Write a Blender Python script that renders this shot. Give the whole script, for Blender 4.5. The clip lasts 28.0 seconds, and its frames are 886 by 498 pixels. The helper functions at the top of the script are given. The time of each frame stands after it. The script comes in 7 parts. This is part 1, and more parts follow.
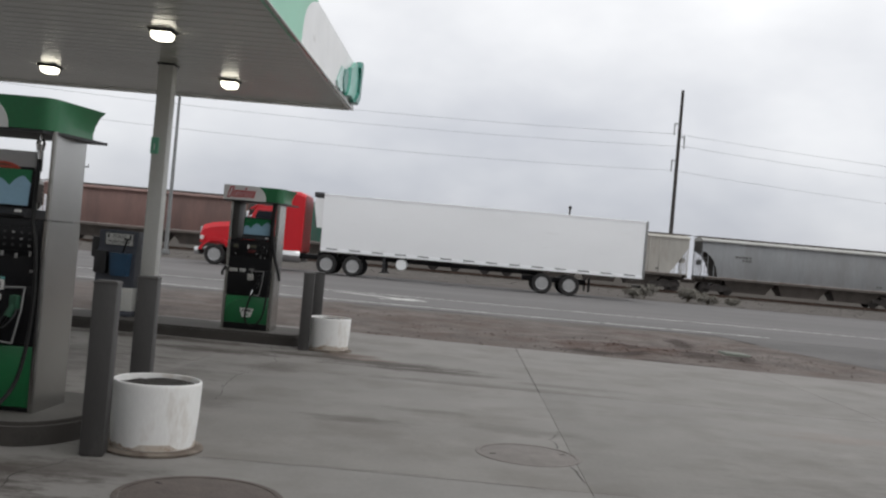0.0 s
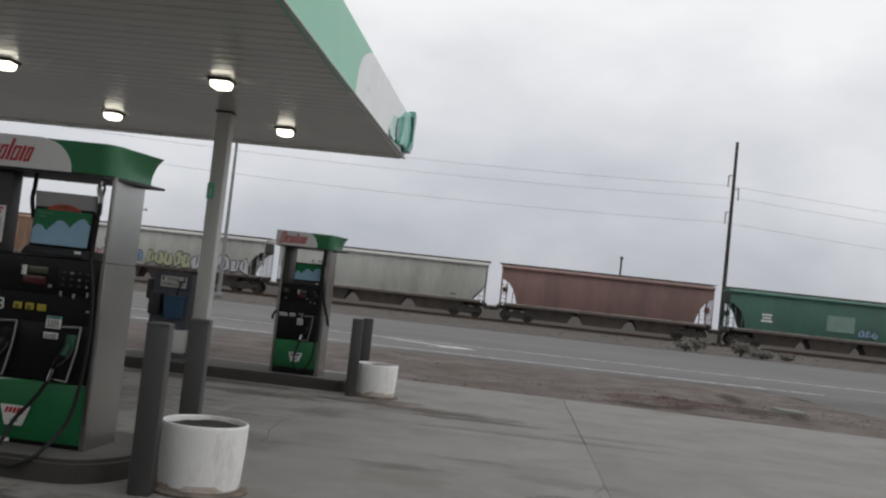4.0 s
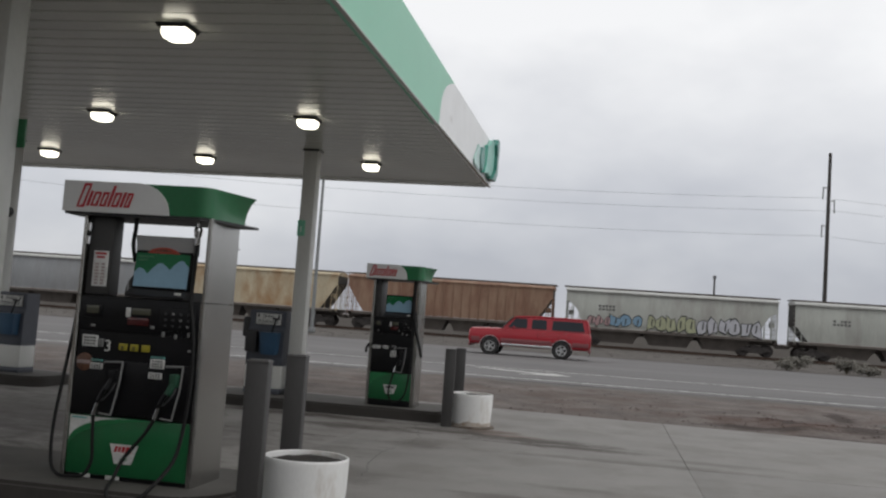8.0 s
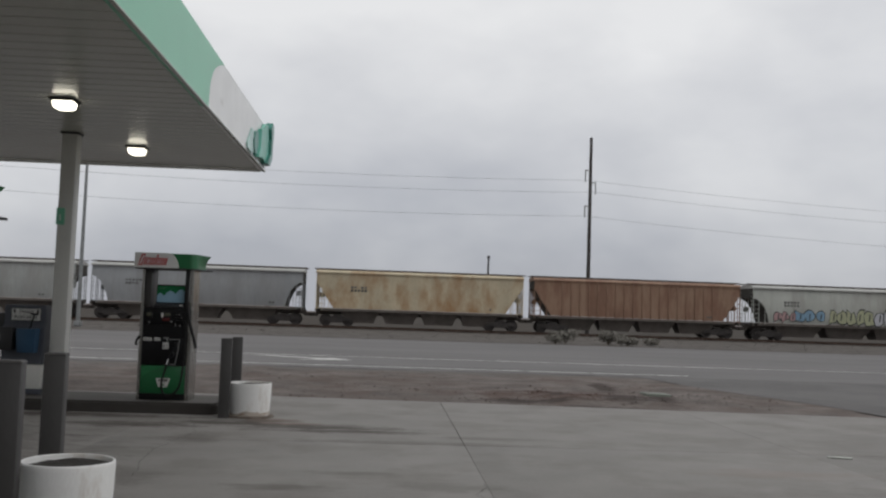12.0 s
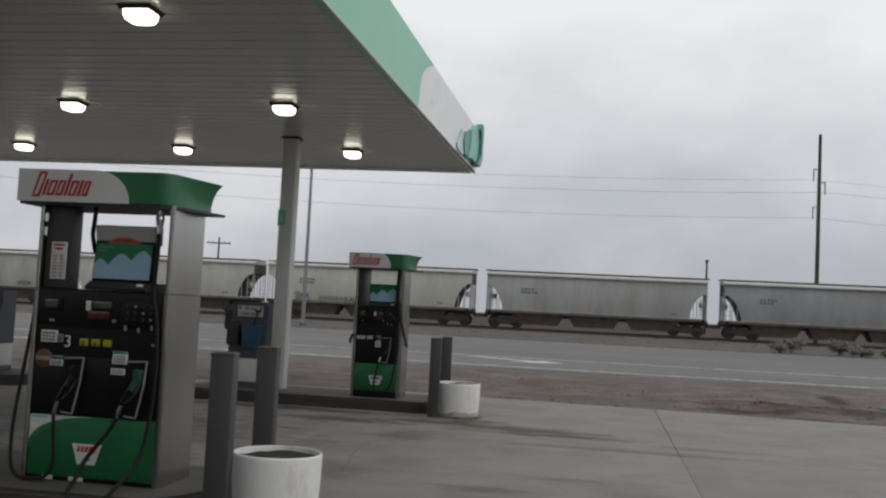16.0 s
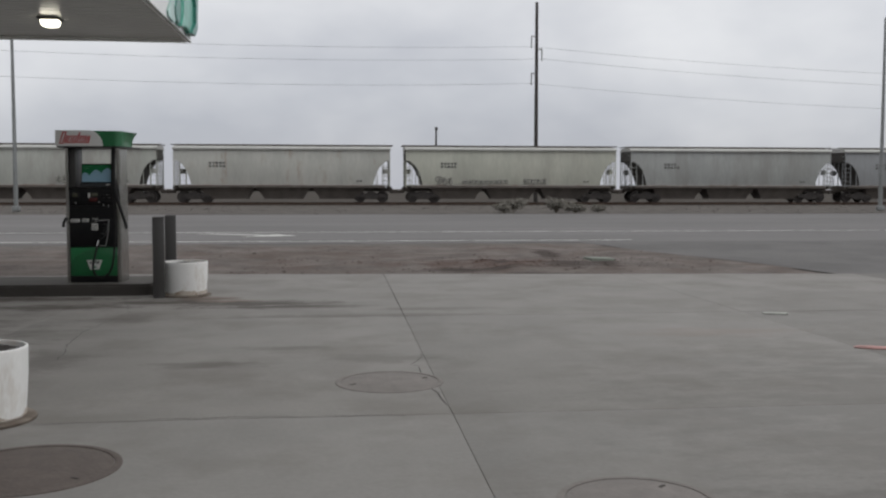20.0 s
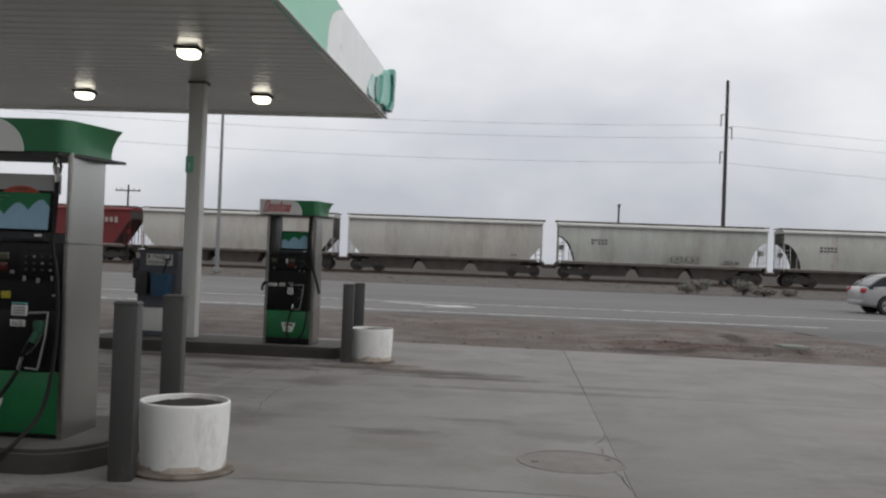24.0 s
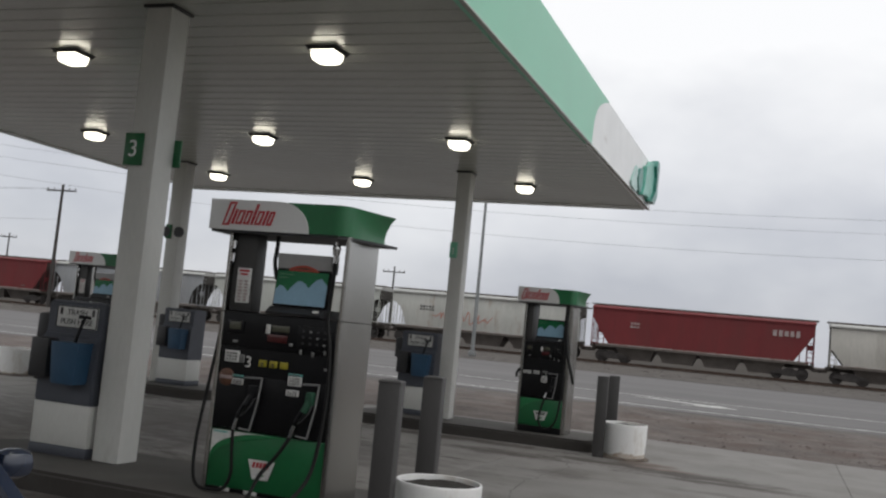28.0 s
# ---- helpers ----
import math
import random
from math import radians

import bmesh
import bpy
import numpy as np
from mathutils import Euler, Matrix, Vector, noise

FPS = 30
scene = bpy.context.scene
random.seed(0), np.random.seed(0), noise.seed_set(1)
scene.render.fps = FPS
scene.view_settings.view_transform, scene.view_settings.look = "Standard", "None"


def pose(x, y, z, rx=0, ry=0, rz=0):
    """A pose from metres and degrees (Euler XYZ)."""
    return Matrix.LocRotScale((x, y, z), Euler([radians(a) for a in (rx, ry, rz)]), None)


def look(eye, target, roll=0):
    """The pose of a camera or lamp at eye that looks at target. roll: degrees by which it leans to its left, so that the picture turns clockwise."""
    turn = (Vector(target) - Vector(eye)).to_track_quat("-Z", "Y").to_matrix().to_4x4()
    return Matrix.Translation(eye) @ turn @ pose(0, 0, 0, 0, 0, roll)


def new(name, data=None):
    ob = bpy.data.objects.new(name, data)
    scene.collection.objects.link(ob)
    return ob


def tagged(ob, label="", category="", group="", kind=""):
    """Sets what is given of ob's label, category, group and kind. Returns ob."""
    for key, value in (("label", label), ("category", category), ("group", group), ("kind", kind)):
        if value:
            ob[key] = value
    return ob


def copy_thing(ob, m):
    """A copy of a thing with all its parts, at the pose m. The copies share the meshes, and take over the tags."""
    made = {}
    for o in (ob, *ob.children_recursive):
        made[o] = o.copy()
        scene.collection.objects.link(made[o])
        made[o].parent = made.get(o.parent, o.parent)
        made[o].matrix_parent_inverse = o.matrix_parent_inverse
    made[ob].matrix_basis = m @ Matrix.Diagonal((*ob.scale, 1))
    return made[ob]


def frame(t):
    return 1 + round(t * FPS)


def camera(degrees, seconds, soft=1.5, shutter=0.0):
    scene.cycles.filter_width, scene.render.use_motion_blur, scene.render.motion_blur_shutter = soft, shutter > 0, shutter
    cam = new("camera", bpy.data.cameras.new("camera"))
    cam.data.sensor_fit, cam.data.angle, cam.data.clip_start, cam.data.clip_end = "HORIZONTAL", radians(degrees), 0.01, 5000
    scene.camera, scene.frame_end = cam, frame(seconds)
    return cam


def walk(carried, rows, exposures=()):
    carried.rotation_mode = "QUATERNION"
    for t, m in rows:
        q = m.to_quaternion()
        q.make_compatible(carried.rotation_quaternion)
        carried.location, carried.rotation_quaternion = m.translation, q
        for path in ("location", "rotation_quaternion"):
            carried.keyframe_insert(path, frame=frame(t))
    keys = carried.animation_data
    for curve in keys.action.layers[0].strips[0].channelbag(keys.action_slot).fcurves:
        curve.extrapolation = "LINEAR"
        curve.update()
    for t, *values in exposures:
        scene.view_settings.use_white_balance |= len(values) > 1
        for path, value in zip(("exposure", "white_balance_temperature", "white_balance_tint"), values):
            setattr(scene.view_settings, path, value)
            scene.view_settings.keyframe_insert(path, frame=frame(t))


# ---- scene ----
cam = camera(49.5, 28.0, soft=2.3)

PATH = [
    (0, (0.140, -0.030, 1.607), (0.0867, 1.9693, 1.6222), 5.04),
    (0.5, (0.149, -0.047, 1.615), (0.0586, 1.9509, 1.6415), 3.87),
    (1, (0.151, -0.040, 1.616), (0.0319, 1.9553, 1.6879), 3.66),
    (1.5, (0.160, -0.046, 1.612), (0.1219, 1.9519, 1.6843), 4.15),
    (2, (0.163, -0.045, 1.612), (0.1057, 1.9530, 1.6755), 3.78),
    (2.5, (0.166, -0.052, 1.610), (0.0829, 1.9440, 1.7023), 3.11),
    (3, (0.158, -0.051, 1.606), (0.0219, 1.9418, 1.7061), 2.94),
    (3.5, (0.155, -0.077, 1.617), (0.0403, 1.9177, 1.7089), 4.23),
    (4, (0.170, -0.091, 1.618), (0.0030, 1.8991, 1.7217), 6.20),
    (4.5, (0.168, -0.081, 1.624), (-0.1683, 1.8826, 1.8015), 7.00),
    (6.5, (0.155, -0.030, 1.606), (-0.1429, 1.9451, 1.6990), 4.28),
    (7, (0.153, -0.041, 1.611), (-0.1480, 1.9345, 1.6990), 3.29),
    (7.5, (0.138, -0.050, 1.612), (-0.1706, 1.9195, 1.7775), 3.63),
    (8, (0.136, -0.071, 1.614), (-0.2145, 1.8925, 1.7606), 4.04),
    (8.5, (0.149, -0.072, 1.610), (-0.1505, 1.9034, 1.6996), 3.00),
    (9, (0.175, -0.039, 1.612), (0.0999, 1.9591, 1.6638), 1.63),
    (9.5, (0.162, -0.001, 1.628), (0.2954, 1.9896, 1.7705), 1.93),
    (10, (0.161, -0.021, 1.632), (0.3020, 1.9695, 1.7701), 1.90),
    (10.5, (0.165, -0.021, 1.640), (0.3196, 1.9668, 1.7914), 1.43),
    (11, (0.174, -0.030, 1.635), (0.2716, 1.9666, 1.6875), 2.57),
    (11.5, (0.179, -0.030, 1.628), (0.2559, 1.9667, 1.7034), 2.31),
    (12, (0.179, -0.024, 1.636), (0.2840, 1.9687, 1.7726), 1.94),
    (12.5, (0.176, -0.045, 1.635), (0.2444, 1.9481, 1.7835), 1.85),
    (13, (0.183, -0.067, 1.638), (0.2085, 1.9278, 1.7850), 2.12),
    (13.5, (0.204, -0.060, 1.640), (0.0418, 1.9274, 1.7964), 3.96),
    (15.5, (0.111, 0.258, 1.605), (-0.1538, 2.2329, 1.7734), 3.15),
    (16, (0.221, 0.282, 1.600), (-0.1139, 2.2500, 1.7265), 2.87),
    (16.5, (0.299, 0.258, 1.611), (0.2132, 2.2545, 1.6909), 2.91),
    (17, (0.317, 0.236, 1.613), (0.1245, 2.2255, 1.6723), 2.04),
    (17.5, (0.289, 0.249, 1.604), (0.0291, 2.2315, 1.6408), 2.91),
    (18, (0.277, 0.281, 1.581), (-0.0699, 2.2508, 1.6007), 3.15),
    (18.5, (0.295, 0.267, 1.600), (-0.0013, 2.2450, 1.6178), 1.37),
    (19, (0.310, 0.292, 1.602), (0.1503, 2.2854, 1.5798), 1.43),
    (19.5, (0.341, 0.303, 1.599), (0.2877, 2.3013, 1.5499), 0.36),
    (20, (0.398, 0.271, 1.591), (0.6090, 2.2560, 1.4656), 0.07),
    (20.5, (0.366, 0.372, 1.588), (0.5940, 2.3567, 1.4889), -0.57),
    (21, (0.387, 0.321, 1.600), (0.6839, 2.2972, 1.5259), 0.54),
    (21.5, (0.362, 0.325, 1.601), (0.5286, 2.3184, 1.6003), 1.98),
    (22, (0.353, 0.236, 1.623), (0.2725, 2.2337, 1.6795), 1.81),
    (22.5, (0.315, 0.198, 1.618), (0.1666, 2.1918, 1.6797), 2.21),
    (24.5, (0.307, 0.240, 1.601), (0.1344, 2.2324, 1.6151), 2.05),
    (25, (0.295, 0.242, 1.602), (0.0481, 2.2260, 1.6485), 3.41),
    (25.5, (0.301, 0.232, 1.603), (0.0138, 2.2090, 1.6951), 3.99),
    (26, (0.296, 0.228, 1.603), (-0.0818, 2.1898, 1.6972), 3.84),
    (26.5, (0.284, 0.212, 1.605), (-0.2686, 2.1274, 1.7643), 3.43),
    (27, (0.285, 0.190, 1.608), (-0.4212, 2.0552, 1.7617), 4.92),
    (27.5, (0.279, 0.193, 1.614), (-0.4346, 2.0503, 1.8224), 4.49),
    (28, (0.280, 0.217, 1.616), (-0.4033, 2.0893, 1.7855), 5.47),
]
walk(cam, [(t, look(eye, target, roll)) for t, eye, target, roll in PATH],
     exposures=[(0, 0.1), (1, -0.02), (4, -0.09), (7, -0.08), (9, -0.05), (10, -0.26), (13, -0.28), (16, -0.18), (18, -0.2), (20, -0.08), (21, 0.11), (22, 0.1), (25, 0.0), (28, 0.03)])

# ---- world and light ----
SUN_UP, SUN_AZ = radians(54), radians(100)
world = bpy.data.worlds.new("overcast")
scene.world = world
world.use_nodes = True
wn = world.node_tree.nodes
wl = world.node_tree.links
wn.clear()
w_out, w_bg = wn.new("ShaderNodeOutputWorld"), wn.new("ShaderNodeBackground")
w_sky = wn.new("ShaderNodeTexSky")
w_sky.sky_type, w_sky.sun_disc = "NISHITA", False
w_sky.sun_elevation, w_sky.sun_rotation = SUN_UP, SUN_AZ
w_dim = wn.new("ShaderNodeMix")
w_dim.data_type, w_dim.blend_type = "RGBA", "MULTIPLY"
w_dim.inputs[0].default_value = 1.0
w_dim.inputs[7].default_value = (0.09, 0.09, 0.09, 1)
w_tc, w_map = wn.new("ShaderNodeTexCoord"), wn.new("ShaderNodeMapping")
w_map.inputs["Scale"].default_value = (1.0, 1.0, 1.9)
w_n1, w_n2 = wn.new("ShaderNodeTexNoise"), wn.new("ShaderNodeTexNoise")
w_n1.inputs["Scale"].default_value, w_n1.inputs["Detail"].default_value = 2.3, 5.0
w_n2.inputs["Scale"].default_value, w_n2.inputs["Detail"].default_value = 6.0, 6.0
w_add = wn.new("ShaderNodeMath")
w_add.operation = "MULTIPLY_ADD"
w_add.inputs[1].default_value = 0.22
w_ramp = wn.new("ShaderNodeValToRGB")
w_ramp.color_ramp.elements[0].position, w_ramp.color_ramp.elements[0].color = 0.42, (0.508, 0.525, 0.583, 1)
w_ramp.color_ramp.elements[1].position, w_ramp.color_ramp.elements[1].color = 0.95, (1.04, 1.04, 1.045, 1)
w_sep = wn.new("ShaderNodeSeparateXYZ")
w_h = wn.new("ShaderNodeMapRange")
w_h.inputs[1].default_value, w_h.inputs[2].default_value = 0.0, 0.32
w_h.inputs[3].default_value, w_h.inputs[4].default_value = -0.16, 0.3
w_sum = wn.new("ShaderNodeMath")
w_sum.operation = "ADD"
w_mix = wn.new("ShaderNodeMix")
w_mix.data_type = "RGBA"
w_mix.inputs[0].default_value = 0.9
for a, b in ((w_tc.outputs["Generated"], w_map.inputs[0]), (w_map.outputs[0], w_n1.inputs[0]), (w_map.outputs[0], w_n2.inputs[0]),
             (w_n2.outputs[0], w_add.inputs[0]), (w_n1.outputs[0], w_add.inputs[2]), (w_tc.outputs["Generated"], w_sep.inputs[0]),
             (w_sep.outputs[2], w_h.inputs[0]), (w_add.outputs[0], w_sum.inputs[0]), (w_h.outputs[0], w_sum.inputs[1]),
             (w_sum.outputs[0], w_ramp.inputs[0]), (w_sky.outputs[0], w_dim.inputs[6]), (w_dim.outputs[2], w_mix.inputs[6]),
             (w_ramp.outputs[0], w_mix.inputs[7]), (w_mix.outputs[2], w_bg.inputs[0]), (w_bg.outputs[0], w_out.inputs[0])):
    wl.new(a, b)
w_bg.inputs[1].default_value = 1.0
sun = new("sun", bpy.data.lights.new("sun", "SUN"))
sun.data.energy, sun.data.angle, sun.data.color = 0.75, radians(60), (1.0, 0.97, 0.93)
sun.rotation_euler = (radians(36), 0, radians(80))


# ---- materials ----
def mat(name, color, rough=0.6, metal=0.0, vary=0.12, scale=3.0, fine=40.0, bump=0.1, dirt=None, dirt_at=0.62, dirt_scale=1.6, stretch=(1, 1, 1), glow=0.0, rand=0.0, coat=0.0, world=False, stains=(), spec=0.5):
    """A painted or mineral surface: base colour with two scales of variation, dirt patches and fine relief."""
    m = bpy.data.materials.new(name)
    m.use_nodes = True
    n, l = m.node_tree.nodes, m.node_tree.links
    b = n["Principled BSDF"]
    tc, mp = n.new("ShaderNodeTexCoord"), n.new("ShaderNodeMapping")
    mp.inputs["Scale"].default_value = stretch
    if world:
        l.new(n.new("ShaderNodeNewGeometry").outputs["Position"], mp.inputs[0])
    else:
        l.new(tc.outputs["Object"], mp.inputs[0])
    n1, n2 = n.new("ShaderNodeTexNoise"), n.new("ShaderNodeTexNoise")
    n1.inputs["Scale"].default_value, n1.inputs["Detail"].default_value = scale, 4
    n2.inputs["Scale"].default_value, n2.inputs["Detail"].default_value = fine, 3
    l.new(mp.outputs[0], n1.inputs[0])
    l.new(mp.outputs[0], n2.inputs[0])
    add = n.new("ShaderNodeMath")
    add.operation = "MULTIPLY_ADD"
    add.inputs[1].default_value = 0.5
    l.new(n2.outputs[0], add.inputs[0])
    l.new(n1.outputs[0], add.inputs[2])
    last = add.outputs[0]
    if rand:
        oi, ra = n.new("ShaderNodeObjectInfo"), n.new("ShaderNodeMath")
        ra.operation = "MULTIPLY_ADD"
        ra.inputs[1].default_value = rand
        l.new(oi.outputs["Random"], ra.inputs[0])
        l.new(last, ra.inputs[2])
        last = ra.outputs[0]
    mr = n.new("ShaderNodeMapRange")
    mr.inputs[1].default_value, mr.inputs[2].default_value = 0.45, 1.05 + rand
    mr.inputs[3].default_value, mr.inputs[4].default_value = 1 - vary, 1 + vary
    l.new(last, mr.inputs[0])
    mul = n.new("ShaderNodeMix")
    mul.data_type, mul.blend_type = "RGBA", "MULTIPLY"
    mul.inputs[0].default_value = 1.0
    mul.inputs[6].default_value = (*color, 1)
    l.new(mr.outputs[0], mul.inputs[7])
    out = mul.outputs[2]
    if dirt:
        n3, rp, mx = n.new("ShaderNodeTexNoise"), n.new("ShaderNodeMapRange"), n.new("ShaderNodeMix")
        n3.inputs["Scale"].default_value, n3.inputs["Detail"].default_value = dirt_scale, 7
        n3.inputs["Roughness"].default_value = 0.65
        l.new(mp.outputs[0], n3.inputs[0])
        rp.inputs[1].default_value, rp.inputs[2].default_value = dirt_at - 0.08, dirt_at + 0.12
        l.new(n3.outputs[0], rp.inputs[0])
        mx.data_type = "RGBA"
        mx.inputs[7].default_value = (*dirt, 1)
        l.new(rp.outputs[0], mx.inputs[0])
        l.new(out, mx.inputs[6])
        out = mx.outputs[2]
    if stains:
        streaks, smp = n.new("ShaderNodeTexNoise"), n.new("ShaderNodeMapping")
        smp.inputs["Scale"].default_value = (0.75, 1.5, 1.0)
        streaks.inputs["Scale"].default_value, streaks.inputs["Detail"].default_value, streaks.inputs["Roughness"].default_value = 2.8, 9, 0.74
        l.new(mp.outputs[0], smp.inputs[0])
        l.new(smp.outputs[0], streaks.inputs[0])
    for sx, sy, rx, ry, amount, tint in stains:
        # an oil or rust stain or painted-in shade on the ground, with a ragged edge
        vs, vd, vl = n.new("ShaderNodeVectorMath"), n.new("ShaderNodeVectorMath"), n.new("ShaderNodeVectorMath")
        vs.operation, vd.operation, vl.operation = "SUBTRACT", "MULTIPLY", "LENGTH"
        vs.inputs[1].default_value, vd.inputs[1].default_value = (sx, sy, 0), (1 / rx, 1 / ry, 0)
        l.new(mp.outputs[0], vs.inputs[0])
        l.new(vs.outputs[0], vd.inputs[0])
        l.new(vd.outputs[0], vl.inputs[0])
        rag, edge, mx = n.new("ShaderNodeMath"), n.new("ShaderNodeMapRange"), n.new("ShaderNodeMix")
        rag.operation = "MULTIPLY_ADD"
        rag.inputs[1].default_value = 2.6
        l.new(streaks.outputs[0], rag.inputs[0])
        l.new(vl.outputs["Value"], rag.inputs[2])
        edge.inputs[1].default_value, edge.inputs[2].default_value = 1.62, 2.08
        edge.inputs[3].default_value, edge.inputs[4].default_value = amount, 0.0
        l.new(rag.outputs[0], edge.inputs[0])
        mx.data_type = "RGBA"
        mx.inputs[7].default_value = (*tint, 1)
        l.new(edge.outputs[0], mx.inputs[0])
        l.new(out, mx.inputs[6])
        out = mx.outputs[2]
    l.new(out, b.inputs["Base Color"])
    b.inputs["Roughness"].default_value, b.inputs["Metallic"].default_value = rough, metal
    b.inputs["Specular IOR Level"].default_value = spec
    if coat:
        b.inputs["Coat Weight"].default_value = coat
    if bump:
        bp = n.new("ShaderNodeBump")
        bp.inputs["Strength"].default_value, bp.inputs["Distance"].default_value = bump, 0.02
        l.new(n2.outputs[0], bp.inputs["Height"])
        l.new(bp.outputs[0], b.inputs["Normal"])
    if glow:
        l.new(out, b.inputs["Emission Color"])
        b.inputs["Emission Strength"].default_value = glow
    return m


def plain_glass(name, color, rough=0.05):
    m = bpy.data.materials.new(name)
    m.use_nodes = True
    b = m.node_tree.nodes["Principled BSDF"]
    b.inputs["Base Color"].default_value = (*color, 1)
    b.inputs["Roughness"].default_value, b.inputs["Specular IOR Level"].default_value = rough, 0.3
    return m


# Oil-stain tone, which also paints the canopy's shade onto the concrete.
OIL_SHADE, RUSTY = (0.056, 0.046, 0.039), (0.16, 0.105, 0.082)
M_CONC = mat("concrete", (0.192, 0.184, 0.173), 0.85, vary=0.15, scale=1.3, fine=25, bump=0.1, dirt=(0.152, 0.142, 0.13), dirt_at=0.56, dirt_scale=0.8, rand=0.12, world=True,
             # The broad grey right-hand entries darken the concrete in place of lens vignetting.
             stains=((-4.4, 14.45, 2.8, 0.45, 0.95, OIL_SHADE), (-11.0, 14.4, 2.6, 0.45, 0.9, OIL_SHADE), (-3.9, 5.9, 2.6, 0.75, 0.95, OIL_SHADE), (-6.5, 6.0, 3.5, 2.2, 0.8, OIL_SHADE), (-2.4, 6.25, 0.9, 0.4, 0.6, OIL_SHADE), (-1.35, 14.0, 1.0, 0.3, 0.75, RUSTY), (-3.4, 13.5, 1.4, 0.5, 0.95, OIL_SHADE), (-0.9, 13.7, 1.7, 0.5, 0.95, OIL_SHADE), (-0.3, 13.3, 1.6, 0.3, 0.9, OIL_SHADE), (-2.2, 13.9, 1.1, 0.45, 0.95, OIL_SHADE), (-1.5, 14.4, 0.6, 0.35, 0.8, RUSTY), (0.4, 12.3, 2.6, 0.25, 0.4, OIL_SHADE), (-5.0, 8.9, 2.8, 0.9, 0.6, OIL_SHADE), (-8.0, 11.5, 4.5, 4.0, 0.6, OIL_SHADE), (6.5, 9.0, 3.0, 2.2, 0.35, (0.15, 0.142, 0.132)), (3.5, 4.6, 2.5, 0.8, 0.3, OIL_SHADE), (5.6, 6.5, 4.5, 4.0, 0.42, (0.11, 0.105, 0.097)), (7.5, 13.0, 3.0, 3.0, 0.3, (0.12, 0.113, 0.105)), (-1.7, 14.3, 0.9, 0.4, 0.6, OIL_SHADE), (-2.2, 12.4, 0.5, 0.9, 0.5, OIL_SHADE), (0.8, 9.2, 0.9, 0.35, 0.35, OIL_SHADE), (-0.8, 9.0, 0.8, 0.25, 0.5, OIL_SHADE), (-2.3, 9.4, 0.5, 0.9, 0.4, OIL_SHADE), (-4.5, 5.0, 3.4, 2.0, 0.9, OIL_SHADE), (-5.5, 11.2, 3.5, 2.6, 0.6, OIL_SHADE), (-0.1, 9.9, 0.7, 0.2, 0.4, OIL_SHADE), (4.5, 10.5, 1.5, 0.5, 0.25, RUSTY), (1.6, 12.9, 1.4, 0.22, 0.3, OIL_SHADE)))
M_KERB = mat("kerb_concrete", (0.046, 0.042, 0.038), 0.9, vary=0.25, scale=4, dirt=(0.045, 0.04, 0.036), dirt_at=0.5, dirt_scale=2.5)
M_DRIVE = mat("dark_asphalt", (0.102, 0.098, 0.096), 0.9, vary=0.2, scale=0.5, fine=30, bump=0.15, dirt=(0.07, 0.067, 0.066), dirt_at=0.55, dirt_scale=0.4, world=True)
M_ASPH = mat("asphalt", (0.126, 0.121, 0.120), 0.9, vary=0.2, scale=0.25, fine=30, bump=0.15, dirt=(0.098, 0.095, 0.094), dirt_at=0.55, dirt_scale=0.3, stretch=(0.25, 1, 1), world=True)
# Earth tones that also paint in lump shading and the concrete edge's undercut shadow.
RED_EARTH_SHADE, DARK_EARTH_SHADE = (0.082, 0.057, 0.048), (0.054, 0.044, 0.04)
M_DIRT = mat("bare_earth", (0.136, 0.12, 0.112), 0.95, spec=0.1, vary=0.4, scale=1.6, fine=14, bump=0.7, dirt=(0.114, 0.09, 0.08), dirt_at=0.55, dirt_scale=1.1, stretch=(0.75, 1, 1), world=True,
             stains=((1.0, 25.0, 9.0, 1.3, 0.9, (0.126, 0.121, 0.118)), (-9.0, 24.9, 12.0, 1.6, 0.9, (0.126, 0.121, 0.118)), (2.9, 19.5, 1.4, 1.3, 0.95, RED_EARTH_SHADE), (1.9, 19.6, 0.6, 1.6, 0.7, RED_EARTH_SHADE), (3.1, 19.3, 0.5, 0.4, 0.95, (0.045, 0.026, 0.021)), (2.6, 19.9, 0.35, 0.5, 0.9, (0.05, 0.03, 0.025)), (2.2, 18.6, 1.4, 0.35, 0.9, DARK_EARTH_SHADE), (3.7, 19.0, 0.7, 0.7, 0.8, DARK_EARTH_SHADE), (2.75, 19.5, 0.3, 0.5, 0.9, DARK_EARTH_SHADE), (2.8, 18.0, 2.0, 0.32, 0.95, DARK_EARTH_SHADE), (0.2, 17.9, 2.5, 0.25, 0.8, DARK_EARTH_SHADE), (3.75, 21.6, 0.35, 1.6, 0.9, DARK_EARTH_SHADE), (4.3, 19.2, 0.35, 1.0, 0.9, DARK_EARTH_SHADE), (1.9, 18.6, 0.5, 0.5, 0.8, DARK_EARTH_SHADE), (-0.5, 22.0, 3.0, 1.5, 0.4, (0.1, 0.078, 0.066)), (3.3, 22.8, 0.9, 0.5, 0.6, RED_EARTH_SHADE)))
M_FIELD = mat("dull_field_grass", (0.088, 0.082, 0.076), 0.95, spec=0.0, vary=0.35, scale=0.4, fine=12, bump=0.3, dirt=(0.076, 0.066, 0.058), dirt_at=0.55, dirt_scale=0.2, world=True)
M_LINE = mat("road_paint", (0.5, 0.5, 0.48), 0.8, vary=0.3, scale=3, dirt=(0.15, 0.145, 0.14), dirt_at=0.56, dirt_scale=4)
M_HEADER = mat("pale_grey_header", (0.34, 0.34, 0.335), 0.45, vary=0.08, scale=3, bump=0.03)
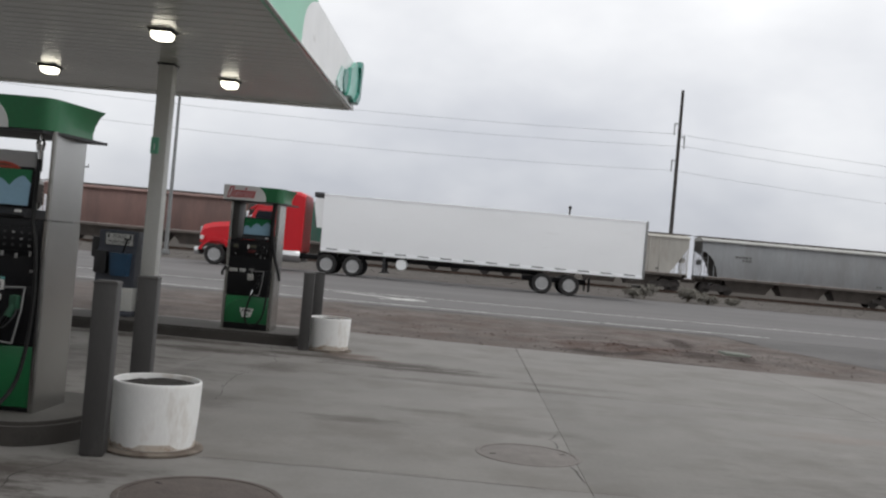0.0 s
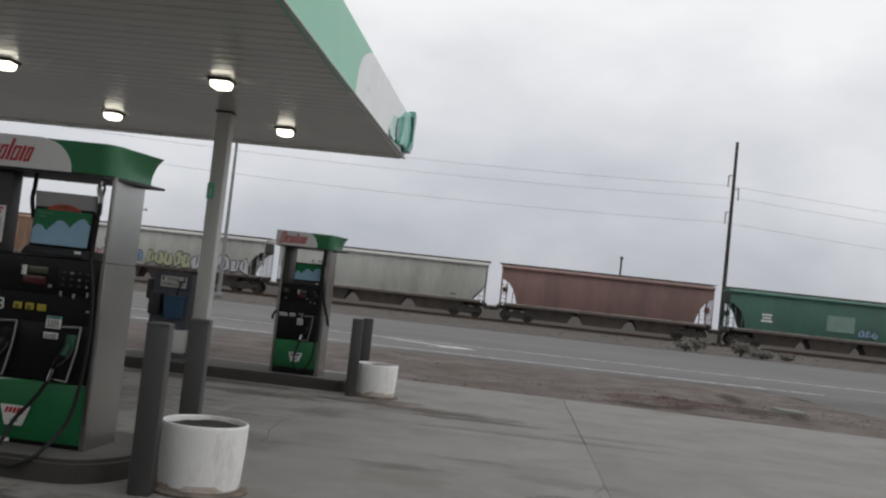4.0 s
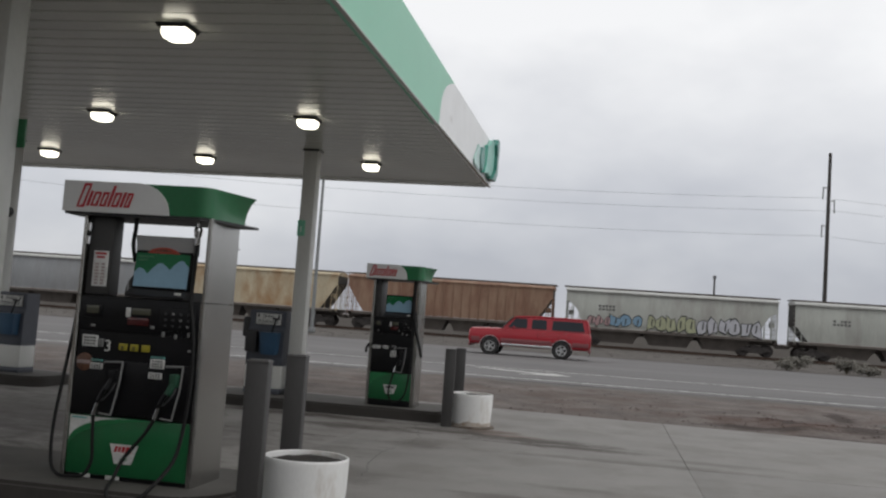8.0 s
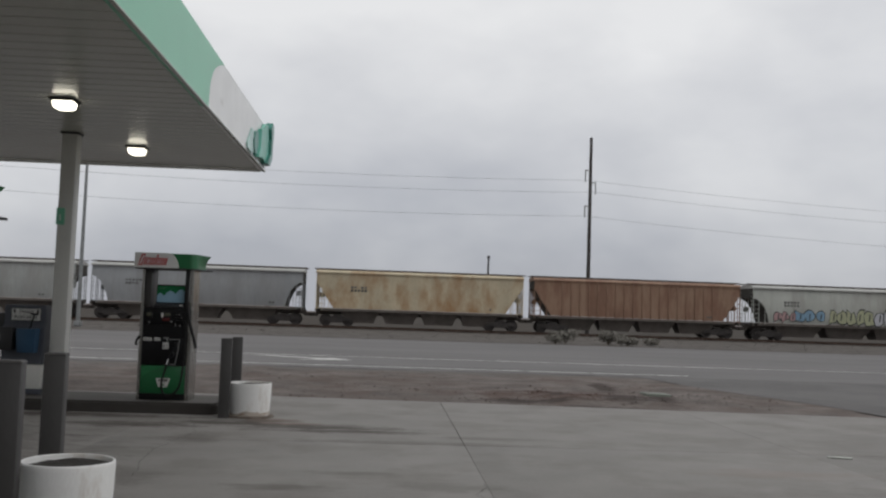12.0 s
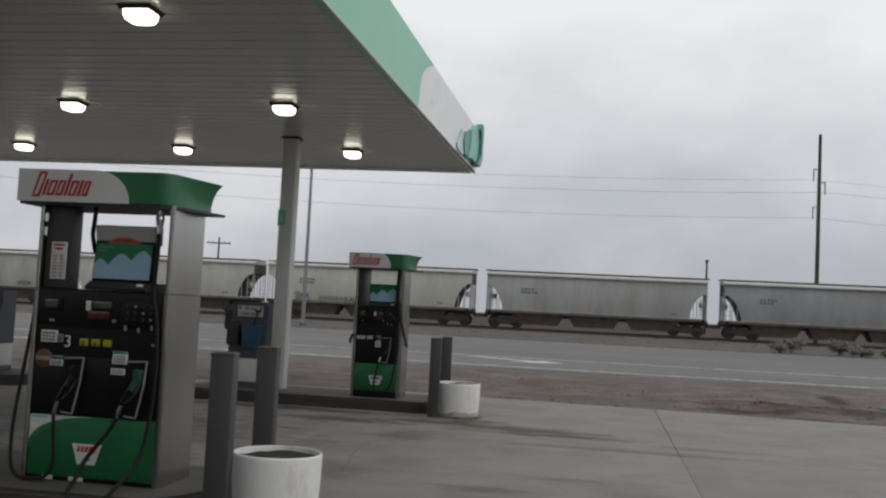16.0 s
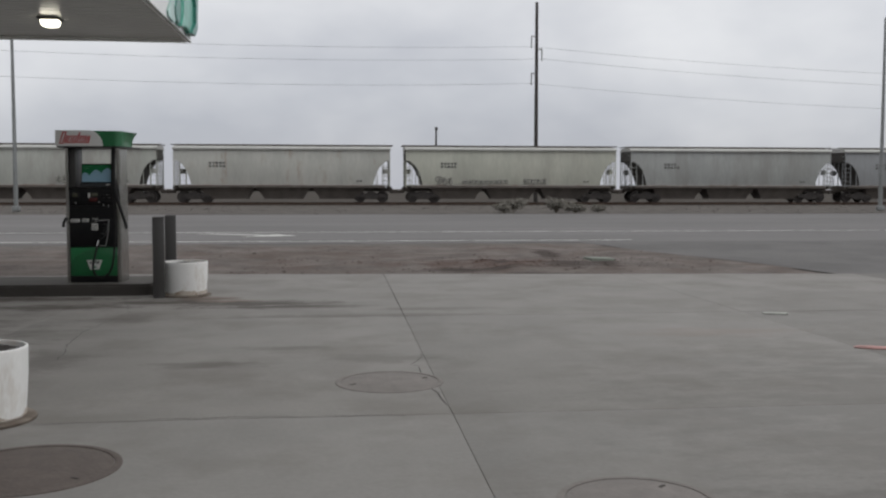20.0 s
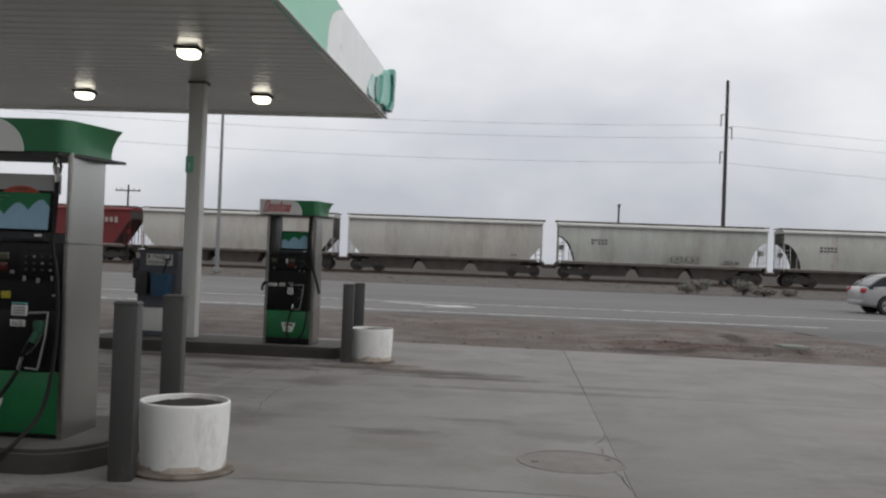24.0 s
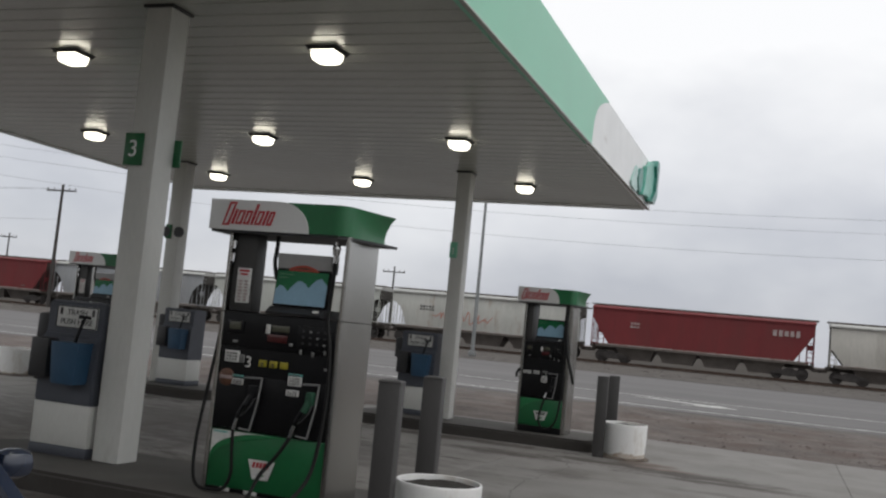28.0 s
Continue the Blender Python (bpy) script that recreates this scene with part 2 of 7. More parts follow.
M_JOINT = mat("joint_filler", (0.135, 0.129, 0.121), 0.95, vary=0.2, scale=5)
M_RING = mat("grimy_planter_base", (0.16, 0.135, 0.112), 0.9, vary=0.3, scale=7, dirt=(0.09, 0.07, 0.055), dirt_at=0.52, dirt_scale=5)
M_SILL = mat("worn_sill_edge", (0.36, 0.33, 0.31), 0.8, vary=0.3, scale=1.2, dirt=(0.16, 0.1, 0.08), dirt_at=0.56, dirt_scale=1.2)
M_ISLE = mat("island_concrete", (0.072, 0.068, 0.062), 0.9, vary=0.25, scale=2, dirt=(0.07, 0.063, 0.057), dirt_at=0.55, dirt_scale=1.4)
M_BALL = mat("ballast", (0.090, 0.083, 0.080), 0.95, spec=0.05, vary=0.35, scale=2, fine=9, bump=0.6, world=True)
M_GRASS = mat("dry_grass", (0.112, 0.103, 0.096), 0.95, spec=0.05, vary=0.35, scale=1.5, fine=30, bump=0.2, world=True)
M_SOFFIT = mat("soffit_metal", (0.45, 0.455, 0.41), 0.2, vary=0.1, scale=0.6, fine=20, bump=0.02, rand=0.06)
M_WHITE = mat("white_paint", (0.82, 0.83, 0.83), 0.45, vary=0.06, scale=2, bump=0.03, dirt=(0.45, 0.44, 0.42), dirt_at=0.7)
M_MINT = mat("mint_fascia", (0.19, 0.53, 0.36), 0.35, vary=0.06, scale=0.8, bump=0.02)
M_GREEN = mat("green_panel", (0.009, 0.12, 0.04), 0.35, vary=0.14, scale=2, bump=0.02, coat=0.15)
M_LIME = mat("light_green_panel", (0.02, 0.17, 0.06), 0.3, vary=0.1, scale=2, bump=0.02, coat=0.3)
M_GRIP = mat("dark_green_rubber", (0.006, 0.05, 0.024), 0.6, vary=0.2, scale=5, bump=0.05)
M_STEEL = mat("brushed_steel", (0.46, 0.455, 0.435), 0.26, 1.0, vary=0.13, scale=1.2, fine=80, bump=0.05, stretch=(1, 1, 0.12))
M_BLACK = mat("black_plastic", (0.009, 0.009, 0.01), 0.34, vary=0.3, scale=5, bump=0.05, spec=0.17)
M_DKGREY = mat("dark_grey_panel", (0.028, 0.028, 0.03), 0.5, vary=0.15, scale=3, bump=0.05)
M_GREY = mat("grey_panel", (0.2, 0.2, 0.198), 0.5, vary=0.1, scale=3, bump=0.05)
M_BOLL = mat("grey_bollard_sleeve", (0.046, 0.044, 0.043), 0.6, vary=0.16, scale=3, bump=0.08, dirt=(0.1, 0.096, 0.09), dirt_at=0.64, stretch=(1, 1, 0.4))
M_PILLAR = mat("dark_steel_pillar", (0.05, 0.049, 0.048), 0.5, 0.2, vary=0.1, scale=2, bump=0.03)
M_SIGNW = mat("white_sign_face", (0.6, 0.6, 0.59), 0.35, vary=0.05, scale=2, bump=0)
M_RUB = mat("black_rubber", (0.011, 0.011, 0.011), 0.6, spec=0.25, vary=0.2, bump=0.05)
M_RED = mat("red_lettering", (0.4, 0.02, 0.03), 0.4, vary=0.05, bump=0)
M_REDO = mat("orange_red_badge", (0.36, 0.05, 0.03), 0.4, vary=0.1, bump=0)
M_YEL = mat("yellow_button", (0.3, 0.255, 0.02), 0.4, vary=0.1, bump=0)
M_PALE = mat("pale_sticker", (0.6, 0.6, 0.58), 0.5, vary=0.12, scale=20, bump=0)
M_MARK = mat("dark_marking", (0.03, 0.03, 0.03), 0.6, vary=0.2, bump=0)
M_FADED = mat("faded_stencil_paint", (0.1, 0.1, 0.096), 0.8, vary=0.3, bump=0)
M_WORN = mat("worn_white_lettering", (0.32, 0.26, 0.25), 0.8, vary=0.3, scale=6, bump=0)
M_TEAL = mat("teal_sticker", (0.12, 0.4, 0.36), 0.5, vary=0.1, bump=0)
M_SKYB = mat("poster_sky_blue", (0.22, 0.36, 0.46), 0.3, vary=0.1, scale=4, bump=0, spec=0.2)
M_POSTG = mat("poster_green", (0.012, 0.13, 0.05), 0.3, vary=0.1, scale=4, bump=0, spec=0.2)
M_BLUE = mat("blue_plastic_bucket", (0.026, 0.075, 0.14), 0.4, vary=0.15, scale=4, bump=0.05)
M_NAVY = mat("slate_blue_plastic", (0.075, 0.082, 0.1), 0.5, vary=0.12, scale=4, bump=0.06)
M_CHROME = mat("chrome", (0.6, 0.6, 0.6), 0.2, 1.0, vary=0.05, bump=0)
M_BADGE = mat("brown_orange_badge", (0.1, 0.045, 0.026), 0.5, vary=0.5, scale=14, bump=0)
M_REDLED = mat("dim_red_display", (0.065, 0.014, 0.014), 0.2, vary=0.3, scale=20, bump=0)
M_LCD = mat("grey_display", (0.075, 0.075, 0.055), 0.2, vary=0.1, bump=0)
M_SOIL = mat("dark_soil", (0.02, 0.017, 0.014), 0.95, vary=0.5, scale=8, fine=60, bump=0.8)
M_PLANT = mat("white_planter_paint", (0.72, 0.72, 0.705), 0.7, vary=0.08, scale=3, fine=60, bump=0.08, dirt=(0.42, 0.35, 0.28), dirt_at=0.66, dirt_scale=2.6, stretch=(1, 1, 0.35))
M_FOOT = mat("rust_brown_splash", (0.36, 0.29, 0.23), 0.85, vary=0.4, scale=9, bump=0.1, dirt=(0.52, 0.48, 0.43), dirt_at=0.5, dirt_scale=8)
M_COLP = mat("column_paint", (0.62, 0.62, 0.59), 0.5, vary=0.08, scale=2, bump=0.04, dirt=(0.3, 0.29, 0.26), dirt_at=0.68, stretch=(1, 1, 0.3))
M_LID = mat("reddish_iron_lid", (0.163, 0.148, 0.138), 0.85, vary=0.2, scale=6, bump=0.2)
M_LIDD = mat("dark_iron_lid", (0.09, 0.073, 0.065), 0.85, vary=0.25, scale=6, bump=0.3)
M_WOOD = mat("weathered_pole_wood", (0.05, 0.045, 0.042), 0.9, vary=0.25, scale=6, bump=0.3, stretch=(1, 1, 0.1))
M_GALV = mat("galvanised_steel", (0.22, 0.23, 0.23), 0.5, 0.4, vary=0.15, scale=6, bump=0.05)
M_CABLE = mat("cable", (0.14, 0.14, 0.15), 0.6, vary=0.1, bump=0)
M_LAMP = mat("lit_lamp_lens", (1.0, 0.94, 0.78), 0.3, vary=0.02, bump=0, glow=3.4)
M_GLASS = plain_glass("dark_car_glass", (0.012, 0.015, 0.02))
M_CLEAR = plain_glass("pale_tinted_car_glass", (0.07, 0.085, 0.085), 0.08)
M_RAIL = mat("rusty_rail", (0.09, 0.06, 0.045), 0.6, 0.5, vary=0.3, bump=0.1)
M_TIE = mat("sleeper_wood", (0.05, 0.042, 0.036), 0.95, vary=0.3, bump=0.3)
M_BOGIE = mat("grimy_bogie_steel", (0.047, 0.041, 0.038), 0.8, vary=0.4, scale=4, bump=0.3)
M_UNDER = mat("grimy_underframe", (0.098, 0.085, 0.075), 0.9, vary=0.4, scale=1.5, bump=0.2, rand=0.3)
M_SHRUB = mat("dry_sage_leaves", (0.15, 0.142, 0.122), 0.9, vary=0.4, scale=6, bump=0.1)
M_STEM = mat("dry_stem", (0.1, 0.08, 0.055), 0.9, bump=0.1)


# ---- mesh helpers ----
def box(bm, c, s, bevel=0.0, rot=None):
    """A box of size s centred on c, its edges rounded by bevel."""
    m = Matrix.Translation(c) @ (rot.to_4x4() if rot else Matrix.Identity(4)) @ Matrix.Diagonal((*s, 1))
    vs = bmesh.ops.create_cube(bm, size=1, matrix=m)["verts"]
    if bevel:
        es = list({e for v in vs for e in v.link_edges})
        bmesh.ops.bevel(bm, geom=es, offset=bevel, segments=2, affect="EDGES", profile=0.5)
    return bm


def rod(bm, a, b, r, r2=None, seg=10, caps=True):
    """A round bar from a to b."""
    a, b = Vector(a), Vector(b)
    d = b - a
    m = Matrix.Translation((a + b) / 2) @ d.to_track_quat("Z", "Y").to_matrix().to_4x4()
    bmesh.ops.create_cone(bm, cap_ends=caps, segments=seg, radius1=r, radius2=r if r2 is None else r2, depth=d.length, matrix=m)
    return bm


def tube(bm, pts, r, seg=8):
    """A bent round hose through the points."""
    pts = [Vector(p) for p in pts]
    rings = []
    side = Vector((0.3, 1, 0.1))
    for i, p in enumerate(pts):
        d = (pts[min(i + 1, len(pts) - 1)] - pts[max(i - 1, 0)]).normalized()
        u = (side - d * side.dot(d)).normalized()
        w = d.cross(u)
        rings.append([bm.verts.new(p + r * (math.cos(k * math.tau / seg) * u + math.sin(k * math.tau / seg) * w)) for k in range(seg)])
    for a, b in zip(rings, rings[1:]):
        for k in range(seg):
            bm.faces.new((a[k], a[(k + 1) % seg], b[(k + 1) % seg], b[k]))
    bm.faces.new(rings[0][::-1])
    bm.faces.new(rings[-1])
    return bm


def curve(pts, n=6):
    """Points on a smooth line through pts."""
    pts = [Vector(p) for p in pts]
    ext = [2 * pts[0] - pts[1], *pts, 2 * pts[-1] - pts[-2]]
    out = []
    for a, b, c, d in zip(ext, ext[1:], ext[2:], ext[3:]):
        for k in range(n):
            t = k / n
            out.append(0.5 * (2 * b + (c - a) * t + (2 * a - 5 * b + 4 * c - d) * t * t + (3 * b - a - 3 * c + d) * t ** 3))
    return out + [pts[-1]]


def prism(bm, poly, axis, a, b):
    """A flat polygon, drawn in the two axes other than axis, drawn out from a to b."""
    def at(p, h):
        return Vector((h, *p)) if axis == "x" else Vector((p[0], h, p[1])) if axis == "y" else Vector((*p, h))
    lo, hi = [bm.verts.new(at(p, a)) for p in poly], [bm.verts.new(at(p, b)) for p in poly]
    k = len(poly)
    fs = [bm.faces.new(lo), bm.faces.new(hi[::-1])] + [bm.faces.new((lo[i], hi[i], hi[(i + 1) % k], lo[(i + 1) % k])) for i in range(k)]
    bmesh.ops.recalc_face_normals(bm, faces=fs)
    return bm


def lathe(bm, profile, seg=40):
    """A turned shape from (radius, height) pairs, closed at both ends where the radius is not 0."""
    rings = [[bm.verts.new((r * math.cos(k * math.tau / seg), r * math.sin(k * math.tau / seg), z)) for k in range(seg)] for r, z in profile]
    for a, b in zip(rings, rings[1:]):
        for k in range(seg):
            bm.faces.new((a[k], a[(k + 1) % seg], b[(k + 1) % seg], b[k]))
    bm.faces.new(rings[0][::-1])
    bm.faces.new(rings[-1])
    return bm


def loft(bm, rings, closed=True, ends=True):
    """Faces between rings of the same number of points."""
    vs = [[bm.verts.new(p) for p in ring] for ring in rings]
    k = len(vs[0])
    for a, b in zip(vs, vs[1:]):
        for i in range(k if closed else k - 1):
            bm.faces.new((a[i], a[(i + 1) % k], b[(i + 1) % k], b[i]))
    if ends and closed:
        bm.faces.new(vs[0][::-1])
        bm.faces.new(vs[-1])
    bmesh.ops.recalc_face_normals(bm, faces=bm.faces[:])
    return bm


def BM():
    return bmesh.new()


def mesh_of(name, bm, material, smooth=35):
    me = bpy.data.meshes.new(name)
    bm.to_mesh(me)
    bm.free()
    for mt in material if isinstance(material, (list, tuple)) else (material,):
        me.materials.append(mt)
    if smooth:
        me.shade_smooth()
        me.set_sharp_from_angle(angle=radians(smooth))
    return me


def part(name, bm, material, parent, label="", smooth=35):
    me = bm if isinstance(bm, bpy.types.Mesh) else mesh_of(name, bm, material, smooth)
    ob = new(name, me)
    ob.parent = parent
    return tagged(ob, label)


def thing(name, label, category, m=None, group="", kind=""):
    ob = new(name)
    ob.empty_display_size = 0.2
    ob.matrix_basis = m or Matrix.Identity(4)
    return tagged(ob, label, category, group, kind)


def solid(name, bm, material, label, category, m=None, group="", kind="", smooth=35):
    ob = new(name, mesh_of(name, bm, material, smooth))
    ob.matrix_basis = m or Matrix.Identity(4)
    return tagged(ob, label, category, group, kind)


def bars(parent, name, material, x, y, z, w, h, rows, cols, label="", slant=0.0, seed=1, fill=0.75, apart=False):
    """Unreadable writing: rows of short plain bars on a face that looks along -y; one mesh, or one object a bar."""
    rnd = random.Random(seed)
    bm = BM()
    rh, cw = h / rows, w / cols
    for r in range(rows):
        for c in range(cols):
            if rnd.random() > 0.93:
                continue
            ww = cw * fill * rnd.uniform(0.75, 1.1)
            cx, cz = x - w / 2 + (c + 0.5) * cw, z + h / 2 - (r + 0.5) * rh
            hh = rh * 0.32 * rnd.uniform(0.85, 1.1)
            sl = slant * hh
            pts = [(cx - ww / 2 - sl, cz - hh), (cx + ww / 2 - sl, cz - hh), (cx + ww / 2 + sl, cz + hh), (cx - ww / 2 + sl, cz + hh)]
            prism(bm, pts, "y", y - 0.003, y)
            if apart:
                part(name, bm, material, parent, label, smooth=0)
                bm = BM()
    if apart:
        bm.free()
        return None
    return part(name, bm, material, parent, label, smooth=0)


# ---- ground ----
ROAD_Z = 0.2


def ground_z(y):
    if y < 17.6:
        return 0.0
    if y < 25.0:
        return ROAD_Z * (y - 17.6) / 7.4
    if y < 55:
        return ROAD_Z
    return ROAD_Z + min(0.12, (y - 55) * 0.008)



def earth_z(x, y):
    """The rutted bare earth between the concrete and the road, which fades out towards the drive."""
    fade = max(0.0, min(1.0, (9.0 - 0.28 * max(0, y - 18) - x) / 1.3)) * max(0.0, min(1.0, (y - 18.1) / 0.5)) * max(0.0, min(1.0, (25 - y) / 0.8))
    z = 0.06 * noise.noise((x * 0.35, y * 0.9, 0)) + 0.05 * noise.noise((x * 1.1, y * 1.9, 5)) + 0.02 * noise.noise((x * 3.1, y * 4.0, 9))
    z += 0.07 * math.exp(-((x - 5.9) / 1.5) ** 2 - ((y - 19.5) / 0.8) ** 2) + 0.07 * math.exp(-((x - 3.9) / 1.0) ** 2 - ((y - 19.6) / 1.3) ** 2)
    return ground_z(y) - 0.03 + 0.028 * max(0.0, min(1.0, (y - 18.3) / 0.3)) + fade * z


bm = BM()
gy = [-300, -60, 0, 10, 17.3] + [17.6 + 0.185 * k for k in range(41)] + [28, 40, 54, 56, 60, 66, 70, 80, 90, 130, 250, 600, 2500]
gx = [-2500, -600, -200, -90] + [-60 + 3 * k for k in range(19)] + [-5 + 0.3 * k for k in range(50)] + [10 + 1.5 * k for k in range(4)] + [16 + 4 * k for k in range(12)] + [90, 200, 600, 2500]
rnd = random.Random(4)
rows = []
for y in gy:
    row = []
    for x in gx:
        z = earth_z(x, y) if 17.3 < y < 25 else ground_z(y) - 0.03
        if 56 < y < 72:
            z += 0.05 * noise.noise((x * 0.2, y * 0.5, 3))
        row.append(bm.verts.new((x, y, z)))
    rows.append(row)
for a, b in zip(rows, rows[1:]):
    for i in range(len(a) - 1):
        bm.faces.new((a[i], a[i + 1], b[i + 1], b[i]))
ground = solid("ground", bm, M_DIRT, "brown bare earth verge between forecourt, road and railway", "ground", kind="structure", smooth=60)

# asphalt road with white lane lines
bm = BM()
box(bm, (0, 38.7, ROAD_Z - 0.1), (900, 27.8, 0.2))
road = solid("road", bm, M_ASPH, "wide grey worn asphalt highway", "road", kind="structure", smooth=0)
for y, x0, x1, w in ((25.8, -70, 8.3, 0.15), (31.05, -300, 300, 0.15)):
    bm = BM()
    box(bm, ((x0 + x1) / 2, y, ROAD_Z + 0.004), (x1 - x0, w, 0.008))
    part("lane_line", bm, M_LINE, road, "worn white painted lane line", smooth=0)
bm = BM()
prism(bm, [(-3.6, 29.9), (-1.95, 29.0), (-2.4, 28.2), (-0.9, 28.75), (-1.5, 29.7), (-1.75, 29.35), (-3.4, 30.25), (-4.0, 30.2)], "z", ROAD_Z + 0.002, ROAD_Z + 0.009)
part("turn_arrow", bm, M_LINE, road, "worn white painted turn arrow", smooth=0)

# ---- forecourt ----
KERB = 0.17
forecourt = thing("forecourt_slab", "large stained grey concrete forecourt with open joints", "pavement", kind="structure")
bm = BM()
box(bm, (-10, 2.6, -0.106), (120, 30.0, 0.19))
part("slab_bed", bm, M_JOINT, forecourt, "dark joint bed under the concrete", smooth=0)


def islands():
    """Raised kerbed pump islands with rounded ends."""
    for x0, x1, y0, y1, ex, label in ((-6.9, -2.6, 6.67, 8.15, 0.45, "grey concrete pump island beside the near pump"), (-6.55, -2.4, 14.85, 16.3, 0.16, "grey concrete pump island beside the road"), (-13.3, -9.3, 14.85, 16.3, 0.3, "grey concrete pump island at the canopy's far side")):
        bm = BM()
        h = (y1 - y0) / 2
        arc = [math.pi * k / 12 for k in range(13)]
        if ex > 0.4:
            poly = [(x1 - ex + ex * math.sin(a), y0 + h - h * math.cos(a)) for a in arc]
        else:
            quarter = [math.pi / 2 * k / 6 for k in range(7)]
            poly = [(x1 - ex + ex * math.sin(a), y0 + ex - ex * math.cos(a)) for a in quarter] + [(x1 - ex + ex * math.cos(a), y1 - ex + ex * math.sin(a)) for a in quarter]
        poly += [(x0 + 0.45 - 0.45 * math.sin(a), y0 + h + h * math.cos(a)) for a in arc]
        prism(bm, poly, "z", -0.02, KERB)
        top = [e for e in bm.edges if all(abs(v.co.z - KERB) < 1e-4 for v in e.verts)]
        bmesh.ops.bevel(bm, geom=top, offset=0.03, segments=2, affect="EDGES")
        bm.normal_update()
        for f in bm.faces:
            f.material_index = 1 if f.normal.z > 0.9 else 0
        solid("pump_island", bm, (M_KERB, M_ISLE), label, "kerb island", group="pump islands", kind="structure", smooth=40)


islands()


def oil_patch(x, y, rx, ry, turn, seed):
    """A soaked-in oil spill with a ragged outline, a film on the concrete."""
    bm = BM()
    pts = []
    for k in range(36):
        a = math.tau * k / 36
        g = 1 + 0.55 * noise.noise((math.cos(a) * 1.6, math.sin(a) * 1.6, seed))
        pts.append((rx * g * math.cos(a), ry * g * math.sin(a)))
    prism(bm, pts, "z", -0.012, 0.0015)
    ob = part("oil_patch", bm, M_OIL, forecourt, "dark soaked-in oil spill", smooth=0)
    ob.matrix_basis = pose(x, y, 0.0, 0, 0, turn)


M_OIL = mat("soaked_oil", (0.03, 0.028, 0.026), 0.5, vary=0.4, scale=9, bump=0.1, dirt=(0.06, 0.056, 0.052), dirt_at=0.58, dirt_scale=6)
oil_patch(-3.3, 5.94, 0.2, 0.035, 14, 1.0)
oil_patch(-3.07, 6.04, 0.08, 0.02, 20, 4.0)


# ---- canopy ----
# CY0: unseen near edge, pushed out past the lamps to darken the ground.
CX0, CX1, CY0, CY1, CZ = -12.88, -2.375, 1.2, 18.9, 4.33
canopy = thing("canopy", "forecourt canopy with green and white fascia and ribbed metal soffit", "canopy", kind="structure")
bm = BM()
box(bm, ((CX0 + CX1) / 2, (CY0 + CY1) / 2, CZ + 0.55), (CX1 - CX0 - 0.3, CY1 - CY0 - 0.3, 0.7))
part("roof_deck", bm, M_GREY, canopy, smooth=0)
bm = BM()
n_strip = 57
sw = (CY1 - CY0 - 0.12) / n_strip
for k in range(n_strip):
    y = CY0 + 0.06 + (k + 0.5) * sw
    w = sw - 0.008
    zz = CZ + 0.035
    prism(bm, [(y - w / 2, zz + 0.02), (y - w / 2, zz + 0.004), (y - w / 2 + 0.012, zz), (y + w / 2 - 0.012, zz), (y + w / 2, zz + 0.004), (y + w / 2, zz + 0.02)], "x", CX0 + 0.06, CX1 - 0.06)
part("soffit", bm, M_SOFFIT, canopy, "ribbed olive-grey metal soffit", smooth=0)
bm = BM()
box(bm, ((CX0 + CX1) / 2, (CY0 + CY1) / 2, CZ + 0.075), (CX1 - CX0 - 0.1, CY1 - CY0 - 0.1, 0.04))
part("soffit_backing", bm, M_DKGREY, canopy, smooth=0)
FH = 0.84
for name, lo, hi, horiz in (("fascia_far", (CX0, CY1 - 0.1), (CX1, CY1), True), ("fascia_near", (CX0, CY0), (CX1, CY0 + 0.1), True), ("fascia_side", (CX0, CY0 + 0.1), (CX0 + 0.1, CY1 - 0.1), False)):
    bm = BM()
    box(bm, ((lo[0] + hi[0]) / 2, (lo[1] + hi[1]) / 2, CZ + FH / 2), (hi[0] - lo[0], hi[1] - lo[1], FH), 0.012)
    part(name, bm, M_WHITE, canopy, "white canopy fascia panel")


def edge_y(z):
    """Where the green of the road-side fascia ends: a curve that sweeps towards the corner."""
    u = z / FH
    return 12.95 + 0.1 * u + 0.95 * u ** 4


zs = [FH * k / 10 for k in range(11)]
bm = BM()
prism(bm, [(CY0 + 0.1, 0.0)] + [(edge_y(z), z) for z in zs] + [(CY0 + 0.1, FH)], "x", CX1 - 0.1, CX1 + 0.003)
ob = part("fascia_green", bm, M_MINT, canopy, "pale green illuminated fascia panel", smooth=0)
ob.location.z = CZ
bm = BM()
prism(bm, [(edge_y(z), z) for z in zs] + [(CY1 - 0.1, FH), (CY1 - 0.1, 0.0)], "x", CX1 - 0.1, CX1)
ob = part("fascia_white", bm, M_WHITE, canopy, "white fascia panel at the canopy corner", smooth=0)
ob.location.z = CZ
bm = BM()
box(bm, (CX1 - 0.02, (CY0 + CY1) / 2, CZ - 0.006), (0.05, CY1 - CY0, 0.016), 0.004)
box(bm, ((CX0 + CX1) / 2 - 0.06, CY1 - 0.02, CZ - 0.006), (CX1 - CX0 - 0.06, 0.05, 0.016), 0.004)
part("drip_edge", bm, M_SOFFIT, canopy, "thin dark drip edge")
